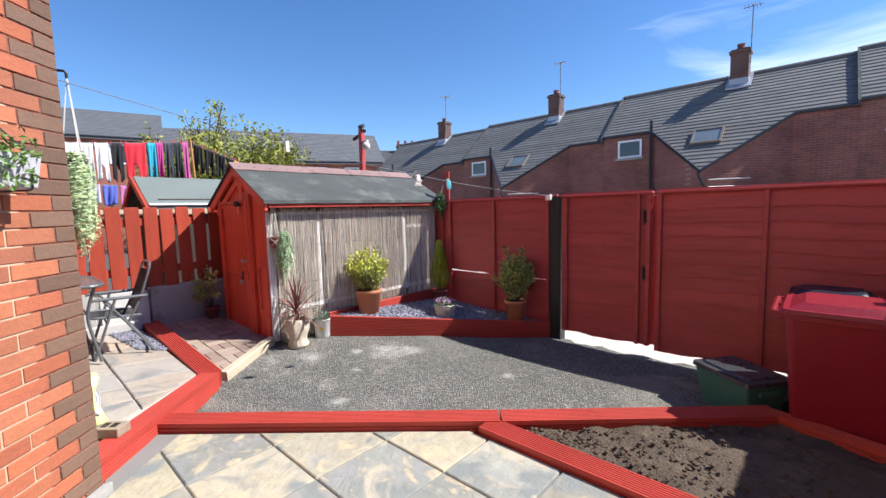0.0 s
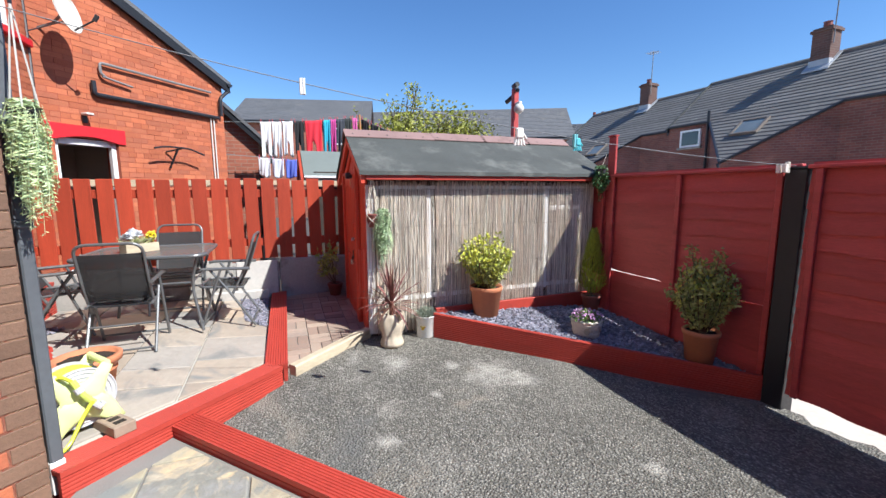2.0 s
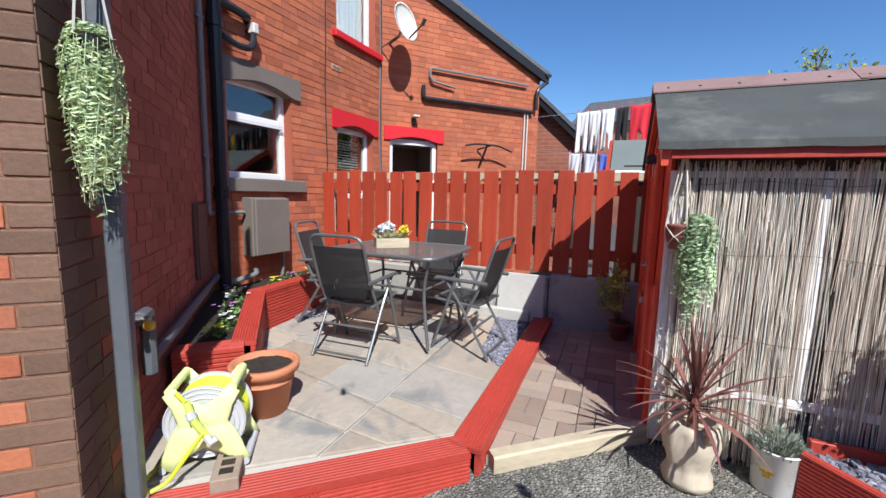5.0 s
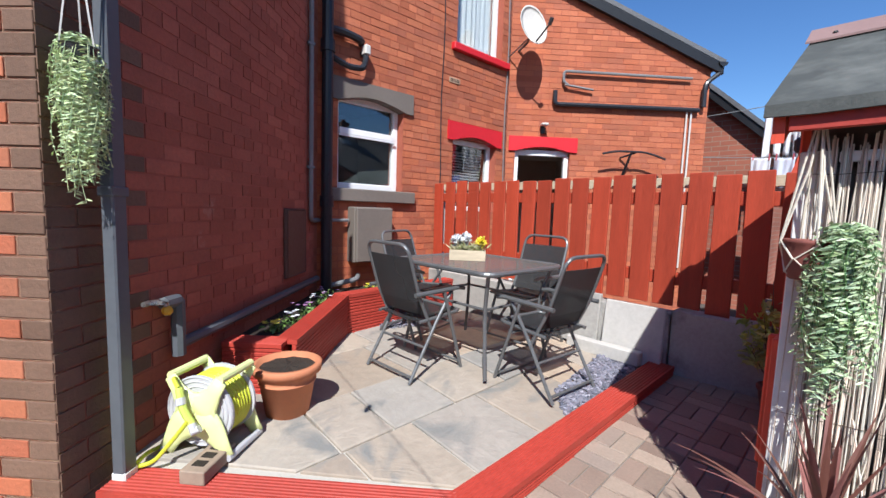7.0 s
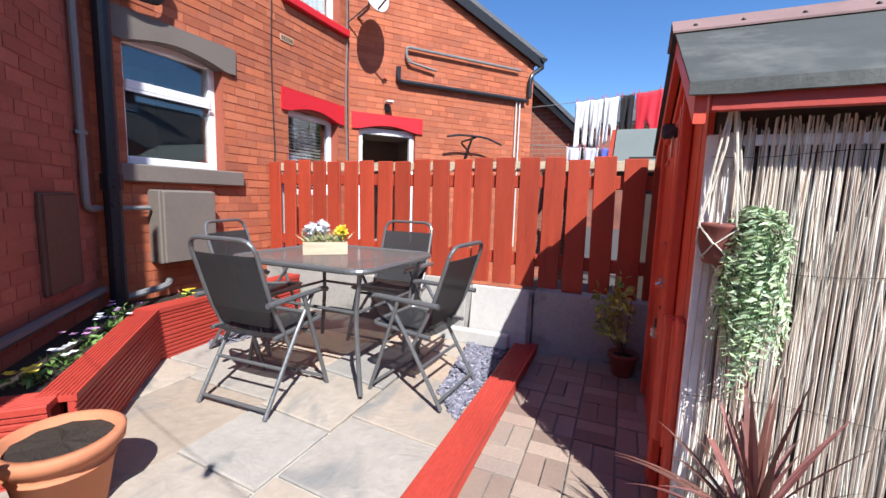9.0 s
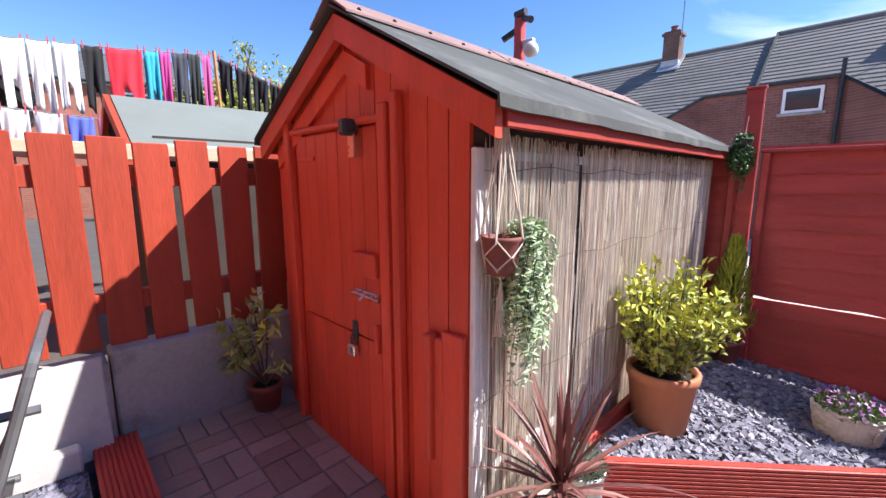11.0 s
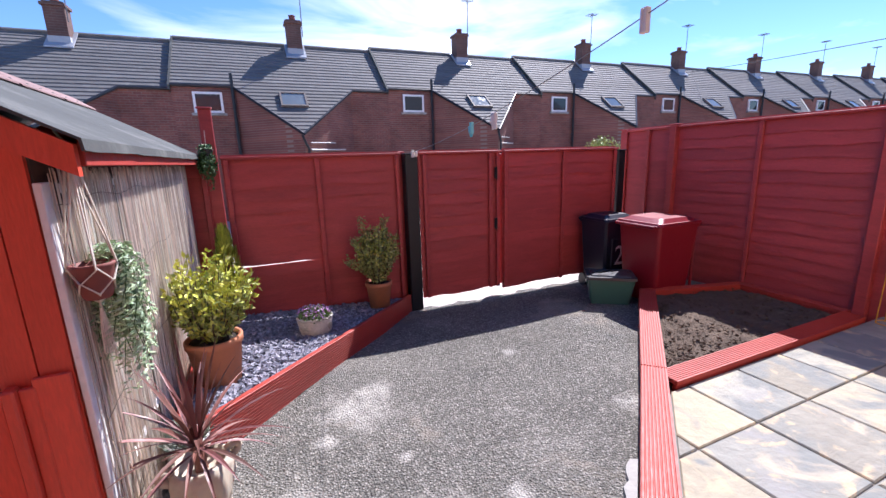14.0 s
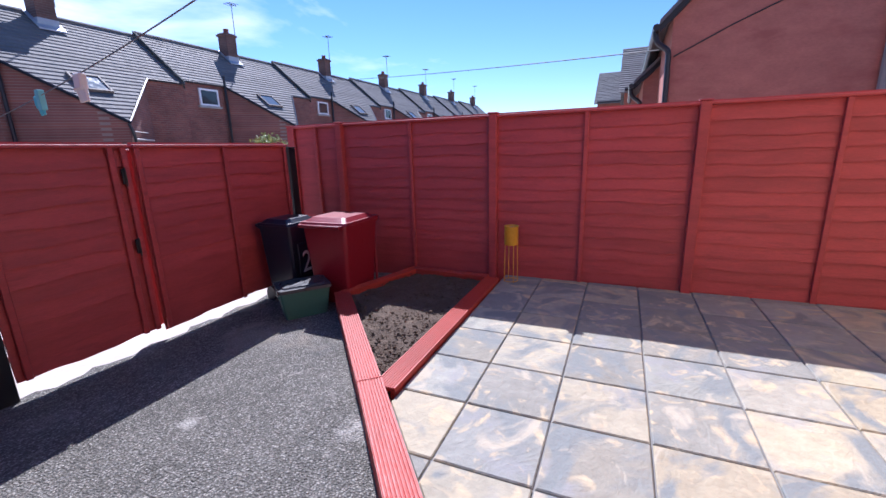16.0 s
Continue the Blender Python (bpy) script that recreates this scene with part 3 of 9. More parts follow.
def clip(poly, px, py, nx, ny):
    """The part of a plan on the side of a line that its normal points to."""
    out = []
    for i in range(len(poly)):
        a, b = poly[i], poly[(i + 1) % len(poly)]
        da, db = (a[0] - px) * nx + (a[1] - py) * ny, (b[0] - px) * nx + (b[1] - py) * ny
        if da >= 0:
            out.append(a)
        if da * db < 0:
            t = da / (da - db)
            out.append((a[0] + (b[0] - a[0]) * t, a[1] + (b[1] - a[1]) * t))
    return out


def area_of(p):
    return abs(sum(p[i][0] * p[(i + 1) % len(p)][1] - p[(i + 1) % len(p)][0] * p[i][1] for i in range(len(p)))) / 2 if len(p) > 2 else 0


def sweep(bm, prof, p0, p1, side, up=(0, 0, 1)):
    """Runs a closed cross-section of (across, up) from p0 to p1."""
    p0, p1, side, up = Vector(p0), Vector(p1), Vector(side), Vector(up)
    a = [bm.verts.new(p0 + side * u + up * v) for u, v in prof]
    b = [bm.verts.new(p1 + side * u + up * v) for u, v in prof]
    k = len(prof)
    bm.faces.new(a)
    bm.faces.new(b[::-1])
    for i in range(k):
        bm.faces.new((a[i], b[i], b[(i + 1) % k], a[(i + 1) % k]))
    bmesh.ops.recalc_face_normals(bm, faces=bm.faces[:])


def ridged(u0, u1, v0, v1, on_top=True, n=9, d=0.006):
    """The cross-section of a grooved deck board, grooves on its top or on its u1 side."""
    pts = []
    if on_top:
        w = (u1 - u0) / n
        pts = [(u1, v0), (u0, v0)]
        for i in range(n):
            a = u0 + i * w
            pts += [(a, v1 - (0 if i == 0 else d)), (a + w * 0.2, v1), (a + w * 0.7, v1), (a + w * 0.85, v1 - d)]
        pts += [(u1, v1 - d)]
    else:
        w = (v1 - v0) / n
        pts = [(u0, v1), (u0, v0)]
        for i in range(n):
            a = v0 + i * w
            pts += [(u1 - (0 if i == 0 else d), a), (u1, a + w * 0.2), (u1, a + w * 0.7), (u1 - d, a + w * 0.85)]
        pts += [(u1 - d, v1)]
    return pts


def leaf(bm, p, d, up, length, width, fold=0.2, segs=2):
    """A pointed leaf of thin bent faces."""
    d, up = Vector(d).normalized(), Vector(up)
    s = d.cross(up)
    s = s.normalized() if s.length > 1e-4 else d.orthogonal().normalized()
    n = s.cross(d).normalized()
    p = Vector(p)
    a = bm.verts.new(p)
    mid = p + d * length * 0.5
    l, r = bm.verts.new(mid + s * width * 0.5 + n * length * fold * 0.5), bm.verts.new(mid - s * width * 0.5 + n * length * fold * 0.5)
    c = bm.verts.new(mid)
    e = bm.verts.new(p + d * length - n * length * fold * 0.4)
    bm.faces.new((a, c, l))
    bm.faces.new((a, r, c))
    bm.faces.new((l, c, e))
    bm.faces.new((c, r, e))


def rnd_dir(rng, up=0.0):
    while True:
        v = Vector((rng.uniform(-1, 1), rng.uniform(-1, 1), rng.uniform(-1, 1)))
        if 0.05 < v.length < 1:
            v.normalize()
            v.z += up
            return v.normalized()


def smooth01(x):
    x = max(0.0, min(1.0, x))
    return x * x * (3 - 2 * x)


# levels of the yard
def ground_z(x, y):
    return 0.09 * smooth01((1.4 - x) / 1.8) - 0.07 * smooth01((y + 1.3) / 1.3) + 0.006 * math.sin(3.1 * x + 1.7 * y) * math.sin(2.3 * y - 0.7 * x)


def dine_z(x, y):
    return 0.18 - 0.02 * (x - 0.3) + 0.08 * min(max(-3.45 - y, 0.0), 0.75)


def pave_z(x):
    return 0.115 - 0.055 * x


PATIO = 0.12


# ---- ground and paving ----
bm = bmesh.new()
vs = [bm.verts.new((x, y, -0.14)) for x, y in ((-1500, -1500), (1500, -1500), (1500, 1500), (-1500, 1500))]
bm.faces.new(vs)
structure("ground", bm, LANE, "pale worn concrete ground of the back lane", "ground")
# Dark sheet added over the lane; its colour paints the shade behind the pickets.
bm = bmesh.new()
bx(bm, -24, -1.86, -5.85, 0.2, -0.12, -0.06)
structure("ground_neighbour_yard", bm, material("shade_dark_yard", (0.085, 0.075, 0.068), 0.9, vary=0.3, grain=20, bump=0.4), "ground of the next yard, coloured dark as shade behind the pickets", "ground")

bm = bmesh.new()
NX, NY = 66, 56
grid = [[bm.verts.new((-0.85 + 5.85 * i / NX, -4.7 + (4.62 + (0.035 * math.sin(i * 1.3) + 0.02 * math.sin(i * 2.9) if j == NY else 0)) * j / NY,
                       ground_z(-0.85 + 5.85 * i / NX, -4.7 + 4.62 * j / NY) + noise.noise((i * 0.7, j * 0.7, 0)) * 0.003)) for j in range(NY + 1)] for i in range(NX + 1)]
for i in range(NX):
    for j in range(NY):
        bm.faces.new((grid[i][j], grid[i + 1][j], grid[i + 1][j + 1], grid[i][j + 1]))
structure("yard_tarmac", bm, TARMAC, "worn grey tarmac yard with pale scuffed patches", "tarmac", smooth=True)

P0 = (1.385, -4.21)          # outer corner of the house
WC = (-0.37, -5.88)         # inner corner with the drainpipe
WD = (-3.02, -5.86)         # end of the window wall
GD = Vector((-0.765, 0.644)).normalized()
WG = (WD[0] + GD.x * 2.70, WD[1] + GD.y * 2.70)   # gable's outer corner
SD = Vector((WC[0] - P0[0], WC[1] - P0[1], 0)).normalized()   # along the shaded wall
LD = Vector((-SD.y, SD.x, 0))                    # along the sunny wall
P1 = (P0[0] + LD.x * 5, P0[1] + LD.y * 5)

# main patio bed and slabs are laid with the pieces at the end
bm = bmesh.new()
prism(bm, [(0.62, -4.05), (2.42, -2.6), (2.6, -2.6), (5.0, -2.6), (5.0, -7.4), (3.6, -7.4), P0], -0.12, PATIO - 0.012)
patio = structure("patio_floor", bm, JOINT_DARK, "patio of buff and grey riven square slabs", "patio")

DINE = [(0.30, -3.43), (-1.62, -3.43), (-1.62, -5.9), WC, (1.2, -4.33), (1.1, -4.25)]
bm = bmesh.new()
prism(bm, DINE, -0.12, lambda x, y: dine_z(x, y) - 0.012)
dining = structure("dining_floor", bm, JOINT_LIGHT, "sandstone slab terrace with pale mortar joints", "patio")

PAVED = [(0.22, -3.27), (-0.26, -2.56), (-1.72, -2.5), (-1.72, -3.27)]
bm = bmesh.new()
prism(bm, PAVED, -0.1, lambda x, y: pave_z(x) - 0.005)
paving = structure("block_paving_floor", bm, JOINT_DARK, "small brown block paving before the shed", "paving")


# ---- house walls ----
def wall_points(o, d, s, z, off, nrm):
    return Vector((o[0] + d.x * s + nrm.x * off, o[1] + d.y * s + nrm.y * off, z))


def brick_wall(name, label, o, d, nrm, length, z0, top, openings, brick_mat, mortar_mat, thick=0.25, course=0.0703, blen=0.205, proud=0.0032, quoin=None):
    """A wall with its openings, and bricks proud of the joints as one joined part."""
    zmax = max(top(0), top(length))
    ss = sorted({0, length} | {q for op in openings for q in op[:2]})
    bm = bmesh.new()
    for a, b in zip(ss, ss[1:]):
        cuts = sorted([op[2:] for op in openings if op[0] <= a + 1e-6 and op[1] >= b - 1e-6])
        z = z0
        spans = []
        for c0, c1 in cuts:
            spans.append((z, lambda s, c0=c0: c0))
            z = c1
        spans.append((z, top))
        for zb, zt in spans:
            pts = [(a, zb), (b, zb), (b, zt(b)), (a, zt(a))]
            f = [bm.verts.new(wall_points(o, d, s, q, 0, nrm)) for s, q in pts]
            k = [bm.verts.new(wall_points(o, d, s, q, -thick, nrm)) for s, q in pts]
            bm.faces.new(f)
            bm.faces.new(k[::-1])
            for i in range(4):
                bm.faces.new((f[i], k[i], k[(i + 1) % 4], f[(i + 1) % 4]))
    bmesh.ops.recalc_face_normals(bm, faces=bm.faces[:])
    wall = structure(name, bm, mortar_mat, label, "wall")
    rng = random.Random(len(name) * 7 + 3)
    verts, faces, dark = [], [], []
    n = int((zmax - z0) / course)
    for r in range(n):
        zb = z0 + r * course
        head = r % 6 == 5
        bl = blen / 2 - 0.002 if head else blen
        s = -(blen * 0.5 + 0.004) if (r % 2 and not head) else 0.0
        while s < length:
            a, b = max(s, 0.0), min(s + bl, length)
            s += bl + 0.009
            if b - a < 0.02:
                continue
            zt = zb + course - 0.009
            if zt > min(top(a), top(b)):
                continue
            if any(a < op[1] and b > op[0] and zb < op[3] and zt > op[2] for op in openings):
                a2 = [op for op in openings if a < op[1] and b > op[0] and zb < op[3] and zt > op[2]][0]
                if a < a2[0] - 0.02:
                    b = a2[0]
                elif b > a2[1] + 0.02:
                    a = a2[1]
                else:
                    continue
            off = proud + rng.uniform(-0.0015, 0.002)
            i0 = len(verts)
            for q, w in ((a, zb), (b, zb), (b, zt), (a, zt)):
                verts.append(wall_points(o, d, q, w + rng.uniform(-0.0012, 0.0012), off, nrm))
            for q, w in ((a, zb), (b, zb), (b, zt), (a, zt)):
                verts.append(wall_points(o, d, q, w, -0.002, nrm))
            dark += [int(quoin is not None and a < (0.2 if r % 2 else 0.42))] * 5
            faces.append((i0, i0 + 1, i0 + 2, i0 + 3))
            for k in range(4):
                faces.append((i0 + k, i0 + 4 + k, i0 + 4 + (k + 1) % 4, i0 + (k + 1) % 4))
    me = bpy.data.meshes.new("bricks")
    me.from_pydata(verts, [], faces)
    me.materials.append(brick_mat)
    if quoin is not None:
        me.materials.append(quoin)
        me.polygons.foreach_set("material_index", dark)
    bm = bmesh.new()
    bm.from_mesh(me)
    bmesh.ops.recalc_face_normals(bm, faces=bm.faces[:])
    bm.to_mesh(me)
    bm.free()
    ob = new("bricks", me)
    ob.parent = wall
    ob["kind"] = "stuff"
    return wall


LEN_S = (Vector((*WC, 0)) - Vector((*P0, 0))).length
NS = Vector((SD.y, -SD.x, 0))          # normal of the shaded wall
if NS.y < 0:
    NS = -NS
NL = -SD
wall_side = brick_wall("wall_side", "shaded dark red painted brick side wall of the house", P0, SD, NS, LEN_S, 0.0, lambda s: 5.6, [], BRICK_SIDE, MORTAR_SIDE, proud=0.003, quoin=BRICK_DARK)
AD = Vector((-1, (WD[1] - WC[1]) / (WC[0] - WD[0]), 0)).normalized()
NA = Vector((0, 1, 0))
LEN_A = WC[0] - WD[0]
WIN_A = (0.20, 0.95, 1.46, 2.34)
WIN_B = (1.67, 2.44, 1.28, 2.14)
WIN_C = (1.68, 2.48, 3.17, 4.30)
wall_window = brick_wall("wall_window", "sunlit red brick rear wall of the house", WC, AD, NA, LEN_A, 0.0, lambda s: 5.6, [WIN_A, WIN_B, WIN_C], BRICK, MORTAR_RED)
NG = Vector((GD.y, -GD.x, 0)).normalized()
DOOR_G = (0.12, 0.86, -0.05, 2.14)
GZ, GSL = 4.46, 0.415              # gable's height at the corner and its fall
wall_gable = brick_wall("wall_gable", "sunlit red brick gable of the neighbouring house", WD, Vector((GD.x, GD.y, 0)), NG, 2.70, -0.1, lambda s: GZ - GSL * s, [DOOR_G], BRICK, MORTAR_RED)

# sunny wall at the corner: mortar block here, bricks one by one at the end of the file
bm = bmesh.new()
f = [wall_points(P0, LD, s, z, o, NL) for s in (0, 5.0) for z in (0.0, 5.6) for o in (0, -0.25)]
vv = [bm.verts.new(p) for p in f]
for q in ((0, 1, 3, 2), (4, 6, 7, 5), (0, 4, 5, 1), (2, 3, 7, 6), (0, 2, 6, 4), (1, 5, 7, 3)):
    bm.faces.new([vv[i] for i in q])
bmesh.ops.recalc_face_normals(bm, faces=bm.faces[:])
wall_corner = structure("wall_corner", bm, MORTAR, "sunlit orange brick house corner with brown quoins", "wall")

# plain walls and roof that close the houses
bm = bmesh.new()
prism(bm, [P1, (P1[0] - 0.1, P1[1] - 0.2), (P1[0] - 5, -11), (P1[0] - 5, -11.2), (P1[0] + 0.2, P1[1] - 0.3)], 0, 5.6)
structure("wall_back", bm, FAR_BRICK_RED, "plain brick back wall of the house", "wall")
bm = bmesh.new()
prism(bm, [P0, P1, (-1.0, -11), (-3.25, -11), WD, WC], 5.6, lambda x, y: 5.7 + 0.12 * (-4.2 - y))
structure("roof_house", bm, ROOF_SLATE, "slate roof of the house", "roof")


def on_wall(o, d, nrm, s, z, off):
    """A frame on a wall: x along it, y out of it, z up."""
    p = wall_points(o, d, s, z, off, nrm)
    return Matrix((( d.x, nrm.x, 0, p.x), (d.y, nrm.y, 0, p.y), (0, 0, 1, p.z), (0, 0, 0, 1)))


def window(name, label, m, w, h, bars, curtain=None, blind=False, recess=0.09):
    """A white plastic window, its sill line at the frame's origin; bars: heights of the transoms."""
    win = tagged(new(name), label, "window", kind="structure")
    win.matrix_world = m
    y0, y1 = -recess - 0.06, -recess
    t = 0.06
    bm = bmesh.new()
    bx(bm, 0, t, y0, y1, 0, h, bevel=0.006)
    bx(bm, w - t, w, y0, y1, 0, h, bevel=0.006)
    bx(bm, t, w - t, y0, y1, 0, t, bevel=0.006)
    bx(bm, t, w - t, y0, y1, h - t, h, bevel=0.006)
    for z in bars:
        bx(bm, t, w - t, y0 + 0.004, y1 + 0.02, z, z + t, bevel=0.006)
        bx(bm, t - 0.01, w - t + 0.01, y1 + 0.02, y1 + 0.03, z - 0.02, z - 0.003)
    part("window_frame", bm, UPVC, win)
    edges = [t] + [q for z in bars for q in (z, z + t)] + [h - t]
    for a, b in zip(edges[::2], edges[1::2]):
        bm = bmesh.new()
        bx(bm, t, w - t, y0 + 0.025, y0 + 0.035, a, b)
        pane = part("pane", bm, GLASS, win)
        pane.visible_shadow = False
    # Shallow closed box; the room's dimness is put into its near-black colour.
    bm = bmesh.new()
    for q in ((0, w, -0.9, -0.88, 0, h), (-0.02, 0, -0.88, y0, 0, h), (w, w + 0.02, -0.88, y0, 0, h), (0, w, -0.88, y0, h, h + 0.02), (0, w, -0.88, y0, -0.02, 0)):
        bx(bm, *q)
    part("reveal", bm, ROOM_DARK, win, "shallow box painted dark as an unlit room behind the glass")
    if curtain:
        bm = bmesh.new()
        n = 40
        a, b = curtain
        rows = [[bm.verts.new((a + (b - a) * i / n, y0 - 0.035 + 0.018 * math.sin(i * 1.4) + 0.01 * math.sin(i * 0.37), z)) for i in range(n + 1)] for z in (0.03, h - 0.03)]
        for i in range(n):
            bm.faces.new((rows[0][i], rows[0][i + 1], rows[1][i + 1], rows[1][i]))
        part("curtain", bm, CURTAIN, win)
    if blind:
        me = None
        bm = bmesh.new()
        bx(bm, 0.07, w - 0.07, -0.012, 0.012, -0.002, 0.002, m=pose(0, 0, 0, 35))
        me = mesh_of("slat", bm, UPVC)
        for i in range(int((h - 0.16) / 0.035)):
            shared("slat", me, win, pose(0, y0 - 0.05, 0.09 + i * 0.035))
    return win


window("window_1", "white plastic kitchen window with dark reflecting panes", on_wall(WC, AD, NA, WIN_A[0], WIN_A[2], 0), 0.75, 0.88, [0.52])
window("window_2", "white plastic window with a lowered slatted blind", on_wall(WC, AD, NA, WIN_B[0], WIN_B[2], 0), 0.77, 0.86, [], blind=True)
window("window_3", "white upstairs window with pale curtains", on_wall(WC, AD, NA, WIN_C[0], WIN_C[2], 0), 0.80, 1.13, [], curtain=(0.03, 0.77))


def arched_lintel(name, label, m, w, h, rise, mat, out=0.03):
    """A painted lintel with a shallow arch cut from its underside."""
    bm = bmesh.new()
    n = 14
    e = 0.09
    low = [(-e, 0), (0.0, 0)] + [(w * i / n, rise * math.sin(math.pi * i / n)) for i in range(1, n)] + [(w, 0), (w + e, 0)]
    poly = low + [(w + e, h), (-e, h)]
    f = [bm.verts.new((x, out, z)) for x, z in poly]
    k = [bm.verts.new((x, -0.09, z)) for x, z in poly]
    bm.faces.new(f)
    bm.faces.new(k[::-1])
    for i in range(len(poly)):
        bm.faces.new((f[i], k[i], k[(i + 1) % len(poly)], f[(i + 1) % len(poly)]))
    bmesh.ops.recalc_face_normals(bm, faces=bm.faces[:])
    bmesh.ops.transform(bm, matrix=m, verts=bm.verts[:])
    return structure(name, bm, mat, label, "lintel")


def sill(name, label, m, w, h, mat, out=0.07):
    bm = bmesh.new()
    bx(bm, -0.08, w + 0.12, -0.10, out, -h, 0, m=m, bevel=0.008)
    return structure(name, bm, mat, label, "sill")


arched_lintel("lintel_1", "grey-brown painted arched window lintel", on_wall(WC, AD, NA, WIN_A[0], 2.265, 0.004), 0.77, 0.20, 0.07, GREY_PAINT, 0.025)
sill("sill_1", "grey-brown painted stone window sill", on_wall(WC, AD, NA, WIN_A[0], WIN_A[2], 0), 0.77, 0.12, GREY_PAINT, 0.06)
arched_lintel("lintel_2", "scarlet painted arched window lintel", on_wall(WC, AD, NA, WIN_B[0], 2.10, 0.004), 0.77, 0.21, 0.07, RED_GLOSS, 0.02)
sill("sill_3", "scarlet painted upstairs window sill", on_wall(WC, AD, NA, WIN_C[0], WIN_C[2], 0), 0.79, 0.08, RED_GLOSS, 0.06)
GV = Vector((GD.x, GD.y, 0))
arched_lintel("lintel_3", "scarlet painted arched door lintel", on_wall(WD, GV, NG, DOOR_G[0], 2.10, 0.004), 0.74, 0.19, 0.06, RED_GLOSS, 0.02)

# the neighbour's open doorway
dm = on_wall(WD, GV, NG, DOOR_G[0], -0.05, 0)
door = tagged(new("door_1"), "open doorway with a white plastic frame", "door", kind="structure")
door.matrix_world = dm
bm = bmesh.new()
for q in ((0, 0.06), (0.68, 0.74)):
    bx(bm, q[0], q[1], -0.12, -0.05, 0, 2.18, bevel=0.006)
bx(bm, 0.06, 0.68, -0.12, -0.05, 2.10, 2.18, bevel=0.006)
part("door_frame", bm, UPVC, door)
bm = bmesh.new()
bx(bm, -0.2, 1.0, -1.4, -1.38, 0, 2.2)
bx(bm, -0.22, -0.2, -1.4, -0.26, 0, 2.2)
bx(bm, 1.0, 1.02, -1.4, -0.26, 0, 2.2)
bx(bm, -0.22, 1.02, -1.4, -0.26, 2.2, 2.22)
part("reveal", bm, material("pale_lobby_paint", (0.34, 0.30, 0.26), 0.9, vary=0.12), door, "lobby wall behind the doorway")

# gable verge, gutter and roof behind
bm = bmesh.new()
a, b = wall_points(WD, GV, -0.35, GZ + GSL * 0.35, 0.06, NG), wall_points(WD, GV, 2.82, GZ - GSL * 2.82, 0.06, NG)
sweep(bm, [(-0.03, -0.10), (0.02, -0.10), (0.02, 0.03), (-0.03, 0.03)], a, b, NG)
structure("trim_verge", bm, BLACK_PAINT, "black painted verge board of the gable", "trim")
bm = bmesh.new()
q = [wall_points(WD, GV, s, GZ + 0.04 - GSL * s, o, NG) for s, o in ((-0.4, 0.07), (2.85, 0.07), (2.85, -6), (-0.4, -6))]
t2 = [p + Vector((0, 0, 0.06)) for p in q]
va, vb = [bm.verts.new(p) for p in q], [bm.verts.new(p) for p in t2]
bm.faces.new(va[::-1])
bm.faces.new(vb)
for i in range(4):
    bm.faces.new((va[i], va[(i + 1) % 4], vb[(i + 1) % 4], vb[i]))
structure("roof_gable", bm, ROOF_SLATE, "slate roof slope of the neighbouring house", "roof")
bm = bmesh.new()
prism(bm, [WG, (WG[0] + NG.x * -0.25, WG[1] + NG.y * -0.25), (WG[0] - NG.x * 6, WG[1] - NG.y * 6), (WG[0] - NG.x * 6 - GD.x * 0.25, WG[1] - NG.y * 6 - GD.y * 0.25)], -0.1, 3.2)
structure("wall_neighbour_side", bm, FAR_BRICK_RED, "brick side wall of the neighbouring house", "wall")
bm = bmesh.new()
prism(bm, [(WD[0] - 0.2, WD[1] - 0.05), (WD[0] - 0.02, WD[1] - 0.05), (WD[0] - 0.02, -11), (WD[0] - 0.2, -11)], 0, 5.6)
structure("wall_party", bm, FAR_BRICK_RED, "plain brick party wall", "wall")
gp = wall_points(WD, GV, 2.80, 3.34, 0.10, NG)
gutter = thing("gutter", "black plastic gutter end and swan-neck pipe at the eaves", "gutter")
bm = bmesh.new()
prof = [(0.06 * math.cos(t), 0.06 * math.sin(t)) for t in [math.pi + math.pi * i / 8 for i in range(9)]] + [(0.05, 0.0), (-0.05, 0.0)]
sweep(bm, prof, gp, gp - NG * 5, GV)
part("trough", bm, PIPE_BLACK, gutter)
bm = bmesh.new()
tube(bm, bend([gp + Vector((0, 0, -0.05)) - NG * 0.05, gp + Vector((0, 0, -0.12)) - NG * 0.05, wall_points(WD, GV, 2.60, 3.06, 0.06, NG), wall_points(WD, GV, 2.60, 2.76, 0.06, NG)], 4, 0.06), 0.03)
part("downpipe", bm, PIPE_BLACK, gutter)


# ---- planter along the house ----
def deck_edge(name, label, p0, p1, width, h, sides=(1, -1), n=9, mat=RED_DECK):
    """A kerb cased in grooved deck boards; p0 and p1 lie on the middle of its top."""
    p0, p1 = Vector(p0), Vector(p1)
    d = (p1 - p0)
    d.z = 0
    d.normalize()
    s = Vector((-d.y, d.x, 0))
    ob = thing(name, label, "edging", kind="structure")
    bm = bmesh.new()
    sweep(bm, ridged(-width / 2, width / 2, -0.028, 0, True, n), p0, p1, s)
    part("top_board", bm, mat, ob)
    for k in sides:
        rows = max(1, round((h - 0.03) / 0.125))
        hh = (h - 0.03) / rows
        for r in range(rows):
            bm = bmesh.new()
            z1 = -0.03 - r * hh
            sweep(bm, ridged(0, 0.026, z1 - hh + 0.004, z1, False, 6), p0 + s * k * (width / 2 - 0.030), p1 + s * k * (width / 2 - 0.030), s * k)
            part("side_board", bm, mat, ob)
    return ob


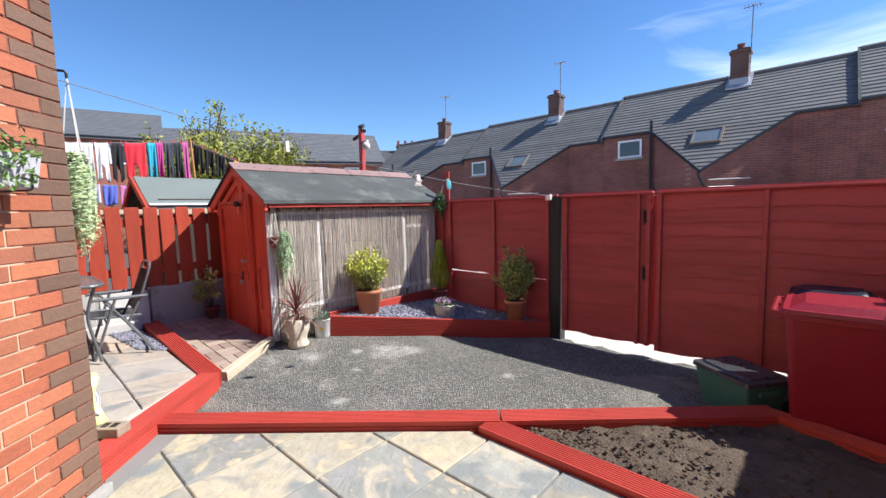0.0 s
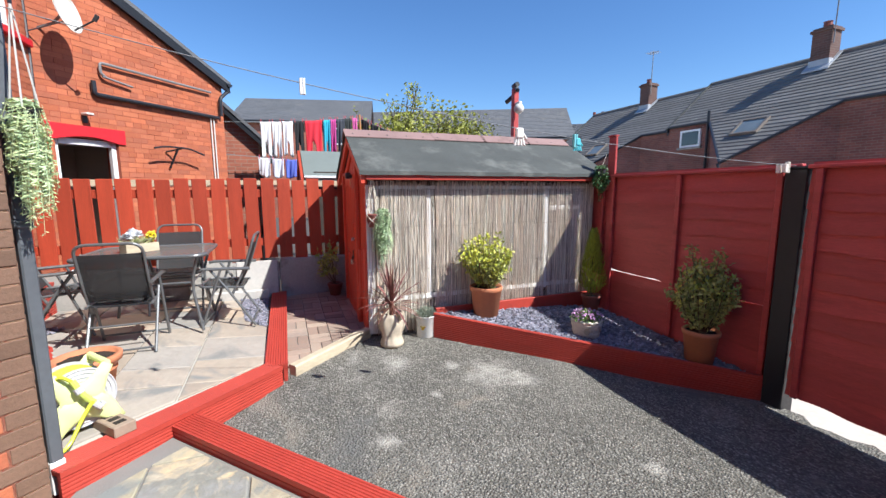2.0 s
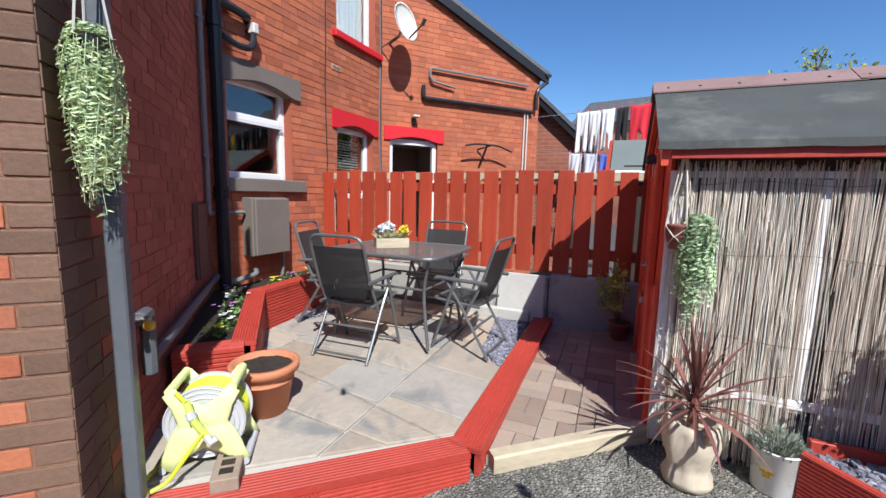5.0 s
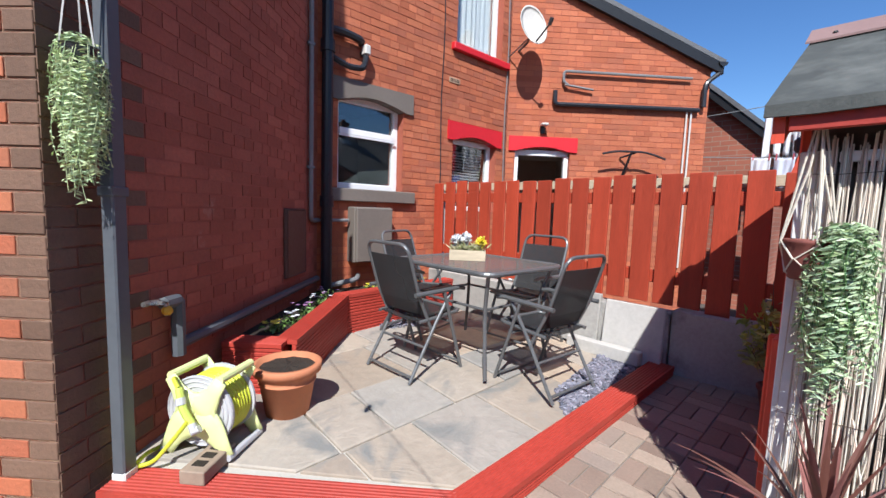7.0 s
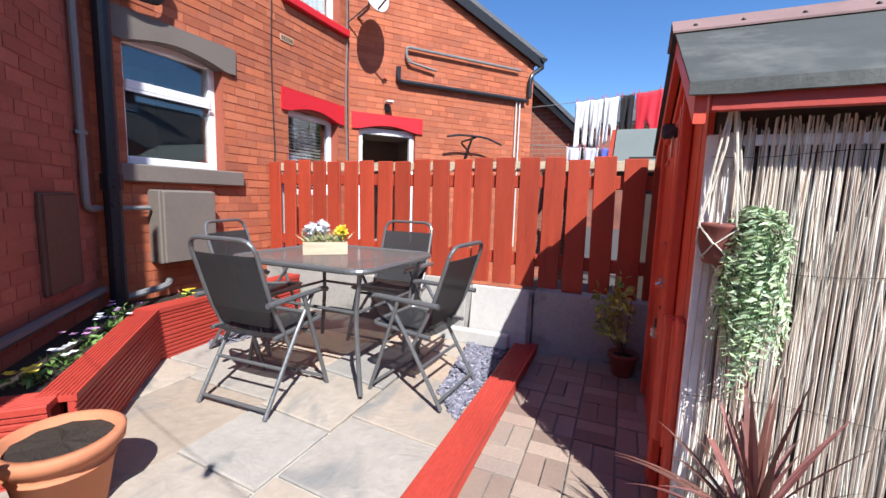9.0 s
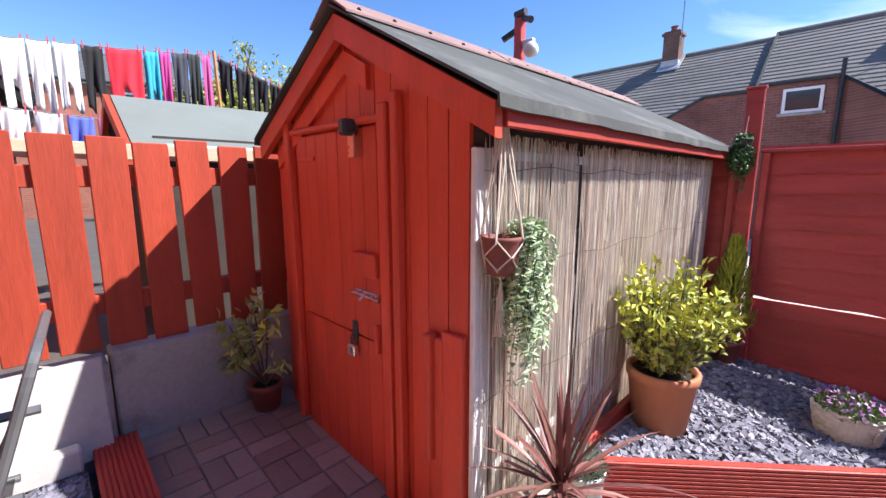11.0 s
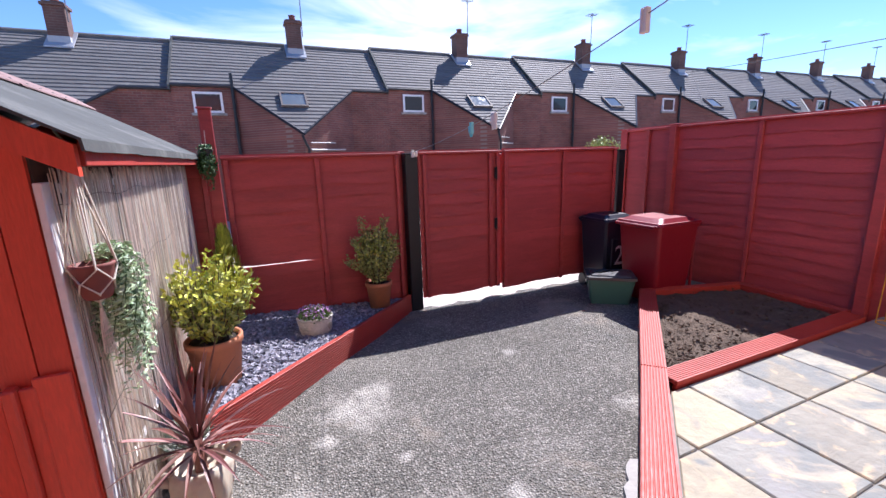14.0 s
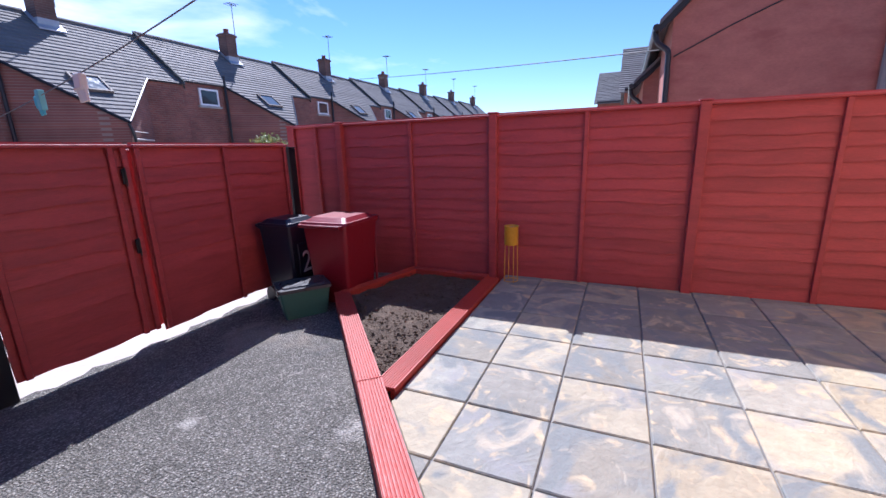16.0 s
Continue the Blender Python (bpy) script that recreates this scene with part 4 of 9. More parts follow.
deck_edge("edging_terrace_front", "red grooved deck-board edging along the terrace", (1.24, -4.27, 0.235), (0.30, -3.36, 0.19), 0.16, 0.27)
deck_edge("edging_terrace_side", "red grooved deck-board edging towards the shed", (0.31, -3.35, 0.188), (-1.69, -3.325, 0.28), 0.16, 0.22)
bm = bmesh.new()
e0, e1, en = Vector((0.98, -3.74)), Vector((1.95, -2.896)), Vector((-0.656, 0.754))
q0, q1, q2, q3 = e0 + en * 0.078, e1 + en * 0.078, e1 + en * 0.125, e0 + en * 0.14
rows_ = []
for k in range(25):
    a, b = q0.lerp(q1, k / 24), q3.lerp(q2, k / 24) + en * 0.012 * math.sin(k * 2.3)
    rows_.append([bm.verts.new((v.x, v.y, ground_z(v.x, v.y) + h)) for v, h in ((a, 0.03), (b, 0.022), (b + en * 0.006, -0.03))])
for u, v in zip(rows_, rows_[1:]):
    for k in range(2):
        bm.faces.new((u[k], v[k], v[k + 1], u[k + 1]))
bmesh.ops.recalc_face_normals(bm, faces=bm.faces)
structure("edging_concrete", bm, CONCRETE, "rough concrete haunch along the deck-board edging", "edging")
deck_edge("edging_yard", "red grooved deck-board edging beside the tarmac", (0.83, -3.87, 0.18), (2.52, -2.40, 0.172), 0.15, 0.20)
deck_edge("edging_bed_front", "red deck-board side of the soil bed", (2.53, -2.39, 0.17), (3.82, -1.24, 0.165), 0.15, 0.24)
deck_edge("edging_bed_patio", "red grooved deck-board side of the soil bed by the patio", (2.50, -2.51, 0.165), (4.72, -2.51, 0.165), 0.15, 0.12)
deck_edge("edging_bed_back", "red deck board at the back of the soil bed", (3.80, -1.26, 0.165), (4.82, -1.56, 0.165), 0.10, 0.24)
deck_edge("edging_bed_fence", "red deck board along the fence side of the soil bed", (4.80, -1.55, 0.165), (4.76, -2.45, 0.165), 0.10, 0.12)
deck_edge("planter_long_side", "red deck-board front of the flower bed by the house wall", (0.434, -4.615, 0.53), (-0.33, -5.34, 0.58), 0.13, 0.34)
deck_edge("planter_short_side", "red deck-board front of the flower bed under the window", (-0.29, -5.33, 0.58), (-1.62, -5.42, 0.58), 0.13, 0.34)
deck_edge("planter_end", "red deck-board end of the flower bed by the house wall", (0.44, -4.60, 0.53), (0.68, -4.83, 0.53), 0.13, 0.34)
bm = bmesh.new()
prism(bm, [(0.66, -4.86), (0.42, -4.65), (-0.33, -5.37), (-1.62, -5.45), (-1.62, -5.85), (WC[0], WC[1] + 0.01)], 0.1, 0.505)
structure("planter_soil", bm, COMPOST, "dark compost in the flower bed by the house wall", "soil")

# soil bed with lumpy earth
bm = bmesh.new()
n = 70
bed = [(2.60, -2.46), (4.72, -2.46), (4.78, -1.58), (3.80, -1.30)]
rows = []
for i in range(n + 1):
    u = i / n
    a = Vector((*bed[0], 0)).lerp(Vector((*bed[1], 0)), u)
    b = Vector((*bed[0], 0)).lerp(Vector((*bed[3], 0)), min(1, u * 1.9)) if u < 0.526 else Vector((*bed[3], 0)).lerp(Vector((*bed[2], 0)), (u - 0.526) / 0.474)
    row = []
    for j in range(41):
        p = a.lerp(b, j / 40)
        z = 0.105 + 0.028 * noise.noise((p.x * 6, p.y * 6, 1)) + 0.022 * abs(noise.noise((p.x * 17, p.y * 17, 5))) + 0.012 * noise.noise((p.x * 40, p.y * 40, 9))
        row.append(bm.verts.new((p.x, p.y, z)))
    rows.append(row)
for i in range(n):
    for j in range(40):
        try:
            bm.faces.new((rows[i][j], rows[i + 1][j], rows[i + 1][j + 1], rows[i][j + 1]))
        except ValueError:
            pass
bmesh.ops.remove_doubles(bm, verts=bm.verts[:], dist=0.002)
bmesh.ops.recalc_face_normals(bm, faces=bm.faces[:])
structure("soil_bed", bm, SOIL, "bare dry crumbly soil in a raised bed", "soil", smooth=True)
bm = bmesh.new()
rng = random.Random(5)
for i in range(900):
    u, v = rng.random(), rng.random()
    x = 2.7 + 2.0 * u
    ylim = -1.36 if x > 3.8 else -2.40 + (x - 2.6) * 0.87
    y = -2.42 + (ylim + 2.38) * v
    r = 0.004 + 0.015 * rng.random() ** 3
    bmesh.ops.create_icosphere(bm, subdivisions=1, radius=r, matrix=Matrix.Translation((x, y, 0.12 + r * 0.2)) @ Matrix.Diagonal((1, rng.uniform(0.7, 1.2), 0.7, 1)))
tagged(part("soil_clods", bm, SOIL), "loose clods of dry soil on the bed", "soil", kind="stuff")

# pale timber edge between tarmac and block paving
bm = bmesh.new()
sweep(bm, [(-0.04, -0.16), (0.04, -0.16), (0.04, -0.01), (0.03, 0), (-0.03, 0), (-0.04, -0.01)], (0.24, -3.24, 0.14), (-0.30, -2.56, 0.18), Vector((0.78, 0.62, 0)))
structure("edging_timber", bm, WOOD_PALE, "weathered pale timber edging of the block paving", "edging")


# ---- slate bed ----
def slate_z(x, y):
    return 0.285 - 0.083 * ((x + 0.04) * 0.672 + (y + 1.97) * 0.74)


bf = thing("edging_slate_front", "two grooved red deck boards fronting the slate bed", "edging", kind="structure")
for k in range(2):
    bm = bmesh.new()
    sweep(bm, ridged(-0.035, 0, -0.125 * (k + 1) + 0.003, -0.125 * k, False, 7), (-0.06, -1.985, 0.318), (1.665, -0.10, 0.118), Vector((0.739, -0.673, 0)))
    part("board", bm, RED_DECK, bf)
bm = bmesh.new()
bx(bm, -0.20, -0.165, -1.92, -0.06, 0.05, 0.33, bevel=0.004)
structure("edging_slate_shed", bm, RED_DECK, "red deck board along the foot of the reed screen", "edging")
bm = bmesh.new()
prism(bm, [(-0.22, -1.93), (-0.05, -1.95), (1.62, -0.10), (1.62, -0.03), (-0.22, -0.03)], -0.14, lambda x, y: slate_z(x, y) - 0.012)
structure("slate_bed", bm, SLATE, "raised bed filled with blue slate chippings", "bed")
verts, faces = [], []
rng = random.Random(11)
k = 0
while k < 5200:
    x, y = rng.uniform(-0.16, 1.6), rng.uniform(-1.93, -0.05)
    if y < -1.93 + (x + 0.04) * 1.105:
        continue
    k += 1
    m = pose(x, y, slate_z(x, y) - 0.006 + rng.uniform(0, 0.012), rng.uniform(-35, 35), rng.uniform(-35, 35), rng.uniform(0, 360))
    a, b, c = rng.uniform(0.012, 0.03), rng.uniform(0.007, 0.016), rng.uniform(0.002, 0.005)
    i0 = len(verts)
    for q in ((-a, -b * 0.6, -c), (a * 0.7, -b, -c), (a, b * 0.5, -c), (-a * 0.5, b, -c)):
        verts.append(m @ Vector(q))
    for q in ((-a, -b * 0.6, c), (a * 0.7, -b, c), (a, b * 0.5, c), (-a * 0.5, b, c)):
        verts.append(m @ Vector(q))
    faces += [(i0 + 3, i0 + 2, i0 + 1, i0), (i0 + 4, i0 + 5, i0 + 6, i0 + 7)] + [(i0 + j, i0 + (j + 1) % 4, i0 + 4 + (j + 1) % 4, i0 + 4 + j) for j in range(4)]
for poly, cnt in (([(-0.62, -3.44), (-1.58, -3.44), (-1.58, -3.72), (-0.8, -3.62)], 900), ([(-0.75, -5.38), (-1.05, -5.34), (-1.0, -5.05), (-0.62, -5.2)], 300), ([(0.86, -4.06), (1.2, -4.33), (1.35, -4.42), (1.0, -4.0)], 320)):
    xs, ys = [p[0] for p in poly], [p[1] for p in poly]
    got = 0
    while got < cnt:
        x, y = rng.uniform(min(xs), max(xs)), rng.uniform(min(ys), max(ys))
        ok = True
        sgn = 1 if sum(poly[i][0] * poly[(i + 1) % 4][1] - poly[(i + 1) % 4][0] * poly[i][1] for i in range(4)) > 0 else -1
        for i in range(4):
            a, b = poly[i], poly[(i + 1) % 4]
            if sgn * ((b[0] - a[0]) * (y - a[1]) - (b[1] - a[1]) * (x - a[0])) < 0:
                ok = False
        if not ok:
            continue
        got += 1
        base = dine_z(x, y) + 0.004 if x < 0.8 else PATIO + 0.004
        m = pose(x, y, base + rng.uniform(0, 0.012), rng.uniform(-35, 35), rng.uniform(-35, 35), rng.uniform(0, 360))
        a, b, c = rng.uniform(0.012, 0.026), rng.uniform(0.007, 0.016), rng.uniform(0.002, 0.005)
        i0 = len(verts)
        for z in (-c, c):
            for q in ((-a, -b * 0.6, z), (a * 0.7, -b, z), (a, b * 0.5, z), (-a * 0.5, b, z)):
                verts.append(m @ Vector(q))
        faces += [(i0 + 3, i0 + 2, i0 + 1, i0), (i0 + 4, i0 + 5, i0 + 6, i0 + 7)] + [(i0 + j, i0 + (j + 1) % 4, i0 + 4 + (j + 1) % 4, i0 + 4 + j) for j in range(4)]
me = bpy.data.meshes.new("slate_chippings")
me.from_pydata(verts, [], faces)
me.materials.append(SLATE)
tagged(new("slate_chippings", me), "blue-grey slate chippings strewn over the bed", "slate", kind="stuff")


# ---- fences ----
def lap_slat(name, length, h, seed, mat=RED_PAINT, top=0.06):
    """A waney-edged board, leaning out at its foot."""
    rng = random.Random(seed)
    bm = bmesh.new()
    n = 22
    ph = rng.uniform(0, 6)
    rows = []
    for i in range(n + 1):
        x = length * i / n
        w = 0.009 * math.sin(x * 4 + ph) + 0.005 * math.sin(x * 11 + ph * 2) + 0.003 * math.sin(x * 23 + ph)
        rows.append([bm.verts.new(p) for p in ((x, -0.002, h + top), (x, -0.025, w), (x, -0.016, w), (x, 0.006, h + top))])
    for a, b in zip(rows, rows[1:]):
        for k in range(4):
            bm.faces.new((a[k], b[k], b[(k + 1) % 4], a[(k + 1) % 4]))
    bm.faces.new(rows[0])
    bm.faces.new(rows[-1][::-1])
    bmesh.ops.recalc_face_normals(bm, faces=bm.faces[:])
    return mesh_of(name, bm, mat)


SLATS = {}


def lap_panel(name, label, category, m, length, h, battens, frame_w=0.04, group="", gap_at=None):
    """A lap panel: slats between end battens and under a cap, its face towards -y, foot at the origin."""
    ob = thing(name, label, category, m, group)
    rows = round(h / 0.125)
    sh = (h - 0.03) / rows
    key = (round(length, 2), round(sh, 4))
    if key not in SLATS:
        SLATS[key] = [lap_slat("slat", length, sh, 17 * i + int(length * 100)) for i in range(4)]
    for r in range(rows):
        me = SLATS[key][(r * 3 + len(label)) % 4]
        if gap_at == r:
            me = lap_slat("slat", length, sh, 91, top=-0.009)
        shared("slat", me, ob, pose(0, 0, r * sh))
    for x in battens:
        bm = bmesh.new()
        bx(bm, x - frame_w / 2, x + frame_w / 2, -0.052, -0.029, 0, h - 0.012, bevel=0.004)
        part("batten", bm, RED_PAINT, ob)
    bm = bmesh.new()
    bx(bm, -0.005, length + 0.005, -0.056, 0.022, h - 0.012, h + 0.014, bevel=0.005)
    part("cap_rail", bm, RED_PAINT, ob)
    return ob


lap_panel("timber_fence", "maroon painted waney-lap fence panel behind the slate bed", "fence", pose(0.03, 0.0, 0.02), 1.60, 1.57, [0.03, 0.79, 1.57], gap_at=4)
lap_panel("timber_fence", "maroon painted fence panel behind the shed", "fence", pose(-1.72, 0.03, 0.02), 1.64, 1.57, [0.03, 0.8, 1.6])
lap_panel("gate", "maroon painted waney-lap yard gate with daylight under it", "gate", pose(1.805, -0.08, 0.06, 0, 0, 0), 0.955, 1.53, [0.06, 0.83, 0.925])
lap_panel("gate", "wide maroon painted waney-lap gate leaf with daylight under it", "gate", pose(2.80, -0.08, 0.03, 0, 0, 0), 1.68, 1.56, [0.03, 0.84, 1.64])
FX = 5.02
for i, y0 in enumerate((0.24, -0.51, -2.41, -4.33, -6.25)):
    ln = 0.75 if i == 0 else 1.92
    lap_panel("timber_fence", "maroon painted waney-lap boundary fence panel", "fence", pose(FX, y0, -0.13 if i < 2 else 0.0, 0, 0, -90), ln, 1.95 if i < 2 else 1.82, [0.02, ln / 2, ln - 0.02], group="boundary fence panels")


def post(name, label, x, y, z0, z1, w, mat, d=None, cap=True, group=""):
    d = d or w
    ob = thing(name, label, "post", pose(x, y, z0), group)
    bm = bmesh.new()
    bx(bm, -w / 2, w / 2, -d / 2, d / 2, 0, z1 - z0, bevel=0.006)
    part("shaft", bm, mat, ob)
    if cap:
        bm = bmesh.new()
        bx(bm, -w / 2 - 0.008, w / 2 + 0.008, -d / 2 - 0.008, d / 2 + 0.008, z1 - z0, z1 - z0 + 0.016, bevel=0.004)
        part("cap", bm, mat, ob)
    return ob


for y in (-0.51, -2.45, -4.33, -6.25, -8.1):
    post("fence_post", "maroon painted timber fence post", FX - 0.035, y, 0.0, 1.84, 0.10, RED_PAINT, 0.085, group="boundary fence posts")
post("fence_post", "maroon painted corner post at the gate end", FX, 0.27, -0.1, 1.83, 0.09, RED_PAINT)
post("gate_post", "thick black painted timber gate post", 1.73, -0.05, -0.14, 1.58, 0.13, BLACK_PAINT)
post("gate_post", "black painted post at the far end of the gates", 4.60, -0.03, -0.14, 1.56, 0.11, BLACK_PAINT)
# Added cover board behind the meeting leaves, wide enough to stop a light streak.
post("gate_post", "maroon cover board added behind the gate leaves to block light", 2.78, -0.012, 0.05, 1.57, 0.22, RED_PAINT, 0.03, cap=False)
post("fence_post", "tall maroon painted post with hanging ivy", -0.045, 0.03, 0.0, 2.0, 0.10, RED_PAINT, 0.03)
post("fence_post", "maroon post beside the black gate post", 1.625, 0.03, -0.05, 1.62, 0.14, RED_PAINT, 0.05, cap=False)
bm = bmesh.new()
bx(bm, 5.0, 5.06, -9.0, -8.05, 0, 1.84)
structure("wall_fence_end", bm, RED_PAINT, "maroon fence run beyond the patio", "fence")
# gate ironwork
for x, z in ((2.70, 1.36), (2.70, 0.8)):
    h = thing("gate_bolt", "black iron gate bolt", "bolt", pose(x, -0.136, z))
    bm = bmesh.new()
    bx(bm, -0.015, 0.015, -0.004, 0.020, -0.06, 0.06, bevel=0.003)
    part("plate", bm, BLACK_PAINT, h)
    bm = bmesh.new()
    tube(bm, [(0, -0.01, -0.08), (0, -0.01, 0.07)], 0.006, 6)
    part("rod", bm, BLACK_PAINT, h)

# retaining wall and picket fence
bm = bmesh.new()
bx(bm, -1.86, -1.70, -5.84, -3.31, 0.0, 0.63, bevel=0.01)
bx(bm, -1.86, -1.715, -3.30, -2.3, 0.0, 0.66, bevel=0.01)
structure("wall_retaining", bm, CONCRETE, "low grey concrete retaining wall under the picket fence", "wall")
pk = thing("picket_fence", "red-stained close picket fence on a low wall", "fence")
mes = []
for i in range(4):
    rng = random.Random(40 + i)
    bm = bmesh.new()
    bx(bm, -0.011, 0.011, -0.069, 0.069, 0, 0.92, bevel=0.004)
    for v in bm.verts:
        v.co.y += 0.004 * math.sin(v.co.z * 4 + i)
    mes.append(mesh_of("picket", bm, RED_PICKET))
rng = random.Random(8)
y = -5.77
i = 0
while y < -2.50:
    shared("picket", mes[i % 4], pk, pose(-1.775, y, 0.665 + rng.uniform(-0.012, 0.012), rng.uniform(-0.6, 0.6), 0, rng.uniform(-1, 1)))
    y += 0.170
    i += 1
for z in (0.82, 1.38):
    bm = bmesh.new()
    bx(bm, -1.83, -1.788, -5.84, -2.35, z, z + 0.09, bevel=0.004)
    part("rail", bm, RED_PICKET, pk)
bm = bmesh.new()
bx(bm, -1.855, -1.835, -5.84, -2.35, 1.50, 1.572, bevel=0.003)
part("rail", bm, WOOD_PALE, pk, "pale unpainted rear rail")
for y in (-5.80, -4.1, -2.42):
    bm = bmesh.new()
    bx(bm, -1.87, -1.80, y - 0.04, y + 0.04, 0.5, 1.55, bevel=0.004)
    part("post", bm, CONCRETE_PALE, pk)


# ---- shed ----
SX0, SX1, SY0, SY1 = -1.58, -0.285, -2.545, -0.03     # walls
RX, RZ = -0.91, 2.04                                   # ridge
SLOPE = (RZ - 1.62) / (RX * -1 - 0.125)
shed = thing("garden_shed", "red painted apex garden shed with a worn felt roof", "shed", pose(0, 0, 0))


def roof_under(x):
    return RZ - 0.055 - SLOPE * abs(x - RX)


# front boards, tongue and groove, upright
rng = random.Random(21)
x = SX0
mi = 0
while x < SX1 - 0.01:
    w = min(0.093, SX1 - x)
    bm = bmesh.new()
    a, b = x + 0.002, x + w - 0.002
    top = lambda q: roof_under(q) - 0.02
    f = [(a, 0.12), (b, 0.12), (b, top(b)), (a, top(a))]
    if a < RX < b:
        f = [(a, 0.12), (b, 0.12), (b, top(b)), (RX, top(RX)), (a, top(a))]
    off = rng.uniform(0, 0.003)
    v0 = [bm.verts.new((q, SY0 - 0.002 - off, z)) for q, z in f]
    v1 = [bm.verts.new((q, SY0 + 0.016, z)) for q, z in f]
    bm.faces.new(v0)
    bm.faces.new(v1[::-1])
    for i in range(len(f)):
        bm.faces.new((v0[i], v1[i], v1[(i + 1) % len(f)], v0[(i + 1) % len(f)]))
    bmesh.ops.recalc_face_normals(bm, faces=bm.faces[:])
    part("front_board", bm, RED_SHED, shed)
    x += w
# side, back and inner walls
# The reed-side boards carry the shade of the reed gaps in their dark colour.
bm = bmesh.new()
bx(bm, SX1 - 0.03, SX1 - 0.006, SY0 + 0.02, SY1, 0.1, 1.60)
part("side_wall", bm, SHED_SIDE, shed, "boarded side coloured dark as shade between the reeds")
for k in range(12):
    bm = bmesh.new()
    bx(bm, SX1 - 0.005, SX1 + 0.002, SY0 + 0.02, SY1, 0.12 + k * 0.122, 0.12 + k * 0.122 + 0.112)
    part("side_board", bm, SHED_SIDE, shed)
bm = bmesh.new()
bx(bm, SX0, SX0 + 0.03, SY0 + 0.02, SY1, 0.1, 1.60)
part("side_wall", bm, RED_SHED, shed)
bm = bmesh.new()
pts = [(SX0 + 0.03, 0.1), (SX1 - 0.03, 0.1), (SX1 - 0.03, 1.6), (RX, roof_under(RX) - 0.02), (SX0 + 0.03, 1.6)]
v0 = [bm.verts.new((q, SY1 - 0.03, z)) for q, z in pts]
v1 = [bm.verts.new((q, SY1, z)) for q, z in pts]
bm.faces.new(v0)
bm.faces.new(v1[::-1])
for i in range(5):
    bm.faces.new((v0[i], v1[i], v1[(i + 1) % 5], v0[(i + 1) % 5]))
bmesh.ops.recalc_face_normals(bm, faces=bm.faces[:])
part("back_wall", bm, RED_SHED, shed)
# white corner board and window timbers seen through the reeds
for q in ((SY0 - 0.002, SY0 + 0.075, 0.12, 1.50), (-1.985, -1.93, 0.40, 1.46), (-0.655, -0.60, 0.40, 1.46)):
    bm = bmesh.new()
    bx(bm, SX1 + 0.003, SX1 + 0.024, q[0], q[1], q[2], q[3], bevel=0.003)
    part("white_trim", bm, WHITE_TRIM, shed, "flaking white painted timber")
for q in ((-2.46, -0.15, 0.42, 0.465), (-0.595, -0.20, 1.245, 1.29), (-2.46, -0.15, 1.465, 1.495)):
    bm = bmesh.new()
    bx(bm, SX1 + 0.025, SX1 + 0.036, q[0], q[1], q[2], q[3], bevel=0.003)
    part("white_trim", bm, WHITE_TRIM, shed, "flaking white painted timber")
# roof slopes, ridge cap, fascia, barge boards
for sgn in (1, -1):
    xe = RX + sgn * 0.785
    bm = bmesh.new()
    n, k = 24, 5
    rows = []
    for i in range(n + 1):
        y = SY0 - 0.075 + (SY1 + 0.10 - SY0 + 0.075) * i / n
        rows.append([bm.verts.new((RX + (xe - RX) * j / k, y, RZ - SLOPE * abs(xe - RX) * j / k + 0.004 * noise.noise((y * 3, j, sgn)))) for j in range(k + 1)]
                    + [bm.verts.new((xe + sgn * 0.004, y, RZ - SLOPE * abs(xe - RX) - 0.035 + 0.008 * noise.noise((y * 5, 3, sgn))))])
    for a, b in zip(rows, rows[1:]):
        for j in range(k + 1):
            bm.faces.new((a[j], b[j], b[j + 1], a[j + 1]) if sgn < 0 else (a[j], a[j + 1], b[j + 1], b[j]))
    ob = part("roof_felt", bm, FELT, shed, "mineral felt worn grey")
    so = ob.modifiers.new("thick", "SOLIDIFY")
    so.thickness, so.offset = 0.009, -1
    bm = bmesh.new()
    xb = RX + sgn * 0.77
    bx(bm, min(xb, xb - sgn * 0.018), max(xb, xb - sgn * 0.018), SY0 - 0.02, SY1 + 0.04 - (0.16 if sgn > 0 else 0), RZ - SLOPE * 0.77 - 0.085, RZ - SLOPE * 0.77 - 0.016, bevel=0.003)
    part("fascia", bm, RED_DECK, shed)
    # barge boards on the front
    bm = bmesh.new()
    d = Vector((sgn, 0, -SLOPE)).normalized()
    u = Vector((sgn * SLOPE, 0, 1)).normalized()
    a, b = Vector((RX, SY0 - 0.045, RZ - 0.03)), Vector((RX, SY0 - 0.045, RZ - 0.03)) + d * 0.86
    sweep(bm, [(-0.018, -0.09), (0.012, -0.09), (0.012, 0), (-0.018, 0)], a, b, Vector((0, -1, 0)), Vector((0, 0, 1)))
    part("barge_board", bm, RED_SHED, shed)
    bm = bmesh.new()
    a, b = Vector((RX, SY0 - 0.012, RZ - 0.15)), Vector((RX, SY0 - 0.012, RZ - 0.15)) + d * (0.72 if sgn < 0 else 0.16)
    sweep(bm, [(-0.012, -0.085), (0.010, -0.085), (0.010, 0), (-0.012, 0)], a, b, Vector((0, -1, 0)), Vector((0, 0, 1)))
    part("gable_batten", bm, RED_SHED, shed)
y = SY0 - 0.085
segs = ((0.0, 0.96), (0.93, 0.62), (1.52, 0.60), (2.09, 0.58))
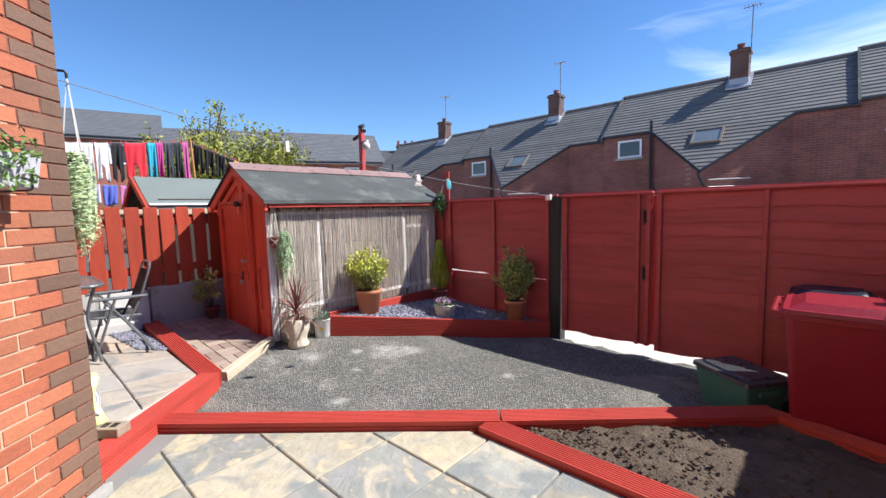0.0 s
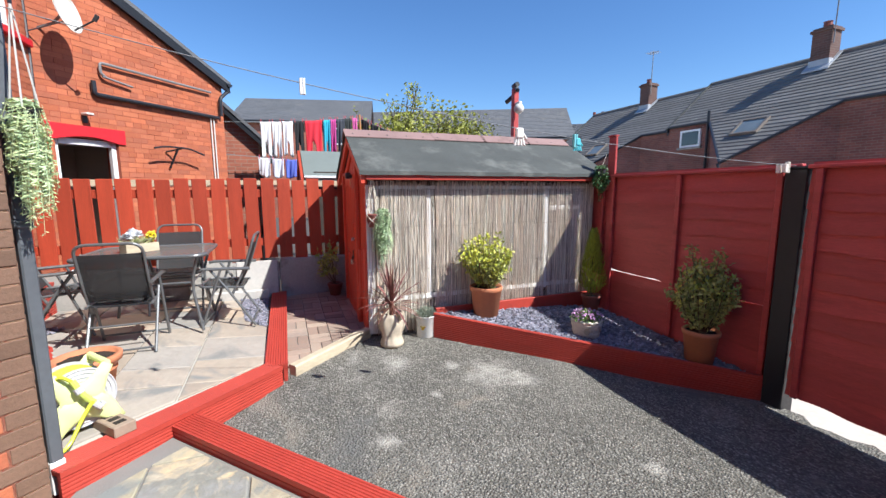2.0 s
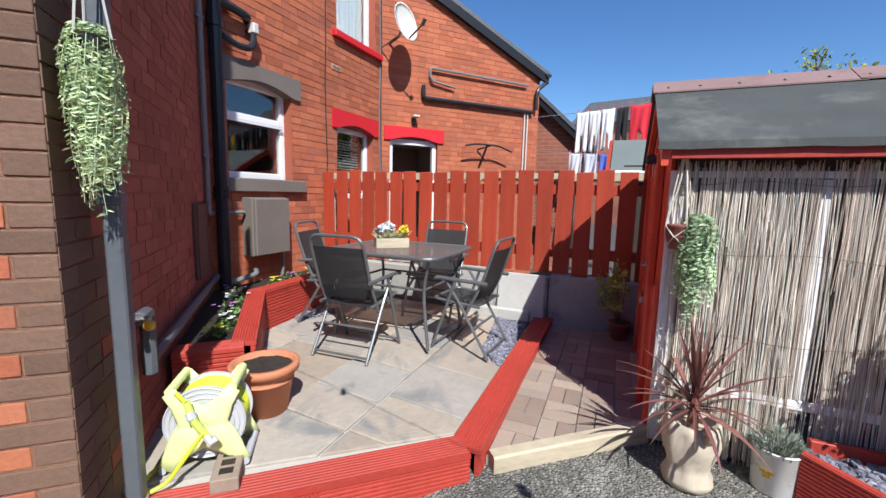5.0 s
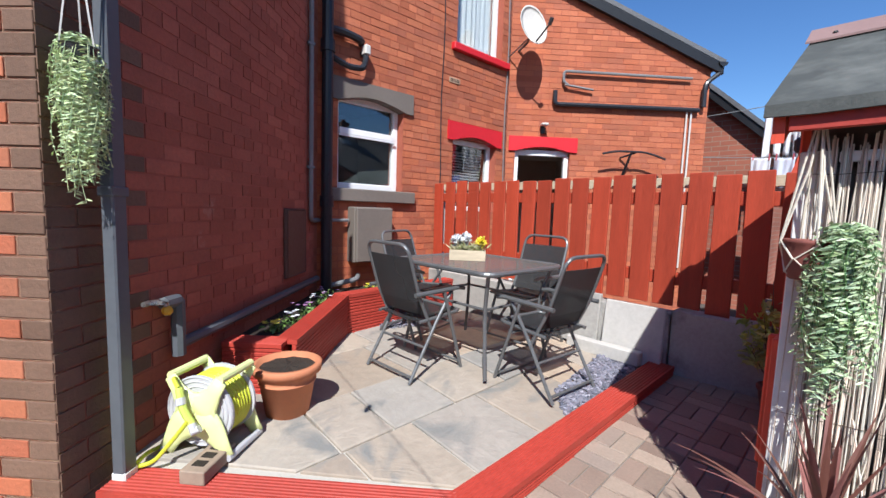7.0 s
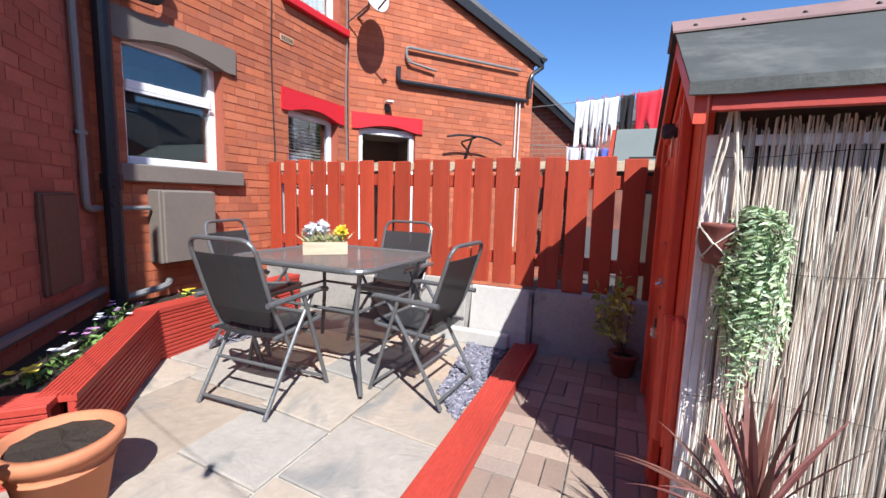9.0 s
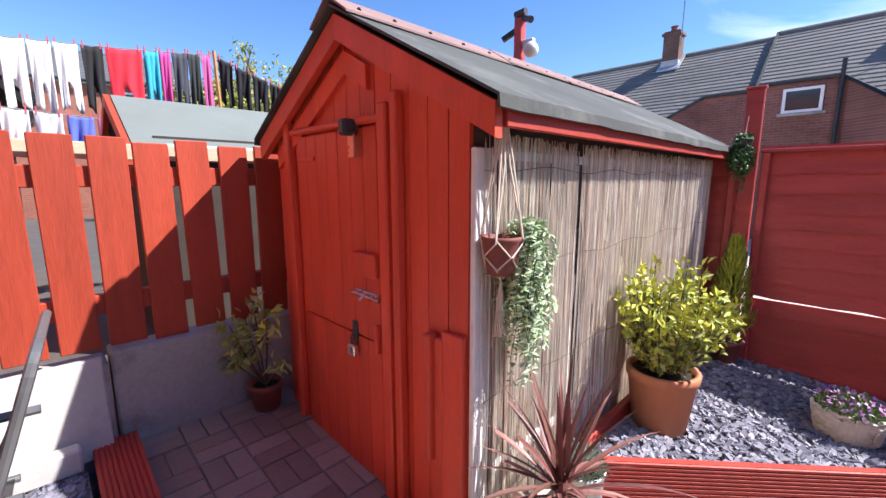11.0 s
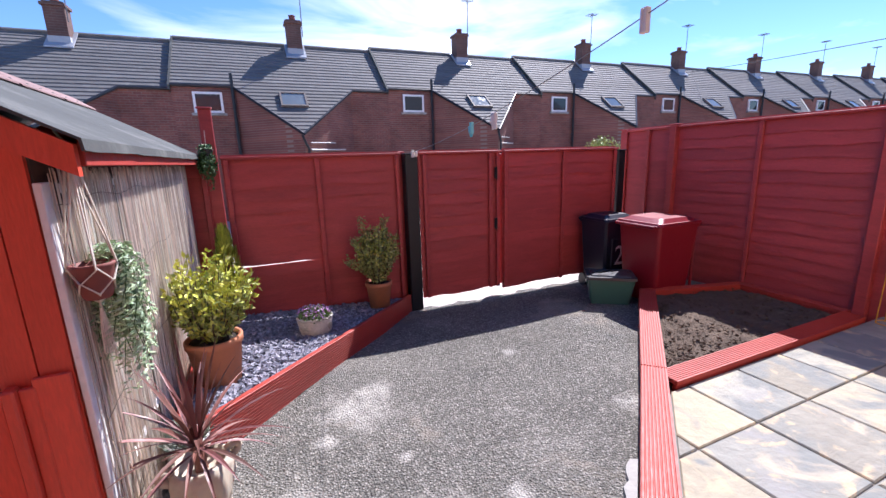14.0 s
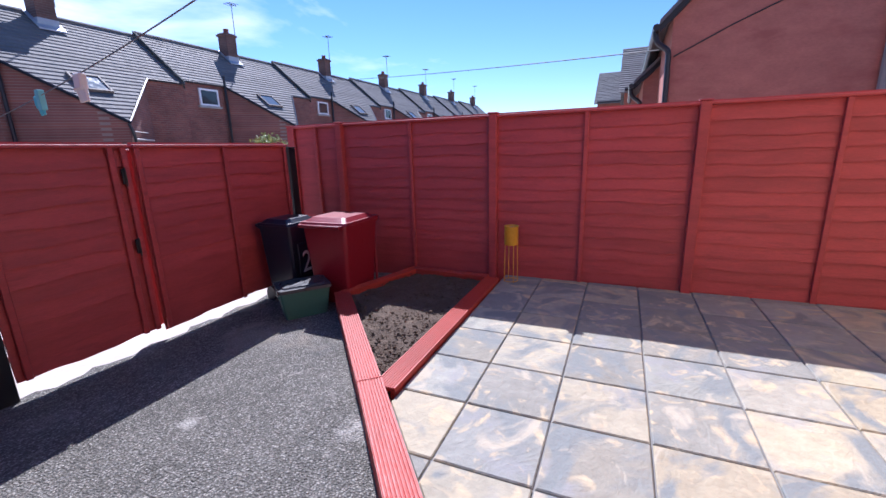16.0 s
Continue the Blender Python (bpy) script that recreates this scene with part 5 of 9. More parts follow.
for o, ln in segs:
    bm = bmesh.new()
    lift = 0.006 + 0.004 * (o > 0.5)
    pr = [(-0.13, -0.13 * SLOPE + lift), (0, lift + 0.012), (0.13, -0.13 * SLOPE + lift), (0.13, -0.13 * SLOPE + lift + 0.008), (0, lift + 0.022), (-0.13, -0.13 * SLOPE + lift + 0.008)]
    sweep(bm, pr, (RX, y + o, RZ), (RX, y + min(o + ln, SY1 + 0.17 - y), RZ), Vector((1, 0, 0)))
    part("ridge_felt", bm, FELT_CAP, shed, "faded plum ridge felt with nail heads")
bm = bmesh.new()
for i in range(14):
    yy = y + 0.08 + i * 0.18
    for sg in (1, -1):
        bmesh.ops.create_cone(bm, cap_ends=True, segments=7, radius1=0.009, radius2=0.006, depth=0.006, matrix=Matrix.Translation((RX + sg * 0.09, yy + 0.02 * math.sin(i * 5), RZ - 0.09 * SLOPE + 0.022)))
part("nail_heads", bm, BLACK_PAINT, shed)["kind"] = "stuff"
# door with its frame battens and hardware
door_d = thing("shed_door", "closed red boarded shed door with bolt and padlock", "door")
door_d.parent = shed
rngd = random.Random(4)
for i in range(7):
    x0 = -1.335 + i * 0.0885
    for z0, z1 in ((0.17, 0.775), (0.782, 1.60)):
        bm = bmesh.new()
        bx(bm, x0 + 0.0015, x0 + 0.087, SY0 - 0.022 - rngd.uniform(0, 0.002), SY0 - 0.006, z0, z1, bevel=0.002)
        part("door_board", bm, RED_SHED, door_d)
for x0, w, z0, z1, nm in ((-1.435, 0.052, 0.14, 1.68, "door_batten"), (-0.690, 0.052, 0.14, 1.67, "door_batten"), (-0.615, 0.036, 0.14, 1.70, "door_batten"), (-1.37, 0.70, 1.61, 1.635, "door_head")):
    bm = bmesh.new()
    bx(bm, x0, x0 + w, SY0 - 0.042, SY0 - 0.004, z0, z1, bevel=0.006)
    part(nm, bm, RED_SHED, door_d)
for x0, x1, z0, z1, nm in ((-0.86, -0.715, 1.04, 1.13, "lock_block"), (-0.735, -0.715, 0.74, 0.86, "catch")):
    bm = bmesh.new()
    bx(bm, x0, x1, SY0 - 0.046, SY0 - 0.022, z0, z1, bevel=0.005)
    part(nm, bm, RED_SHED, door_d)
bm = bmesh.new()
bx(bm, -0.88, -0.72, SY0 - 0.030, SY0 - 0.022, 0.945, 0.975, bevel=0.002)
tube(bm, [(-0.89, SY0 - 0.038, 0.962), (-0.70, SY0 - 0.038, 0.958)], 0.008, 8)
tube(bm, [(-0.80, SY0 - 0.038, 0.962), (-0.80, SY0 - 0.062, 0.948)], 0.006, 6)
part("bolt", bm, CHROME, door_d, "worn zinc bolt flecked with red paint")
bm = bmesh.new()
bx(bm, -0.905, -0.872, SY0 - 0.032, SY0 - 0.022, 0.745, 0.835, bevel=0.002)
tube(bm, bend([(-0.902, SY0 - 0.04, 0.735), (-0.902, SY0 - 0.04, 0.775), (-0.872, SY0 - 0.04, 0.775), (-0.872, SY0 - 0.04, 0.735)], 4, 0.012), 0.004, 6)
part("hasp", bm, DARK_PLASTIC, door_d)
bm = bmesh.new()
bx(bm, -0.912, -0.862, SY0 - 0.056, SY0 - 0.030, 0.690, 0.738, bevel=0.005)
part("padlock", bm, CHROME, door_d, "bright steel padlock")
bm = bmesh.new()
bx(bm, -1.33, -1.17, SY0 - 0.030, SY0 - 0.022, 1.49, 1.51, bevel=0.002)
part("hinge", bm, RED_SHED, door_d)
# upright grip rail on the front
bm = bmesh.new()
bx(bm, -0.452, -0.418, SY0 - 0.05, SY0 - 0.004, 0.44, 0.905, bevel=0.006)
bx(bm, -0.418, -0.378, SY0 - 0.028, SY0 - 0.004, 0.44, 0.895, bevel=0.004)
part("grip_rail", bm, RED_SHED, shed)
bm = bmesh.new()
bx(bm, -0.385, -0.292, SY0 - 0.022, SY0 - 0.003, 0.14, 0.92, bevel=0.003)
part("corner_board", bm, RED_SHED, shed)
lamp = thing("shed_light", "small solar wall light on a copper plate", "lamp", pose(-0.84, SY0 - 0.045, 1.60))
bm = bmesh.new()
bx(bm, -0.022, 0.022, -0.004, 0.004, -0.11, -0.02, bevel=0.003)
part("plate", bm, material("copper_plate", (0.72, 0.36, 0.25), 0.35, metal=0.7, vary=0.1), lamp)
bm = bmesh.new()
bx(bm, -0.024, 0.024, -0.045, 0.02, -0.03, 0.03, bevel=0.01)
part("head", bm, DARK_PLASTIC, lamp)

# reed screen: many thin upright canes with gaps
rng = random.Random(99)
reed = thing("reed_screen", "dry brown reed screening fixed along the shed wall", "screen", pose(0, 0, 0))
for layer, (cnt, off) in enumerate(((900, 0.034), (480, 0.042))):
    verts, faces = [], []
    for i in range(cnt):
        y = SY0 + 0.005 + (SY1 - SY0 - 0.005) * (i + rng.uniform(-0.45, 0.45)) / cnt
        over = abs(y + 1.957) < 0.026 or abs(y + 0.628) < 0.026 or y < SY0 + 0.07
        if (over and rng.random() < 0.72) or (layer == 0 and (abs(y + 1.89) < 0.014 or rng.random() < 0.16)):
            continue
        z0, z1 = 0.11 + rng.uniform(-0.02, 0.03), 1.525 + rng.uniform(-0.03, 0.02)
        if layer == 1:
            if rng.random() < 0.5:
                z0 = rng.uniform(0.3, 1.3)
                z1 = min(1.54, z0 + rng.uniform(0.25, 0.8))
        r = rng.uniform(0.0012, 0.0027)
        lean, wob = rng.gauss(0, 0.012), rng.uniform(-0.006, 0.006)
        i0 = len(verts)
        for t in (0, 0.5, 1):
            z = z0 + (z1 - z0) * t
            cy, cx = y + lean * (t - 0.5) * 2 + (wob if t == 0.5 else 0), SX1 + off + rng.uniform(-0.003, 0.003)
            for a in range(4):
                verts.append((cx + r * math.cos(a * math.pi / 2), cy + r * math.sin(a * math.pi / 2), z))
        for t in range(2):
            for a in range(4):
                faces.append((i0 + t * 4 + a, i0 + t * 4 + (a + 1) % 4, i0 + t * 4 + 4 + (a + 1) % 4, i0 + t * 4 + 4 + a))
    me = bpy.data.meshes.new("reeds")
    me.from_pydata(verts, [], faces)
    me.materials.append(REED)
    ob = new("reeds", me)
    ob.parent = reed
    ob["kind"] = "stuff"
for z in (0.32, 0.72, 1.12, 1.44):
    bm = bmesh.new()
    tube(bm, [(SX1 + 0.046, SY0 + 0.01 + i * 0.0775, z + 0.01 * math.sin(i * 0.9 + z * 7)) for i in range(32)], 0.0010, 5)
    part("wire", bm, BARK, reed)

# hanging macrame pot with trailing plant at the shed corner
def trailing(name, bm_leaf, c, n, length, spread, rng, lw=(0.016, 0.008), fern=False):
    """Hanging stems with leaves."""
    stems = []
    for i in range(n):
        a = rng.uniform(0, 2 * math.pi)
        r = spread * math.sqrt(rng.random())
        ln = length * rng.uniform(0.55, 1.0) * (1.1 - 0.35 * r / spread)
        p = Vector((c[0] + 0.35 * r * math.cos(a), c[1] + 0.35 * r * math.sin(a), c[2] + rng.uniform(0, 0.03)))
        k = 14
        pts = []
        for j in range(k + 1):
            t = j / k
            out = min(1, t * 4)
            pts.append(Vector((c[0] + r * math.cos(a) * (0.35 + 0.65 * out) + 0.012 * math.sin(t * 9 + i), c[1] + r * math.sin(a) * (0.35 + 0.65 * out) + 0.012 * math.cos(t * 8 + i),
                               p.z + 0.03 * math.sin(min(1, t * 5) * math.pi) - ln * max(0, t - 0.06))))
        stems.append(pts)
        for j in range(1, k + 1):
            for q in range(3 if fern else 2):
                u = rng.random()
                pp = pts[j - 1].lerp(pts[j], u)
                if fern:
                    s = Vector((math.cos(a + math.pi / 2), math.sin(a + math.pi / 2), 0)) * (1 if q % 2 else -1) + Vector((rng.uniform(-0.3, 0.3), rng.uniform(-0.3, 0.3), -0.35))
                    leaf(bm_leaf, pp, s, rnd_dir(rng, 0.4), rng.uniform(*sorted((lw[0], lw[0] * 1.5))), lw[1], 0.1)
                else:
                    leaf(bm_leaf, pp, rnd_dir(rng, -0.5), rnd_dir(rng, 0.5), lw[0] * rng.uniform(0.7, 1.3), lw[1], 0.2)
    return stems


mac = thing("macrame_planter", "plum pot in a cotton macrame hanger with trailing greenery", "hanging planter", pose(-0.20, -2.50, 1.20))
bm = bmesh.new()
lathe(bm, [(0.034, -0.07), (0.040, -0.062), (0.052, -0.01), (0.056, 0.03), (0.060, 0.035), (0.060, 0.045), (0.050, 0.045), (0.048, 0.02), (0.02, 0.015)], 18)
part("pot", bm, TERRACOTTA_OLD, mac, smooth=True)
bm = bmesh.new()
for i in range(4):
    a = i * math.pi / 2 + 0.4
    tube(bm, [(0.0, 0.0, 0.42), (0.03 * math.cos(a), 0.03 * math.sin(a), 0.25), (0.063 * math.cos(a), 0.063 * math.sin(a), 0.04), (0.058 * math.cos(a + 0.75), 0.058 * math.sin(a + 0.75), -0.01), (0.046 * math.cos(a), 0.046 * math.sin(a), -0.05), (0, 0, -0.085)], 0.003, 5)
    tube(bm, [(0.0, 0.0, 0.40), (0.02 * math.cos(a + 0.5), 0.02 * math.sin(a + 0.5), 0.25), (0.064 * math.cos(a), 0.064 * math.sin(a), 0.03), (0.058 * math.cos(a - 0.75), 0.058 * math.sin(a - 0.75), -0.01), (0.046 * math.cos(a), 0.046 * math.sin(a), -0.05)], 0.003, 5)
for i in range(14):
    a = i * 0.45
    tube(bm, [(0, 0, -0.08), (0.012 * math.cos(a), 0.012 * math.sin(a), -0.18), (0.016 * math.cos(a), 0.016 * math.sin(a), -0.26)], 0.002, 4)
tube(bm, [(0, 0, 0.41), (-0.02, -0.005, 0.45)], 0.004, 5)
part("macrame_hanger", bm, ROPE, mac)
bm = bmesh.new()
st = trailing("trail", bm, (0.035, 0.075, 0.05), 64, 0.55, 0.080, random.Random(3), (0.022, 0.008), True)
part("foliage", bm, TRAIL_GREEN, mac, "pale green trailing leaves")
bm = bmesh.new()
for q in st:
    tube(bm, q[::3], 0.0012, 3)
part("stem", bm, IVY, mac)


# ---- terraced houses across the lane ----
TY, RY = 11.6, 13.85     # rear wall and ridge
EZ, RDZ = 4.2, 6.05      # eaves and ridge heights
PITCH = 6.95
RISE = 0.12                # step up from house to house
RS = (RDZ - EZ) / (RY - TY)
NEARER = Matrix.Translation((0.25, -4.05, 1.5)) @ Matrix.Scale(0.895, 4) @ Matrix.Translation((-0.25, 4.05, -1.5))


def terrace_house(k):
    """One house of the terrace: stepped roof, prow-shaped low wing, window, skylight, chimney and pipes."""
    x0 = -1.86 + PITCH * k
    up = RISE * k - 0.15
    h = thing("terraced_house", "red brick terraced house with a grey tiled catslide roof", "house", NEARER @ pose(x0, 0, up), "terraced houses")
    bm = bmesh.new()
    g = -0.5 - up
    prism(bm, [(0, TY), (PITCH, TY), (PITCH, TY + 4.4), (0, TY + 4.4)], g, EZ - 0.02)
    # gable peaks at both ends
    for xe in (0.02, PITCH - 0.1):
        pts = [(TY, EZ - 0.05), (TY + 4.4, EZ - 0.05), (RY, RDZ - 0.08)]
        va = [bm.verts.new((xe, y, z)) for y, z in pts]
        vb = [bm.verts.new((xe + 0.08, y, z)) for y, z in pts]
        bm.faces.new(va)
        bm.faces.new(vb[::-1])
        for i in range(3):
            bm.faces.new((va[i], vb[i], vb[(i + 1) % 3], va[(i + 1) % 3]))
    bmesh.ops.recalc_face_normals(bm, faces=bm.faces[:])
    part("wall", bm, FAR_BRICK, h)
    # low wing with a pointed plan under the catslide roof
    A, V, B = (1.72, TY - 0.0), (3.60, 9.65), (5.60, TY - 0.0)
    zr = lambda x, y: EZ - RS * (TY - y)
    bm = bmesh.new()
    prism(bm, [(A[0], A[1] + 0.05), V, (B[0], B[1] + 0.05)], g, lambda x, y: zr(x, y) - 0.09)
    part("wing_wall", bm, FAR_BRICK, h)
    # roof in lapped courses
    def course(xa, xb, ya, yb, lift=0.03):
        bm = bmesh.new()
        va = [bm.verts.new((xa[0], ya, zr(0, ya) + lift)), bm.verts.new((xb[0], ya, zr(0, ya) + lift)), bm.verts.new((xb[1], yb, zr(0, yb) + 0.004)), bm.verts.new((xa[1], yb, zr(0, yb) + 0.004))]
        vb = [bm.verts.new((xa[0], ya, zr(0, ya) - 0.03)), bm.verts.new((xb[0], ya, zr(0, ya) - 0.03))]
        bm.faces.new(va)
        bm.faces.new((vb[0], vb[1], va[1], va[0]))
        part("roof_course", bm, ROOF_TILE, h)
    y = 9.60
    dy = 0.155
    while y < RY - 0.01:
        yb = min(y + dy, RY)
        if y < TY - 0.08:
            f = lambda q: ((V[0] + (A[0] - V[0]) * (q - V[1]) / (A[1] - V[1])) - 0.06, (V[0] + (B[0] - V[0]) * (q - V[1]) / (B[1] - V[1])) + 0.06)
            a, b = f(max(y, V[1])), f(max(yb, V[1]))
            course((a[0], b[0]), (a[1], b[1]), y, yb)
        else:
            course((0.0, 0.0), (PITCH, PITCH), y, yb)
        y = yb
    bm = bmesh.new()
    va = [bm.verts.new(p) for p in ((0, RY, RDZ + 0.01), (PITCH, RY, RDZ + 0.01), (PITCH, TY + 4.6, EZ - 0.1), (0, TY + 4.6, EZ - 0.1))]
    bm.faces.new(va)
    # verge cheek where the next roof steps
    va = [bm.verts.new(p) for p in ((-0.02, TY - 0.1, EZ - 0.35), (-0.02, TY - 0.1, EZ + 0.02 - RS * 0.1), (-0.02, RY, RDZ + 0.03), (-0.02, RY, RDZ - 0.3))]
    bm.faces.new(va)
    part("roof", bm, ROOF_TILE, h)
    bm = bmesh.new()
    tube(bm, [(0, RY, RDZ + 0.02), (PITCH, RY, RDZ + 0.02)], 0.07, 6)
    part("ridge_tiles", bm, ROOF_TILE, h)
    bm = bmesh.new()
    sweep(bm, [(-0.05, -0.10), (0.02, -0.10), (0.02, 0.03), (-0.05, 0.03)], (-0.02, TY - 0.12, EZ - 0.08), (-0.02, RY, RDZ + 0.05), Vector((1, 0, 0)))
    part("verge_board", bm, FELT, h)
    bm = bmesh.new()
    for a, b in (((0, TY - 0.06, EZ - 0.04), (A[0], TY - 0.06, EZ - 0.04)), ((A[0], TY - 0.06, EZ - 0.04), (V[0], V[1] - 0.06, zr(0, V[1]) - 0.05)), ((V[0], V[1] - 0.06, zr(0, V[1]) - 0.05), (B[0], TY - 0.06, EZ - 0.04)), ((B[0], TY - 0.06, EZ - 0.04), (PITCH, TY - 0.06, EZ - 0.04))):
        tube(bm, [a, b], 0.045, 6)
    part("gutter", bm, PIPE_BLACK, h)
    bm = bmesh.new()
    tube(bm, [(A[0] + 0.0, TY - 0.12, EZ + 0.35), (A[0] + 0.0, TY - 0.12, g)], 0.05, 8)
    part("soil_pipe", bm, PIPE_BLACK, h)
    bm = bmesh.new()
    zz = zr(0, V[1])
    tube(bm, bend([(V[0] - 0.05, V[1] - 0.08, zz - 0.08), (V[0] + 0.02, V[1] - 0.08, zz - 0.30), (V[0] + 0.12, V[1] + 0.02, zz - 0.45), (V[0] + 0.12, V[1] + 0.02, g)], 3, 0.1), 0.04, 8)
    part("downpipe", bm, PIPE_BLACK, h)
    bm = bmesh.new()
    tube(bm, [(V[0] + 0.2, V[1] + 0.10, zz - 0.52), (V[0] + 1.5, V[1] + 1.33, zz - 0.50)], 0.025, 6)
    tube(bm, [(V[0] + 0.2, V[1] + 0.10, zz - 0.30), (V[0] + 1.1, V[1] + 0.95, zz - 0.28)], 0.016, 6)
    part("waste_pipe", bm, PALE_PIPE, h)
    # window
    w = new("window")
    w.parent = h
    bm = bmesh.new()
    cx, z0, z1, hw = 0.98, 3.34, 3.98, 0.42
    yf = TY - 0.04
    bx(bm, cx - hw, cx - hw + 0.07, yf - 0.03, yf + 0.05, z0, z1)
    bx(bm, cx + hw - 0.07, cx + hw, yf - 0.03, yf + 0.05, z0, z1)
    bx(bm, cx - hw + 0.07, cx + hw - 0.07, yf - 0.03, yf + 0.05, z0, z0 + 0.07)
    bx(bm, cx - hw + 0.07, cx + hw - 0.07, yf - 0.03, yf + 0.05, z1 - 0.07, z1)
    part("frame", bm, UPVC, w)
    bm = bmesh.new()
    bx(bm, cx - hw + 0.07, cx + hw - 0.07, yf - 0.006, yf + 0.03, z0 + 0.07, z1 - 0.07)
    part("pane", bm, DARK_GLASS, w)
    bm = bmesh.new()
    bx(bm, cx - hw - 0.08, cx + hw + 0.08, yf - 0.08, yf + 0.03, z0 - 0.08, z0 - 0.004)
    part("sill", bm, CONCRETE, w)
    # skylight
    s = new("skylight")
    s.parent = h
    ang = math.degrees(math.atan(RS))
    m = Matrix.Translation((3.52, 10.95, zr(0, 10.95) + 0.05)) @ pose(0, 0, 0, ang)
    bm = bmesh.new()
    for q in ((-0.42, 0.42, -0.40, -0.34), (-0.42, 0.42, 0.34, 0.40), (-0.42, -0.36, -0.34, 0.34), (0.36, 0.42, -0.34, 0.34)):
        bx(bm, *q, -0.02, 0.06, m=m)
    part("frame", bm, GREY_PAINT, s)
    bm = bmesh.new()
    bx(bm, -0.36, 0.36, -0.34, 0.34, 0.0, 0.03, m=m)
    part("pane", bm, SKY_GLASS, s)
    # chimney
    c = new("chimney")
    c.parent = h
    bm = bmesh.new()
    cy, cx = 13.55, 3.98
    bx(bm, cx - 0.26, cx + 0.26, cy - 0.26, cy + 0.26, 5.2, 6.85)
    bx(bm, cx - 0.31, cx + 0.31, cy - 0.31, cy + 0.31, 6.72, 6.80)
    part("chimney_body", bm, CHIMNEY_BRICK, c)
    bm = bmesh.new()
    lathe(bm, [(0.12, 6.85), (0.11, 7.02), (0.13, 7.05), (0.10, 7.06)], 12, (cx, cy, 0))
    part("pot", bm, TERRACOTTA_OLD, c)
    bm = bmesh.new()
    bx(bm, cx - 0.36, cx + 0.36, cy - 0.46, cy + 0.27, 0, 0.05, m=Matrix.Translation((0, 0, 0)) @ Matrix(((1, 0, 0, 0), (0, 1, 0, 0), (0, RS, 1, EZ - RS * TY + 0.06), (0, 0, 0, 1))))
    bx(bm, cx - 0.28, cx + 0.28, cy - 0.29, cy + 0.28, 5.4, 5.86)
    part("flashing", bm, LEAD, c)
    bm = bmesh.new()
    tube(bm, [(cx + 0.3, cy - 0.2, 6.3), (cx + 0.32, cy - 0.2, 8.2)], 0.018, 6)
    for i in range(5):
        tube(bm, [(cx + 0.1 + i * 0.1, cy - 0.45, 8.15), (cx + 0.1 + i * 0.1, cy + 0.05, 8.15)], 0.010, 5)
    tube(bm, [(cx + 0.05, cy - 0.2, 8.15), (cx + 0.6, cy - 0.2, 8.15)], 0.012, 5)
    part("aerial", bm, PIPE_GREY, h)
    return h


DARK_GLASS = material("dark_far_glass", (0.03, 0.035, 0.04), 0.06, vary=0.1, grain=5, bump=0.0, spec=0.8)
SKY_GLASS = material("skylight_glass", (0.16, 0.19, 0.2), 0.08, vary=0.1, grain=3, bump=0.0, spec=1.0)
first = terrace_house(0)
for k in (-2, -1, 1, 2, 3, 4, 5, 6, 7):
    copy_thing(first, pose(*(NEARER @ Vector((-1.86 + PITCH * k, 0, RISE * k - 0.15)))))
# end gable wall of the terrace is the first unit's own side


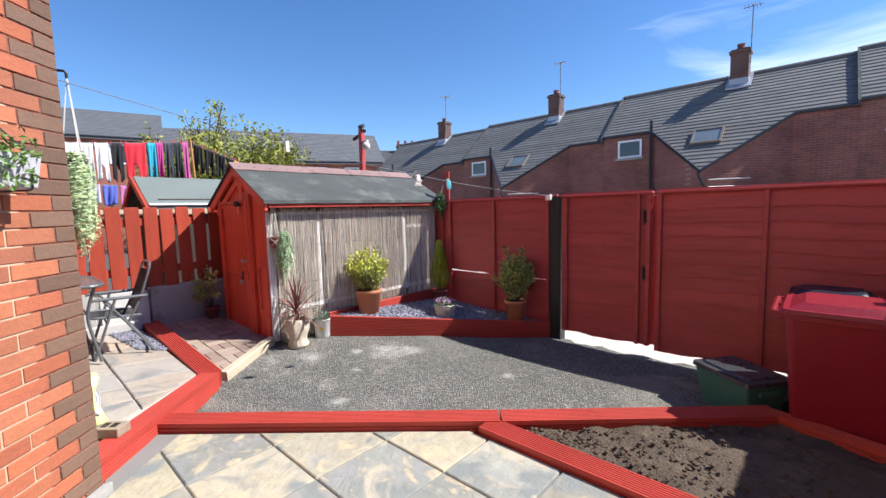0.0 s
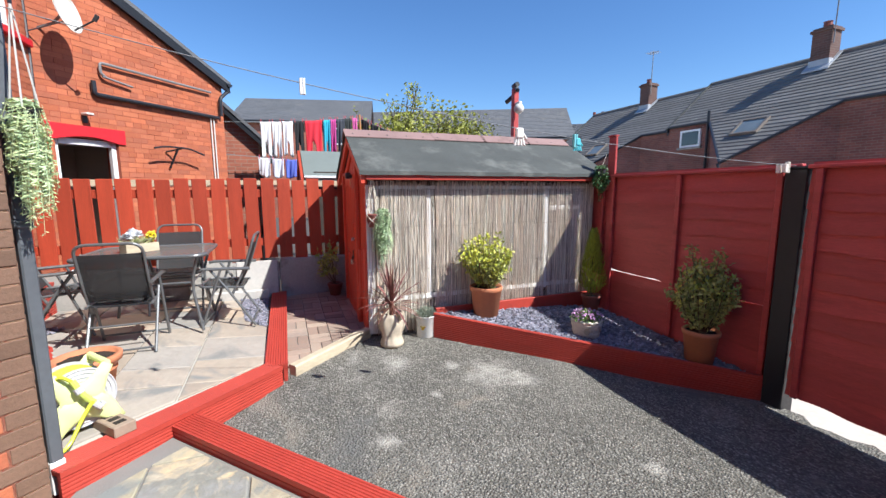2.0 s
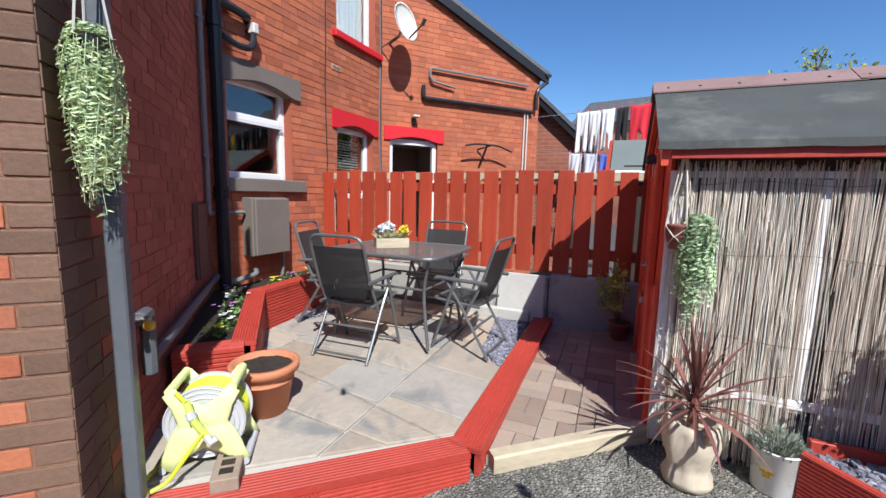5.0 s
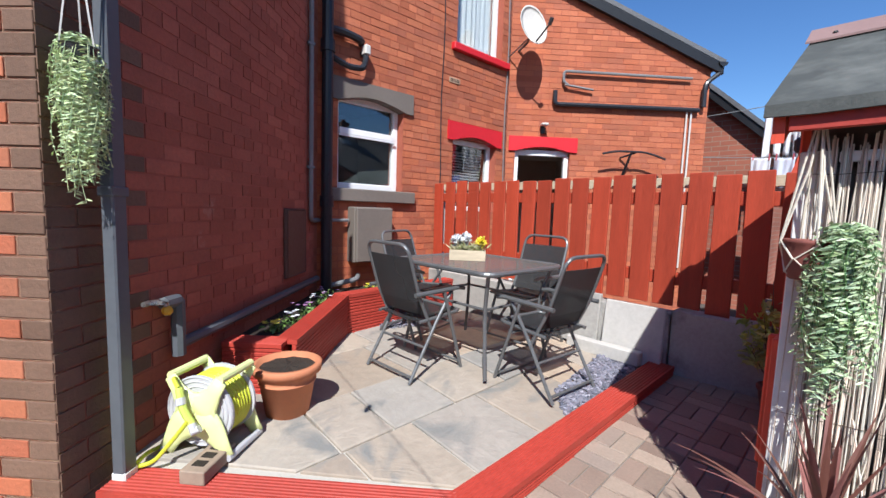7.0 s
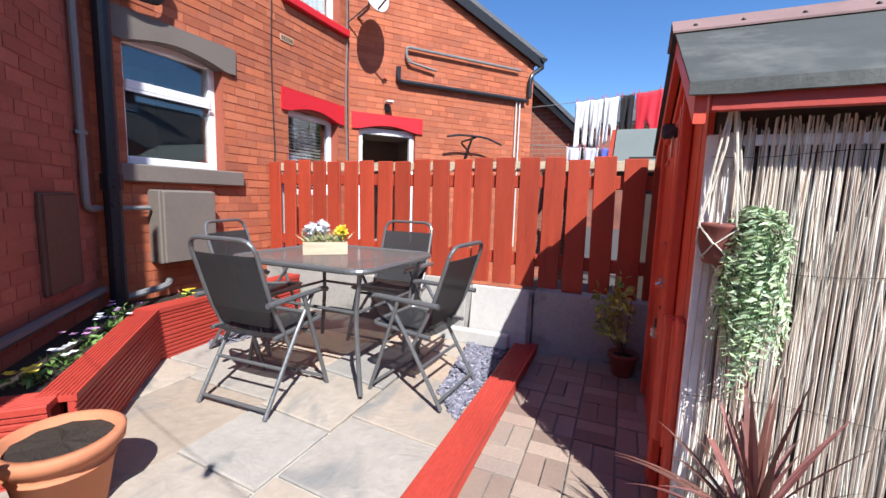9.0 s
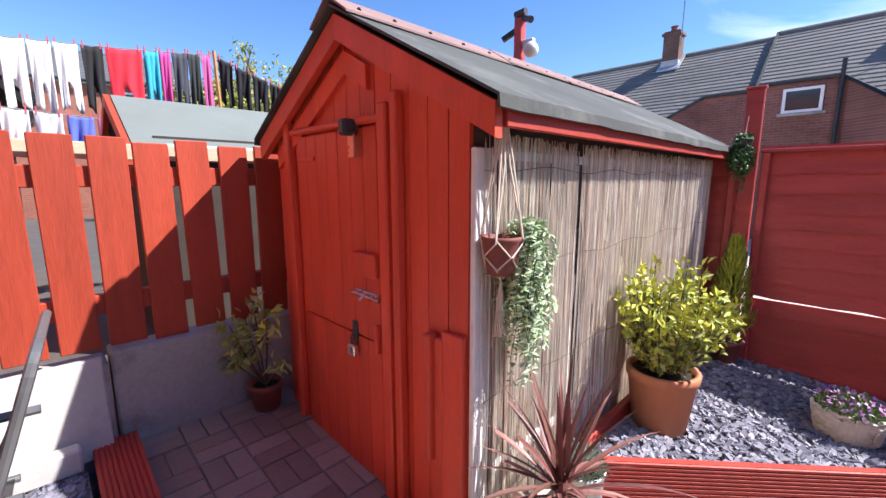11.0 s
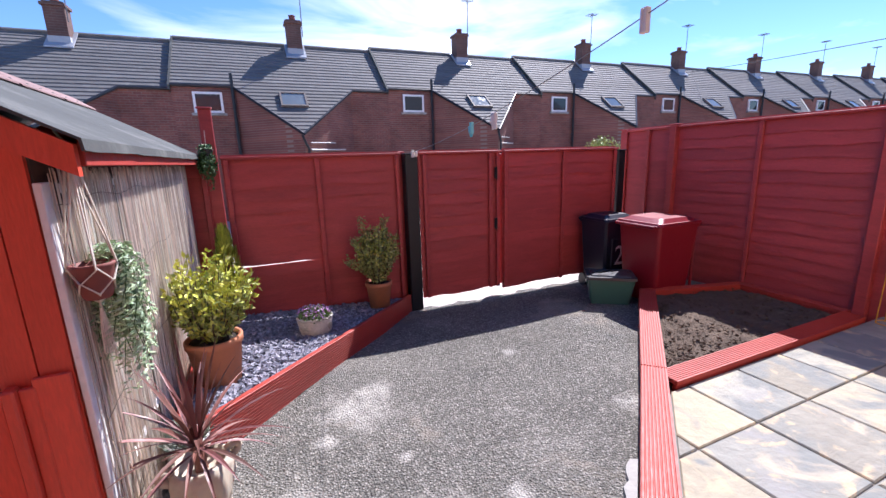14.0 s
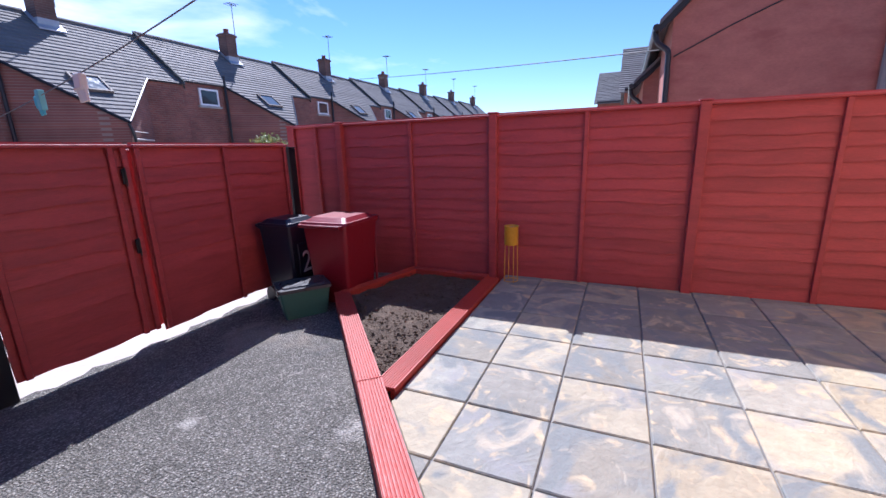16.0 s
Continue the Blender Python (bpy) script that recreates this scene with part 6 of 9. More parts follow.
# ---- far houses, trees and poles behind the shed ----
def far_house(name, label, c, az, length, depth, eave, ridge, wall_mat, roof_mat, wins=(), chim=(), base=-0.2):
    """A plain house: wall block, pitched roof with overhang, windows on its near face and chimneys; c is the middle of the near face."""
    m = pose(c[0], c[1], 0, 0, 0, az)
    h = thing(name, label, "house", m)
    bm = bmesh.new()
    pts = [(0, base), (depth, base), (depth, eave), (depth / 2, ridge - 0.1), (0, eave)]
    va = [bm.verts.new((-length / 2, y, z)) for y, z in pts]
    vb = [bm.verts.new((length / 2, y, z)) for y, z in pts]
    bm.faces.new(va)
    bm.faces.new(vb[::-1])
    for i in range(5):
        bm.faces.new((va[i], vb[i], vb[(i + 1) % 5], va[(i + 1) % 5]))
    bmesh.ops.recalc_face_normals(bm, faces=bm.faces[:])
    part("wall", bm, wall_mat, h)
    bm = bmesh.new()
    s = (ridge - eave) / (depth / 2)
    n = 22
    for sg in (0, 1):
        for i in range(n):
            y0, y1 = -0.25 + (depth / 2 + 0.25) * i / n, -0.25 + (depth / 2 + 0.25) * (i + 1) / n
            z0, z1 = eave + s * y0 + 0.03, eave + s * y1
            if sg:
                y0, y1 = depth - y0, depth - y1
            vq = [bm.verts.new(p) for p in ((-length / 2 - 0.2, y0, z0), (length / 2 + 0.2, y0, z0), (length / 2 + 0.2, y1, z1), (-length / 2 - 0.2, y1, z1))]
            lq = [bm.verts.new(p) for p in ((-length / 2 - 0.2, y0, z0 - 0.06), (length / 2 + 0.2, y0, z0 - 0.06))]
            bm.faces.new(vq)
            bm.faces.new((lq[0], lq[1], vq[1], vq[0]))
    part("roof", bm, roof_mat, h)["kind"] = "stuff"
    bm = bmesh.new()
    tube(bm, [(-length / 2, -0.22, eave - 0.06), (length / 2, -0.22, eave - 0.06)], 0.06, 6)
    part("gutter", bm, PIPE_BLACK, h)
    for x, z, w, hh in wins:
        wn_ = new("window")
        wn_.parent = h
        bm = bmesh.new()
        for q in ((x - w / 2, x - w / 2 + 0.08, z, z + hh), (x + w / 2 - 0.08, x + w / 2, z, z + hh), (x - w / 2 + 0.08, x + w / 2 - 0.08, z, z + 0.08), (x - w / 2 + 0.08, x + w / 2 - 0.08, z + hh - 0.08, z + hh)):
            bx(bm, q[0], q[1], -0.05, 0.05, q[2], q[3])
        part("frame", bm, UPVC, wn_)
        bm = bmesh.new()
        bx(bm, x - w / 2 + 0.08, x + w / 2 - 0.08, -0.02, 0.02, z + 0.08, z + hh - 0.08)
        part("pane", bm, DARK_GLASS, wn_)
    for x, y, z, w in chim:
        c_ = new("chimney")
        c_.parent = h
        bm = bmesh.new()
        bx(bm, x - w, x + w, y - 0.3, y + 0.3, eave, z)
        bx(bm, x - w - 0.06, x + w + 0.06, y - 0.36, y + 0.36, z - 0.25, z - 0.12)
        part("chimney_body", bm, CHIMNEY_BRICK, c_)
        for i in range(3):
            bm = bmesh.new()
            lathe(bm, [(0.12, z), (0.10, z + 0.3), (0.12, z + 0.33)], 10, (x - w + 0.15 + i * (w - 0.15), y, 0))
            part("pot", bm, TERRACOTTA_OLD, c_)
    return h


def polar(az, d):
    return (3.84 + d * math.cos(radians(az)), -4.67 + d * math.sin(radians(az)))


far_house("slate_roofed_house", "long slate-roofed red brick house beyond the yards", polar(157, 30), 63, 18, 7, 5.0, 7.5, FAR_BRICK_RED, ROOF_SLATE, [(-5.4, 3.9, 1.1, 0.9), (4.6, 3.7, 1.0, 0.9), (6.8, 3.7, 1.0, 0.9)])
far_house("slate_roofed_house", "red brick house with a stepped slate roof", polar(174, 26), 76, 7.5, 7, 5.4, 7.3, FAR_BRICK_RED, ROOF_SLATE, [(2.2, 4.1, 1.0, 0.95)])
far_house("grey_house", "grey roughcast house with dormer and brick chimneys", polar(142.5, 34), 52, 7.5, 7, 5.3, 6.8, RENDER_GREY, ROOF_SLATE, [(0.3, 5.1, 0.9, 0.8)], [(-2.3, 2.2, 7.3, 0.55), (3.6, 2.8, 7.2, 0.75)])


def tree(name, label, x, y, h, r, seed, leafm, dens=900):
    rng = random.Random(seed)
    t = thing(name, label, "tree", pose(x, y, -0.2))
    bm = bmesh.new()
    tube(bm, [(0, 0, 0), (0.1, 0.05, h * 0.3), (0.05, 0.1, h * 0.55)], 0.2, 8, 0.11)
    ends = []
    for i in range(12):
        a = i * 2.4
        s = Vector((0.07, 0.07, h * rng.uniform(0.35, 0.55)))
        e = s + Vector((math.cos(a) * r * rng.uniform(0.4, 0.85), math.sin(a) * r * rng.uniform(0.4, 0.85), h * rng.uniform(0.15, 0.42)))
        mid = s.lerp(e, 0.5) + Vector((0, 0, 0.2))
        tube(bm, [s, mid, e], 0.07, 5, 0.02)
        ends += [e, mid, s.lerp(e, 0.8)]
        for q in range(3):
            e2 = e + rnd_dir(rng, 0.3) * r * 0.35
            tube(bm, [mid.lerp(e, 0.6), e2], 0.025, 4, 0.008)
            ends.append(e2)
    part("trunk", bm, BARK, t)
    bm = bmesh.new()
    for i in range(dens):
        c = rng.choice(ends) + rnd_dir(rng) * rng.uniform(0.05, 0.34) * r
        leaf(bm, c, rnd_dir(rng, -0.2), rnd_dir(rng, 0.6), rng.uniform(0.12, 0.24), rng.uniform(0.08, 0.15), 0.2)
    part("crown", bm, leafm, t)


tx, ty = polar(161, 24)
tree("tree", "tall sparse spring tree with thin twiggy crown", tx, ty, 7.8, 1.4, 3, TREE_LEAF, 700)
for az, d, hh, rr, sd in ((157.5, 22, 5.6, 2.1, 5), (162.5, 22, 5.3, 1.8, 6), (154.5, 23, 5.5, 1.9, 7)):
    tx, ty = polar(az, d)
    tree("tree", "yellow-green spring tree behind the washing", tx, ty, hh, rr, sd, TREE_LEAF, 2600)

# lamp post with cameras behind the shed
pole = thing("camera_pole", "red painted pole with lamp and security cameras", "pole", pose(-1.89, -0.06, -0.14))
bm = bmesh.new()
bx(bm, -0.04, 0.04, -0.04, 0.04, 0, 3.02, bevel=0.006)
part("shaft", bm, RED_PAINT, pole)
bm = bmesh.new()
tube(bm, [(-0.16, -0.05, 2.86), (-0.04, 0, 2.93)], 0.03, 8)
tube(bm, [(0.04, 0, 3.02), (0.16, -0.06, 2.96)], 0.03, 8)
tube(bm, [(-0.05, 0, 3.06), (0.06, 0, 3.07)], 0.035, 8)
part("camera", bm, DARK_PLASTIC, pole)
bm = bmesh.new()
bmesh.ops.create_uvsphere(bm, u_segments=14, v_segments=10, radius=0.07, matrix=Matrix.Translation((0.14, -0.02, 2.72)))
bx(bm, 0.04, 0.16, -0.03, 0.02, 2.77, 2.82, bevel=0.006)
part("lamp_globe", bm, PALE_PIPE, pole, "white globe lamp", smooth=True)

# neighbour's shed roof and washing
ns = thing("neighbour_shed", "grey felt roof of a red shed beyond the picket fence", "shed", pose(0, 0, 0))
bm = bmesh.new()
bx(bm, -4.7, -3.35, -2.75, -1.0, -0.14, 1.75)
# Near-black wall colour puts shade into the view between the pickets.
part("wall", bm, material("gap_shade_boards", (0.045, 0.034, 0.028), 0.85, vary=0.3, grain=20, bump=0.4, stretch=(1, 1, 4)), ns)
bm = bmesh.new()
sweep(bm, [(-3.20, 1.60), (-3.20, 1.64), (-4.0, 2.12), (-4.8, 1.64), (-4.8, 1.60), (-4.0, 2.07)], (0, -2.90, 0), (0, -0.9, 0), Vector((1, 0, 0)))
part("roof", bm, material("pale_grey_green_felt", (0.155, 0.18, 0.17), 0.85, vary=0.15, grain=60, bump=0.3), ns)
bm = bmesh.new()
for sgn in (1, -1):
    a, b = Vector((-4.0, -2.93, 2.10)), Vector((-4.0 + sgn * 0.84, -2.93, 1.60))
    sweep(bm, [(-0.02, -0.08), (0.02, -0.08), (0.02, 0.02), (-0.02, 0.02)], a, b, Vector((0, -1, 0)))
part("barge_board", bm, RED_PICKET, ns)
bm = bmesh.new()
tube(bm, [(-3.19, -2.9, 1.66), (-3.19, -0.9, 1.66)], 0.022, 6)
part("edge_trim", bm, UPVC, ns)

LINE_A, LINE_P, LINE_B = Vector((-5.45, -4.6, 2.72)), Vector((-5.35, -1.65, 2.95)), Vector((-4.75, -0.55, 2.42))


def line_at(t):
    if t < 1:
        return LINE_A.lerp(LINE_P, t) + Vector((0, 0, -0.16 * t * (1 - t)))
    return LINE_P.lerp(LINE_B, t - 1) + Vector((0, 0, -0.10 * (t - 1) * (2 - t)))


wl_ = thing("washing_line", "cord washing line with a timber prop over the next yard", "washing line")
bm = bmesh.new()
tube(bm, [line_at(i / 12) for i in range(25)], 0.006, 5)
part("cord", bm, LINE_WHITE, wl_)
bm = bmesh.new()
tube(bm, [(-5.30, -1.55, -0.14), (-5.35, -1.65, 3.0)], 0.022, 6)
part("prop", bm, material("orange_prop_wood", (0.45, 0.22, 0.08), 0.7, vary=0.2), wl_)
CLOTHES = {}


def cloth_mat(col):
    if col not in CLOTHES:
        CLOTHES[col] = material("cloth_%d" % len(CLOTHES), col, 0.9, vary=0.12, grain=14, bump=0.3, stretch=(3, 3, 0.5))
    return CLOTHES[col]


def garment(t0, t1, drop, col, label, legs=True, seed=0, name="trousers", second=None):
    """A garment hung from the line, folded softly, split into two legs where it has them."""
    rng = random.Random(seed)
    g = thing(name, label, "laundry")
    bm = bmesh.new()
    n, k = 12, 12
    drop *= 1.32
    rows = []
    for j in range(k + 1):
        v = j / k
        row = []
        for i in range(n + 1):
            u = i / n
            p = line_at(t0 + (t1 - t0) * u)
            d = (line_at(t1) - line_at(t0)).normalized()
            c = 0.5
            squeeze = 1 - 0.22 * v * (1 if legs else 0.3)
            uu = c + (u - c) * squeeze
            if legs and v > 0.4:
                uu += (0.10 * (v - 0.4)) * (1 if u > 0.5 else -1) * (1 if abs(u - 0.5) > 0.02 else 0)
            p = line_at(t0 + (t1 - t0) * uu)
            z = p.z - drop * v * (1 + 0.05 * math.sin(u * 5 + seed)) - 0.012 * math.sin(u * math.pi)
            side = Vector((-d.y, d.x, 0))
            off = 0.035 * v * math.sin(u * 9 + seed * 2.1) + 0.02 * math.sin(u * 17 + v * 3 + seed) * (0.3 + v)
            row.append(bm.verts.new(Vector((p.x, p.y, z)) + side * off))
        rows.append(row)
    for j in range(k):
        for i in range(n):
            if legs and j > 0.42 * k and i in (n // 2 - 1, n // 2):
                if i == n // 2 - 1 and j > 0.5 * k:
                    continue
                if i == n // 2 and j > 0.62 * k:
                    continue
            bm.faces.new((rows[j][i], rows[j][i + 1], rows[j + 1][i + 1], rows[j + 1][i]))
    ob = part("fabric", bm, cloth_mat(col), g, smooth=True)
    so = ob.modifiers.new("thick", "SOLIDIFY")
    so.thickness = 0.006
    for t in (t0 + 0.1 * (t1 - t0), t1 - 0.1 * (t1 - t0)):
        p = line_at(t)
        bm = bmesh.new()
        bx(bm, p.x - 0.008, p.x + 0.008, p.y - 0.006, p.y + 0.006, p.z - 0.03, p.z + 0.045)
        part("peg", bm, cloth_mat((0.5, 0.1, 0.12)), g)


garment(0.36, 0.425, 0.50, (0.72, 0.72, 0.74), "white trousers pegged on the line", True, 2)
garment(0.495, 0.56, 0.50, (0.74, 0.74, 0.76), "white cotton trousers pegged on the line", True, 3)
garment(0.43, 0.49, 0.52, (0.70, 0.70, 0.71), "white leggings pegged on the line", True, 4)
garment(0.568, 0.63, 0.50, (0.018, 0.018, 0.02), "black joggers pegged on the line", True, 5)
garment(0.635, 0.748, 0.50, (0.62, 0.03, 0.05), "red trousers pegged on the line", True, 6)
garment(0.752, 0.80, 0.54, (0.04, 0.36, 0.50), "turquoise leggings pegged on the line", True, 7)
garment(0.803, 0.838, 0.50, (0.45, 0.06, 0.24), "pink patterned towel on the line", False, 8, "towel")
garment(0.845, 0.90, 0.56, (0.05, 0.055, 0.07), "dark grey leggings on the line", True, 9)
garment(0.90, 0.945, 0.60, (0.03, 0.035, 0.035), "charcoal leggings on the line", True, 10)
garment(0.95, 0.985, 0.62, (0.48, 0.10, 0.28), "magenta striped towel on the line", False, 11, "towel")
garment(1.03, 1.16, 0.40, (0.016, 0.016, 0.018), "black trousers at the end of the line", True, 12)
garment(1.18, 1.32, 0.38, (0.018, 0.018, 0.02), "black shorts at the end of the line", True, 13, "shorts")
garment(1.34, 1.48, 0.34, (0.015, 0.015, 0.018), "black leggings at the end of the line", True, 14)
garment(1.50, 1.60, 0.30, (0.017, 0.017, 0.02), "black top at the end of the line", False, 15, "shirt")
garment(1.62, 1.68, 0.36, (0.75, 0.50, 0.03), "yellow towel at the end of the line", False, 16, "towel")
LINE_A, LINE_P = LINE_A + Vector((0.25, 0.0, -0.55)), LINE_P + Vector((0.25, 0, -0.92))
bm = bmesh.new()
tube(bm, [line_at(i / 12) for i in range(13)], 0.006, 5)
part("cord", bm, LINE_WHITE, wl_)
for i, (c, lb) in enumerate((((0.62, 0.62, 0.66), "pale underwear on the lower line"), ((0.55, 0.57, 0.66), "white and blue socks on the lower line"), ((0.10, 0.14, 0.50), "blue underwear on the lower line"), ((0.5, 0.18, 0.38), "pink patterned underwear on the lower line"), ((0.12, 0.12, 0.45), "dark blue underwear on the lower line"), ((0.42, 0.14, 0.34), "magenta underwear on the lower line"))):
    garment(0.34 + i * 0.08, 0.41 + i * 0.08, 0.26, c, lb, False, 30 + i, "underwear")

# neighbour's house beyond the boundary fence
def gable_house(label, x0, y0, depth, length, eave, slope, mat):
    """A house whose blank gable end faces the yard, with black verge, gutter, hopper and downpipes."""
    h = thing("neighbour_house", label, "house", pose(x0, y0, 0))
    rz = eave + slope * depth / 2
    pts = [(0, -0.2), (-depth, -0.2), (-depth, eave), (-depth / 2, rz), (0, eave)]
    bm = bmesh.new()
    va, vb = [bm.verts.new((0, y, z)) for y, z in pts], [bm.verts.new((length, y, z)) for y, z in pts]
    bm.faces.new(va)
    bm.faces.new(vb[::-1])
    for i in range(5):
        bm.faces.new((va[i], vb[i], vb[(i + 1) % 5], va[(i + 1) % 5]))
    bmesh.ops.recalc_face_normals(bm, faces=bm.faces[:])
    part("wall", bm, mat, h)
    for sg in (0, 1):
        e = Vector((0, 0.22 if sg == 0 else -depth - 0.22, eave - 0.22 * slope))
        r = Vector((0, -depth / 2, rz))
        bm = bmesh.new()
        sweep(bm, [(-0.16, 0.02), (length, 0.02), (length, 0.10), (-0.16, 0.10)], e, r, Vector((1, 0, 0)))
        part("roof", bm, ROOF_SLATE, h)
        bm = bmesh.new()
        sweep(bm, [(-0.14, -0.12), (-0.02, -0.12), (-0.02, 0.015), (-0.14, 0.015)], e, r, Vector((1, 0, 0)))
        part("verge_board", bm, BLACK_PAINT, h)
    bm = bmesh.new()
    ze = eave - 0.22 * slope
    tube(bm, [(-0.16, 0.27, ze - 0.02), (length, 0.27, ze - 0.02)], 0.06, 8)
    part("gutter", bm, PIPE_BLACK, h)
    bm = bmesh.new()
    tube(bm, bend([(-0.05, 0.28, ze - 0.06), (-0.05, 0.24, ze - 0.26), (-0.06, 0.04, ze - 0.40), (-0.06, 0.0, -0.1)], 3, 0.08), 0.048, 8)
    part("downpipe", bm, PIPE_BLACK, h)
    return h


nb = gable_house("weathered red gable end with black gutter and downpipe", 9.65, -4.37, 7.0, 6.0, 3.74, 1.05, WEATHERED)
bm = bmesh.new()
tube(bm, [(-0.06, -2.95, 6.2), (-0.06, -2.95, -0.1)], 0.06, 8)
part("soil_pipe", bm, PIPE_GREY, nb)
bm = bmesh.new()
tube(bm, [(-0.012, -0.05, 3.0), (-0.012, -0.9, 3.42), (-0.012, -1.9, 3.85), (-0.012, -3.4, 4.4)], 0.012, 5)
part("wall_cable", bm, CABLE, nb)
gable_house("lower brick extension with a black verge", 12.4, -4.05, 3.2, 4.0, 3.10, 0.95, WEATHERED)
far_house("neighbour_house", "smaller red brick house further along the lane", (19.0, -6.6), -90, 6.0, 6, 3.6, 5.6, FAR_BRICK_RED, ROOF_TILE)
far_house("neighbour_house", "tiled house at the far end of the yards", (30.0, -6.5), -90, 9, 7, 4.2, 6.4, FAR_BRICK_RED, ROOF_TILE)

nw = gable_house("low brick rear wing of the next house", -6.1, -3.62, 3.6, 3.0, 2.55, 0.95, FAR_BRICK_RED)
nw.matrix_world = pose(-6.1, -3.62, 0) @ Matrix.Diagonal((-1, 1, 1, 1))


# ---- house fittings ----
def wpt(o, d, nrm, s, z, off):
    return wall_points(o, d, s, z, off, nrm)


dp = thing("drainpipe", "black cast drainpipe in the corner of the house", "pipe")
bm = bmesh.new()
tube(bm, [(-0.42, -5.79, 0.38), (-0.42, -5.79, 5.5)], 0.05, 12)
part("shaft", bm, PIPE_BLACK, dp)
for z in (1.28, 2.62, 4.0):
    bm = bmesh.new()
    tube(bm, [(-0.42, -5.79, z), (-0.42, -5.79, z + 0.10)], 0.062, 12)
    part("collar", bm, PIPE_BLACK, dp)
bm = bmesh.new()
tube(bm, bend([(-0.42, -5.79, 2.82), (-0.59, -5.81, 2.84), (-0.77, -5.81, 2.82), (-0.81, -5.90, 2.82)], 4, 0.06), 0.036, 8)
tube(bm, bend([(-0.42, -5.79, 2.60), (-0.64, -5.80, 2.55), (-0.79, -5.80, 2.57), (-0.82, -5.80, 2.70), (-0.82, -5.90, 2.74)], 4, 0.05), 0.028, 8)
part("branch", bm, PIPE_BLACK, dp)
bm = bmesh.new()
bx(bm, -0.85, -0.79, -5.85, -5.77, 2.70, 2.79, bevel=0.01)
part("coupling", bm, PALE_PIPE, dp, "pale plastic coupling")
gp_ = thing("conduit", "thin grey conduit down the shaded wall", "pipe")
bm = bmesh.new()
s0 = LEN_S - 0.22
tube(bm, bend([wpt(P0, SD, NS, s0, 5.5, 0.03), wpt(P0, SD, NS, s0, 1.16, 0.03), wpt(P0, SD, NS, LEN_S - 0.03, 1.16, 0.03)], 4, 0.06), 0.020, 8)
part("run", bm, PIPE_GREY, gp_)
for z in (1.6, 2.6):
    bm = bmesh.new()
    q = wpt(P0, SD, NS, s0, z, 0.02)
    bx(bm, q.x - 0.03, q.x + 0.03, q.y - 0.03, q.y + 0.03, z, z + 0.02)
    part("clip", bm, PIPE_GREY, gp_)
wp = thing("waste_pipe", "grey plastic waste pipe along the foot of the wall", "pipe")
bm = bmesh.new()
tube(bm, bend([wpt(P0, SD, NS, 0.44, 0.84, 0.05), wpt(P0, SD, NS, 0.53, 0.84, 0.05), wpt(P0, SD, NS, 0.53, 0.58, 0.05)], 3, 0.015), 0.030, 8)
tube(bm, [wpt(P0, SD, NS, 0.53, 0.63, 0.05), wpt(P0, SD, NS, LEN_S - 0.12, 0.645, 0.05)], 0.026, 8)
part("run", bm, PIPE_SLATE, wp)
tap = thing("garden_tap", "brass garden tap with a yellow lever on the wall", "tap")
bm = bmesh.new()
q0, q1 = wpt(P0, SD, NS, 0.41, 0.85, 0.0), wpt(P0, SD, NS, 0.41, 0.85, 0.09)
tube(bm, [q0, q1, q1 + Vector((0, 0, -0.05))], 0.012, 8)
tube(bm, [wpt(P0, SD, NS, 0.34, 0.86, 0.04), wpt(P0, SD, NS, 0.46, 0.85, 0.04)], 0.012, 6)
part("spout", bm, CHROME, tap)
bm = bmesh.new()
bmesh.ops.create_uvsphere(bm, u_segments=10, v_segments=8, radius=0.022, matrix=Matrix.Translation(q1 + Vector((0, 0, -0.03))))
part("lever", bm, YELLOW, tap)


def wall_box(name, label, m, w, h, d, mat):
    ob = thing(name, label, "meter box", m)
    bm = bmesh.new()
    bx(bm, 0, w, 0, d * 0.8, 0, h, bevel=0.008)
    part("body", bm, mat, ob)
    bm = bmesh.new()
    bx(bm, 0.008, w - 0.008, d * 0.8 + 0.002, d, 0.008, h - 0.008, bevel=0.008)
    part("lid", bm, mat, ob)
    return ob


wall_box("meter_box", "grey-brown painted gas meter box under the window", on_wall(WC, AD, NA, 0.31, 0.76, 0.0), 0.42, 0.53, 0.17, GREY_PAINT)
wall_box("meter_box", "flat brown cover plate on the shaded wall", on_wall(P0, SD, NS, 1.73, 0.73, 0.0), 0.36, 0.53, 0.035, material("brown_cover", (0.12, 0.06, 0.045), 0.6, vary=0.15))
mp_ = thing("gas_pipe", "grey gas pipe under the meter box", "pipe")
bm = bmesh.new()
tube(bm, bend([(-1.10, -5.82, 0.76), (-1.10, -5.82, 0.55), (-1.10, -5.86, 0.45)], 3, 0.04), 0.016, 8)
tube(bm, [(-0.40, -5.82, 1.16), (-0.66, -5.82, 1.16)], 0.016, 8)
tube(bm, bend([(-0.45, -5.79, 0.56), (-0.72, -5.76, 0.60), (-0.80, -5.86, 0.62)], 3, 0.04), 0.024, 8)
part("run", bm, PIPE_GREY, mp_)
sdp = post("square_downpipe", "grey painted square downpipe with a white painted foot", 1.205, -4.265, 0.10, 3.6, 0.062, PIPE_SLATE, 0.05, cap=False)
sdp.matrix_world = Matrix.Translation((1.205, -4.265, 0.10)) @ Matrix.Rotation(math.atan2(SD.y, SD.x), 4, "Z")
sdp["category"] = "pipe"
bm = bmesh.new()
bx(bm, -0.034, 0.034, -0.028, 0.028, 0.0, 0.16, bevel=0.006)
part("foot", bm, WHITE_TRIM, sdp, "white painted foot")
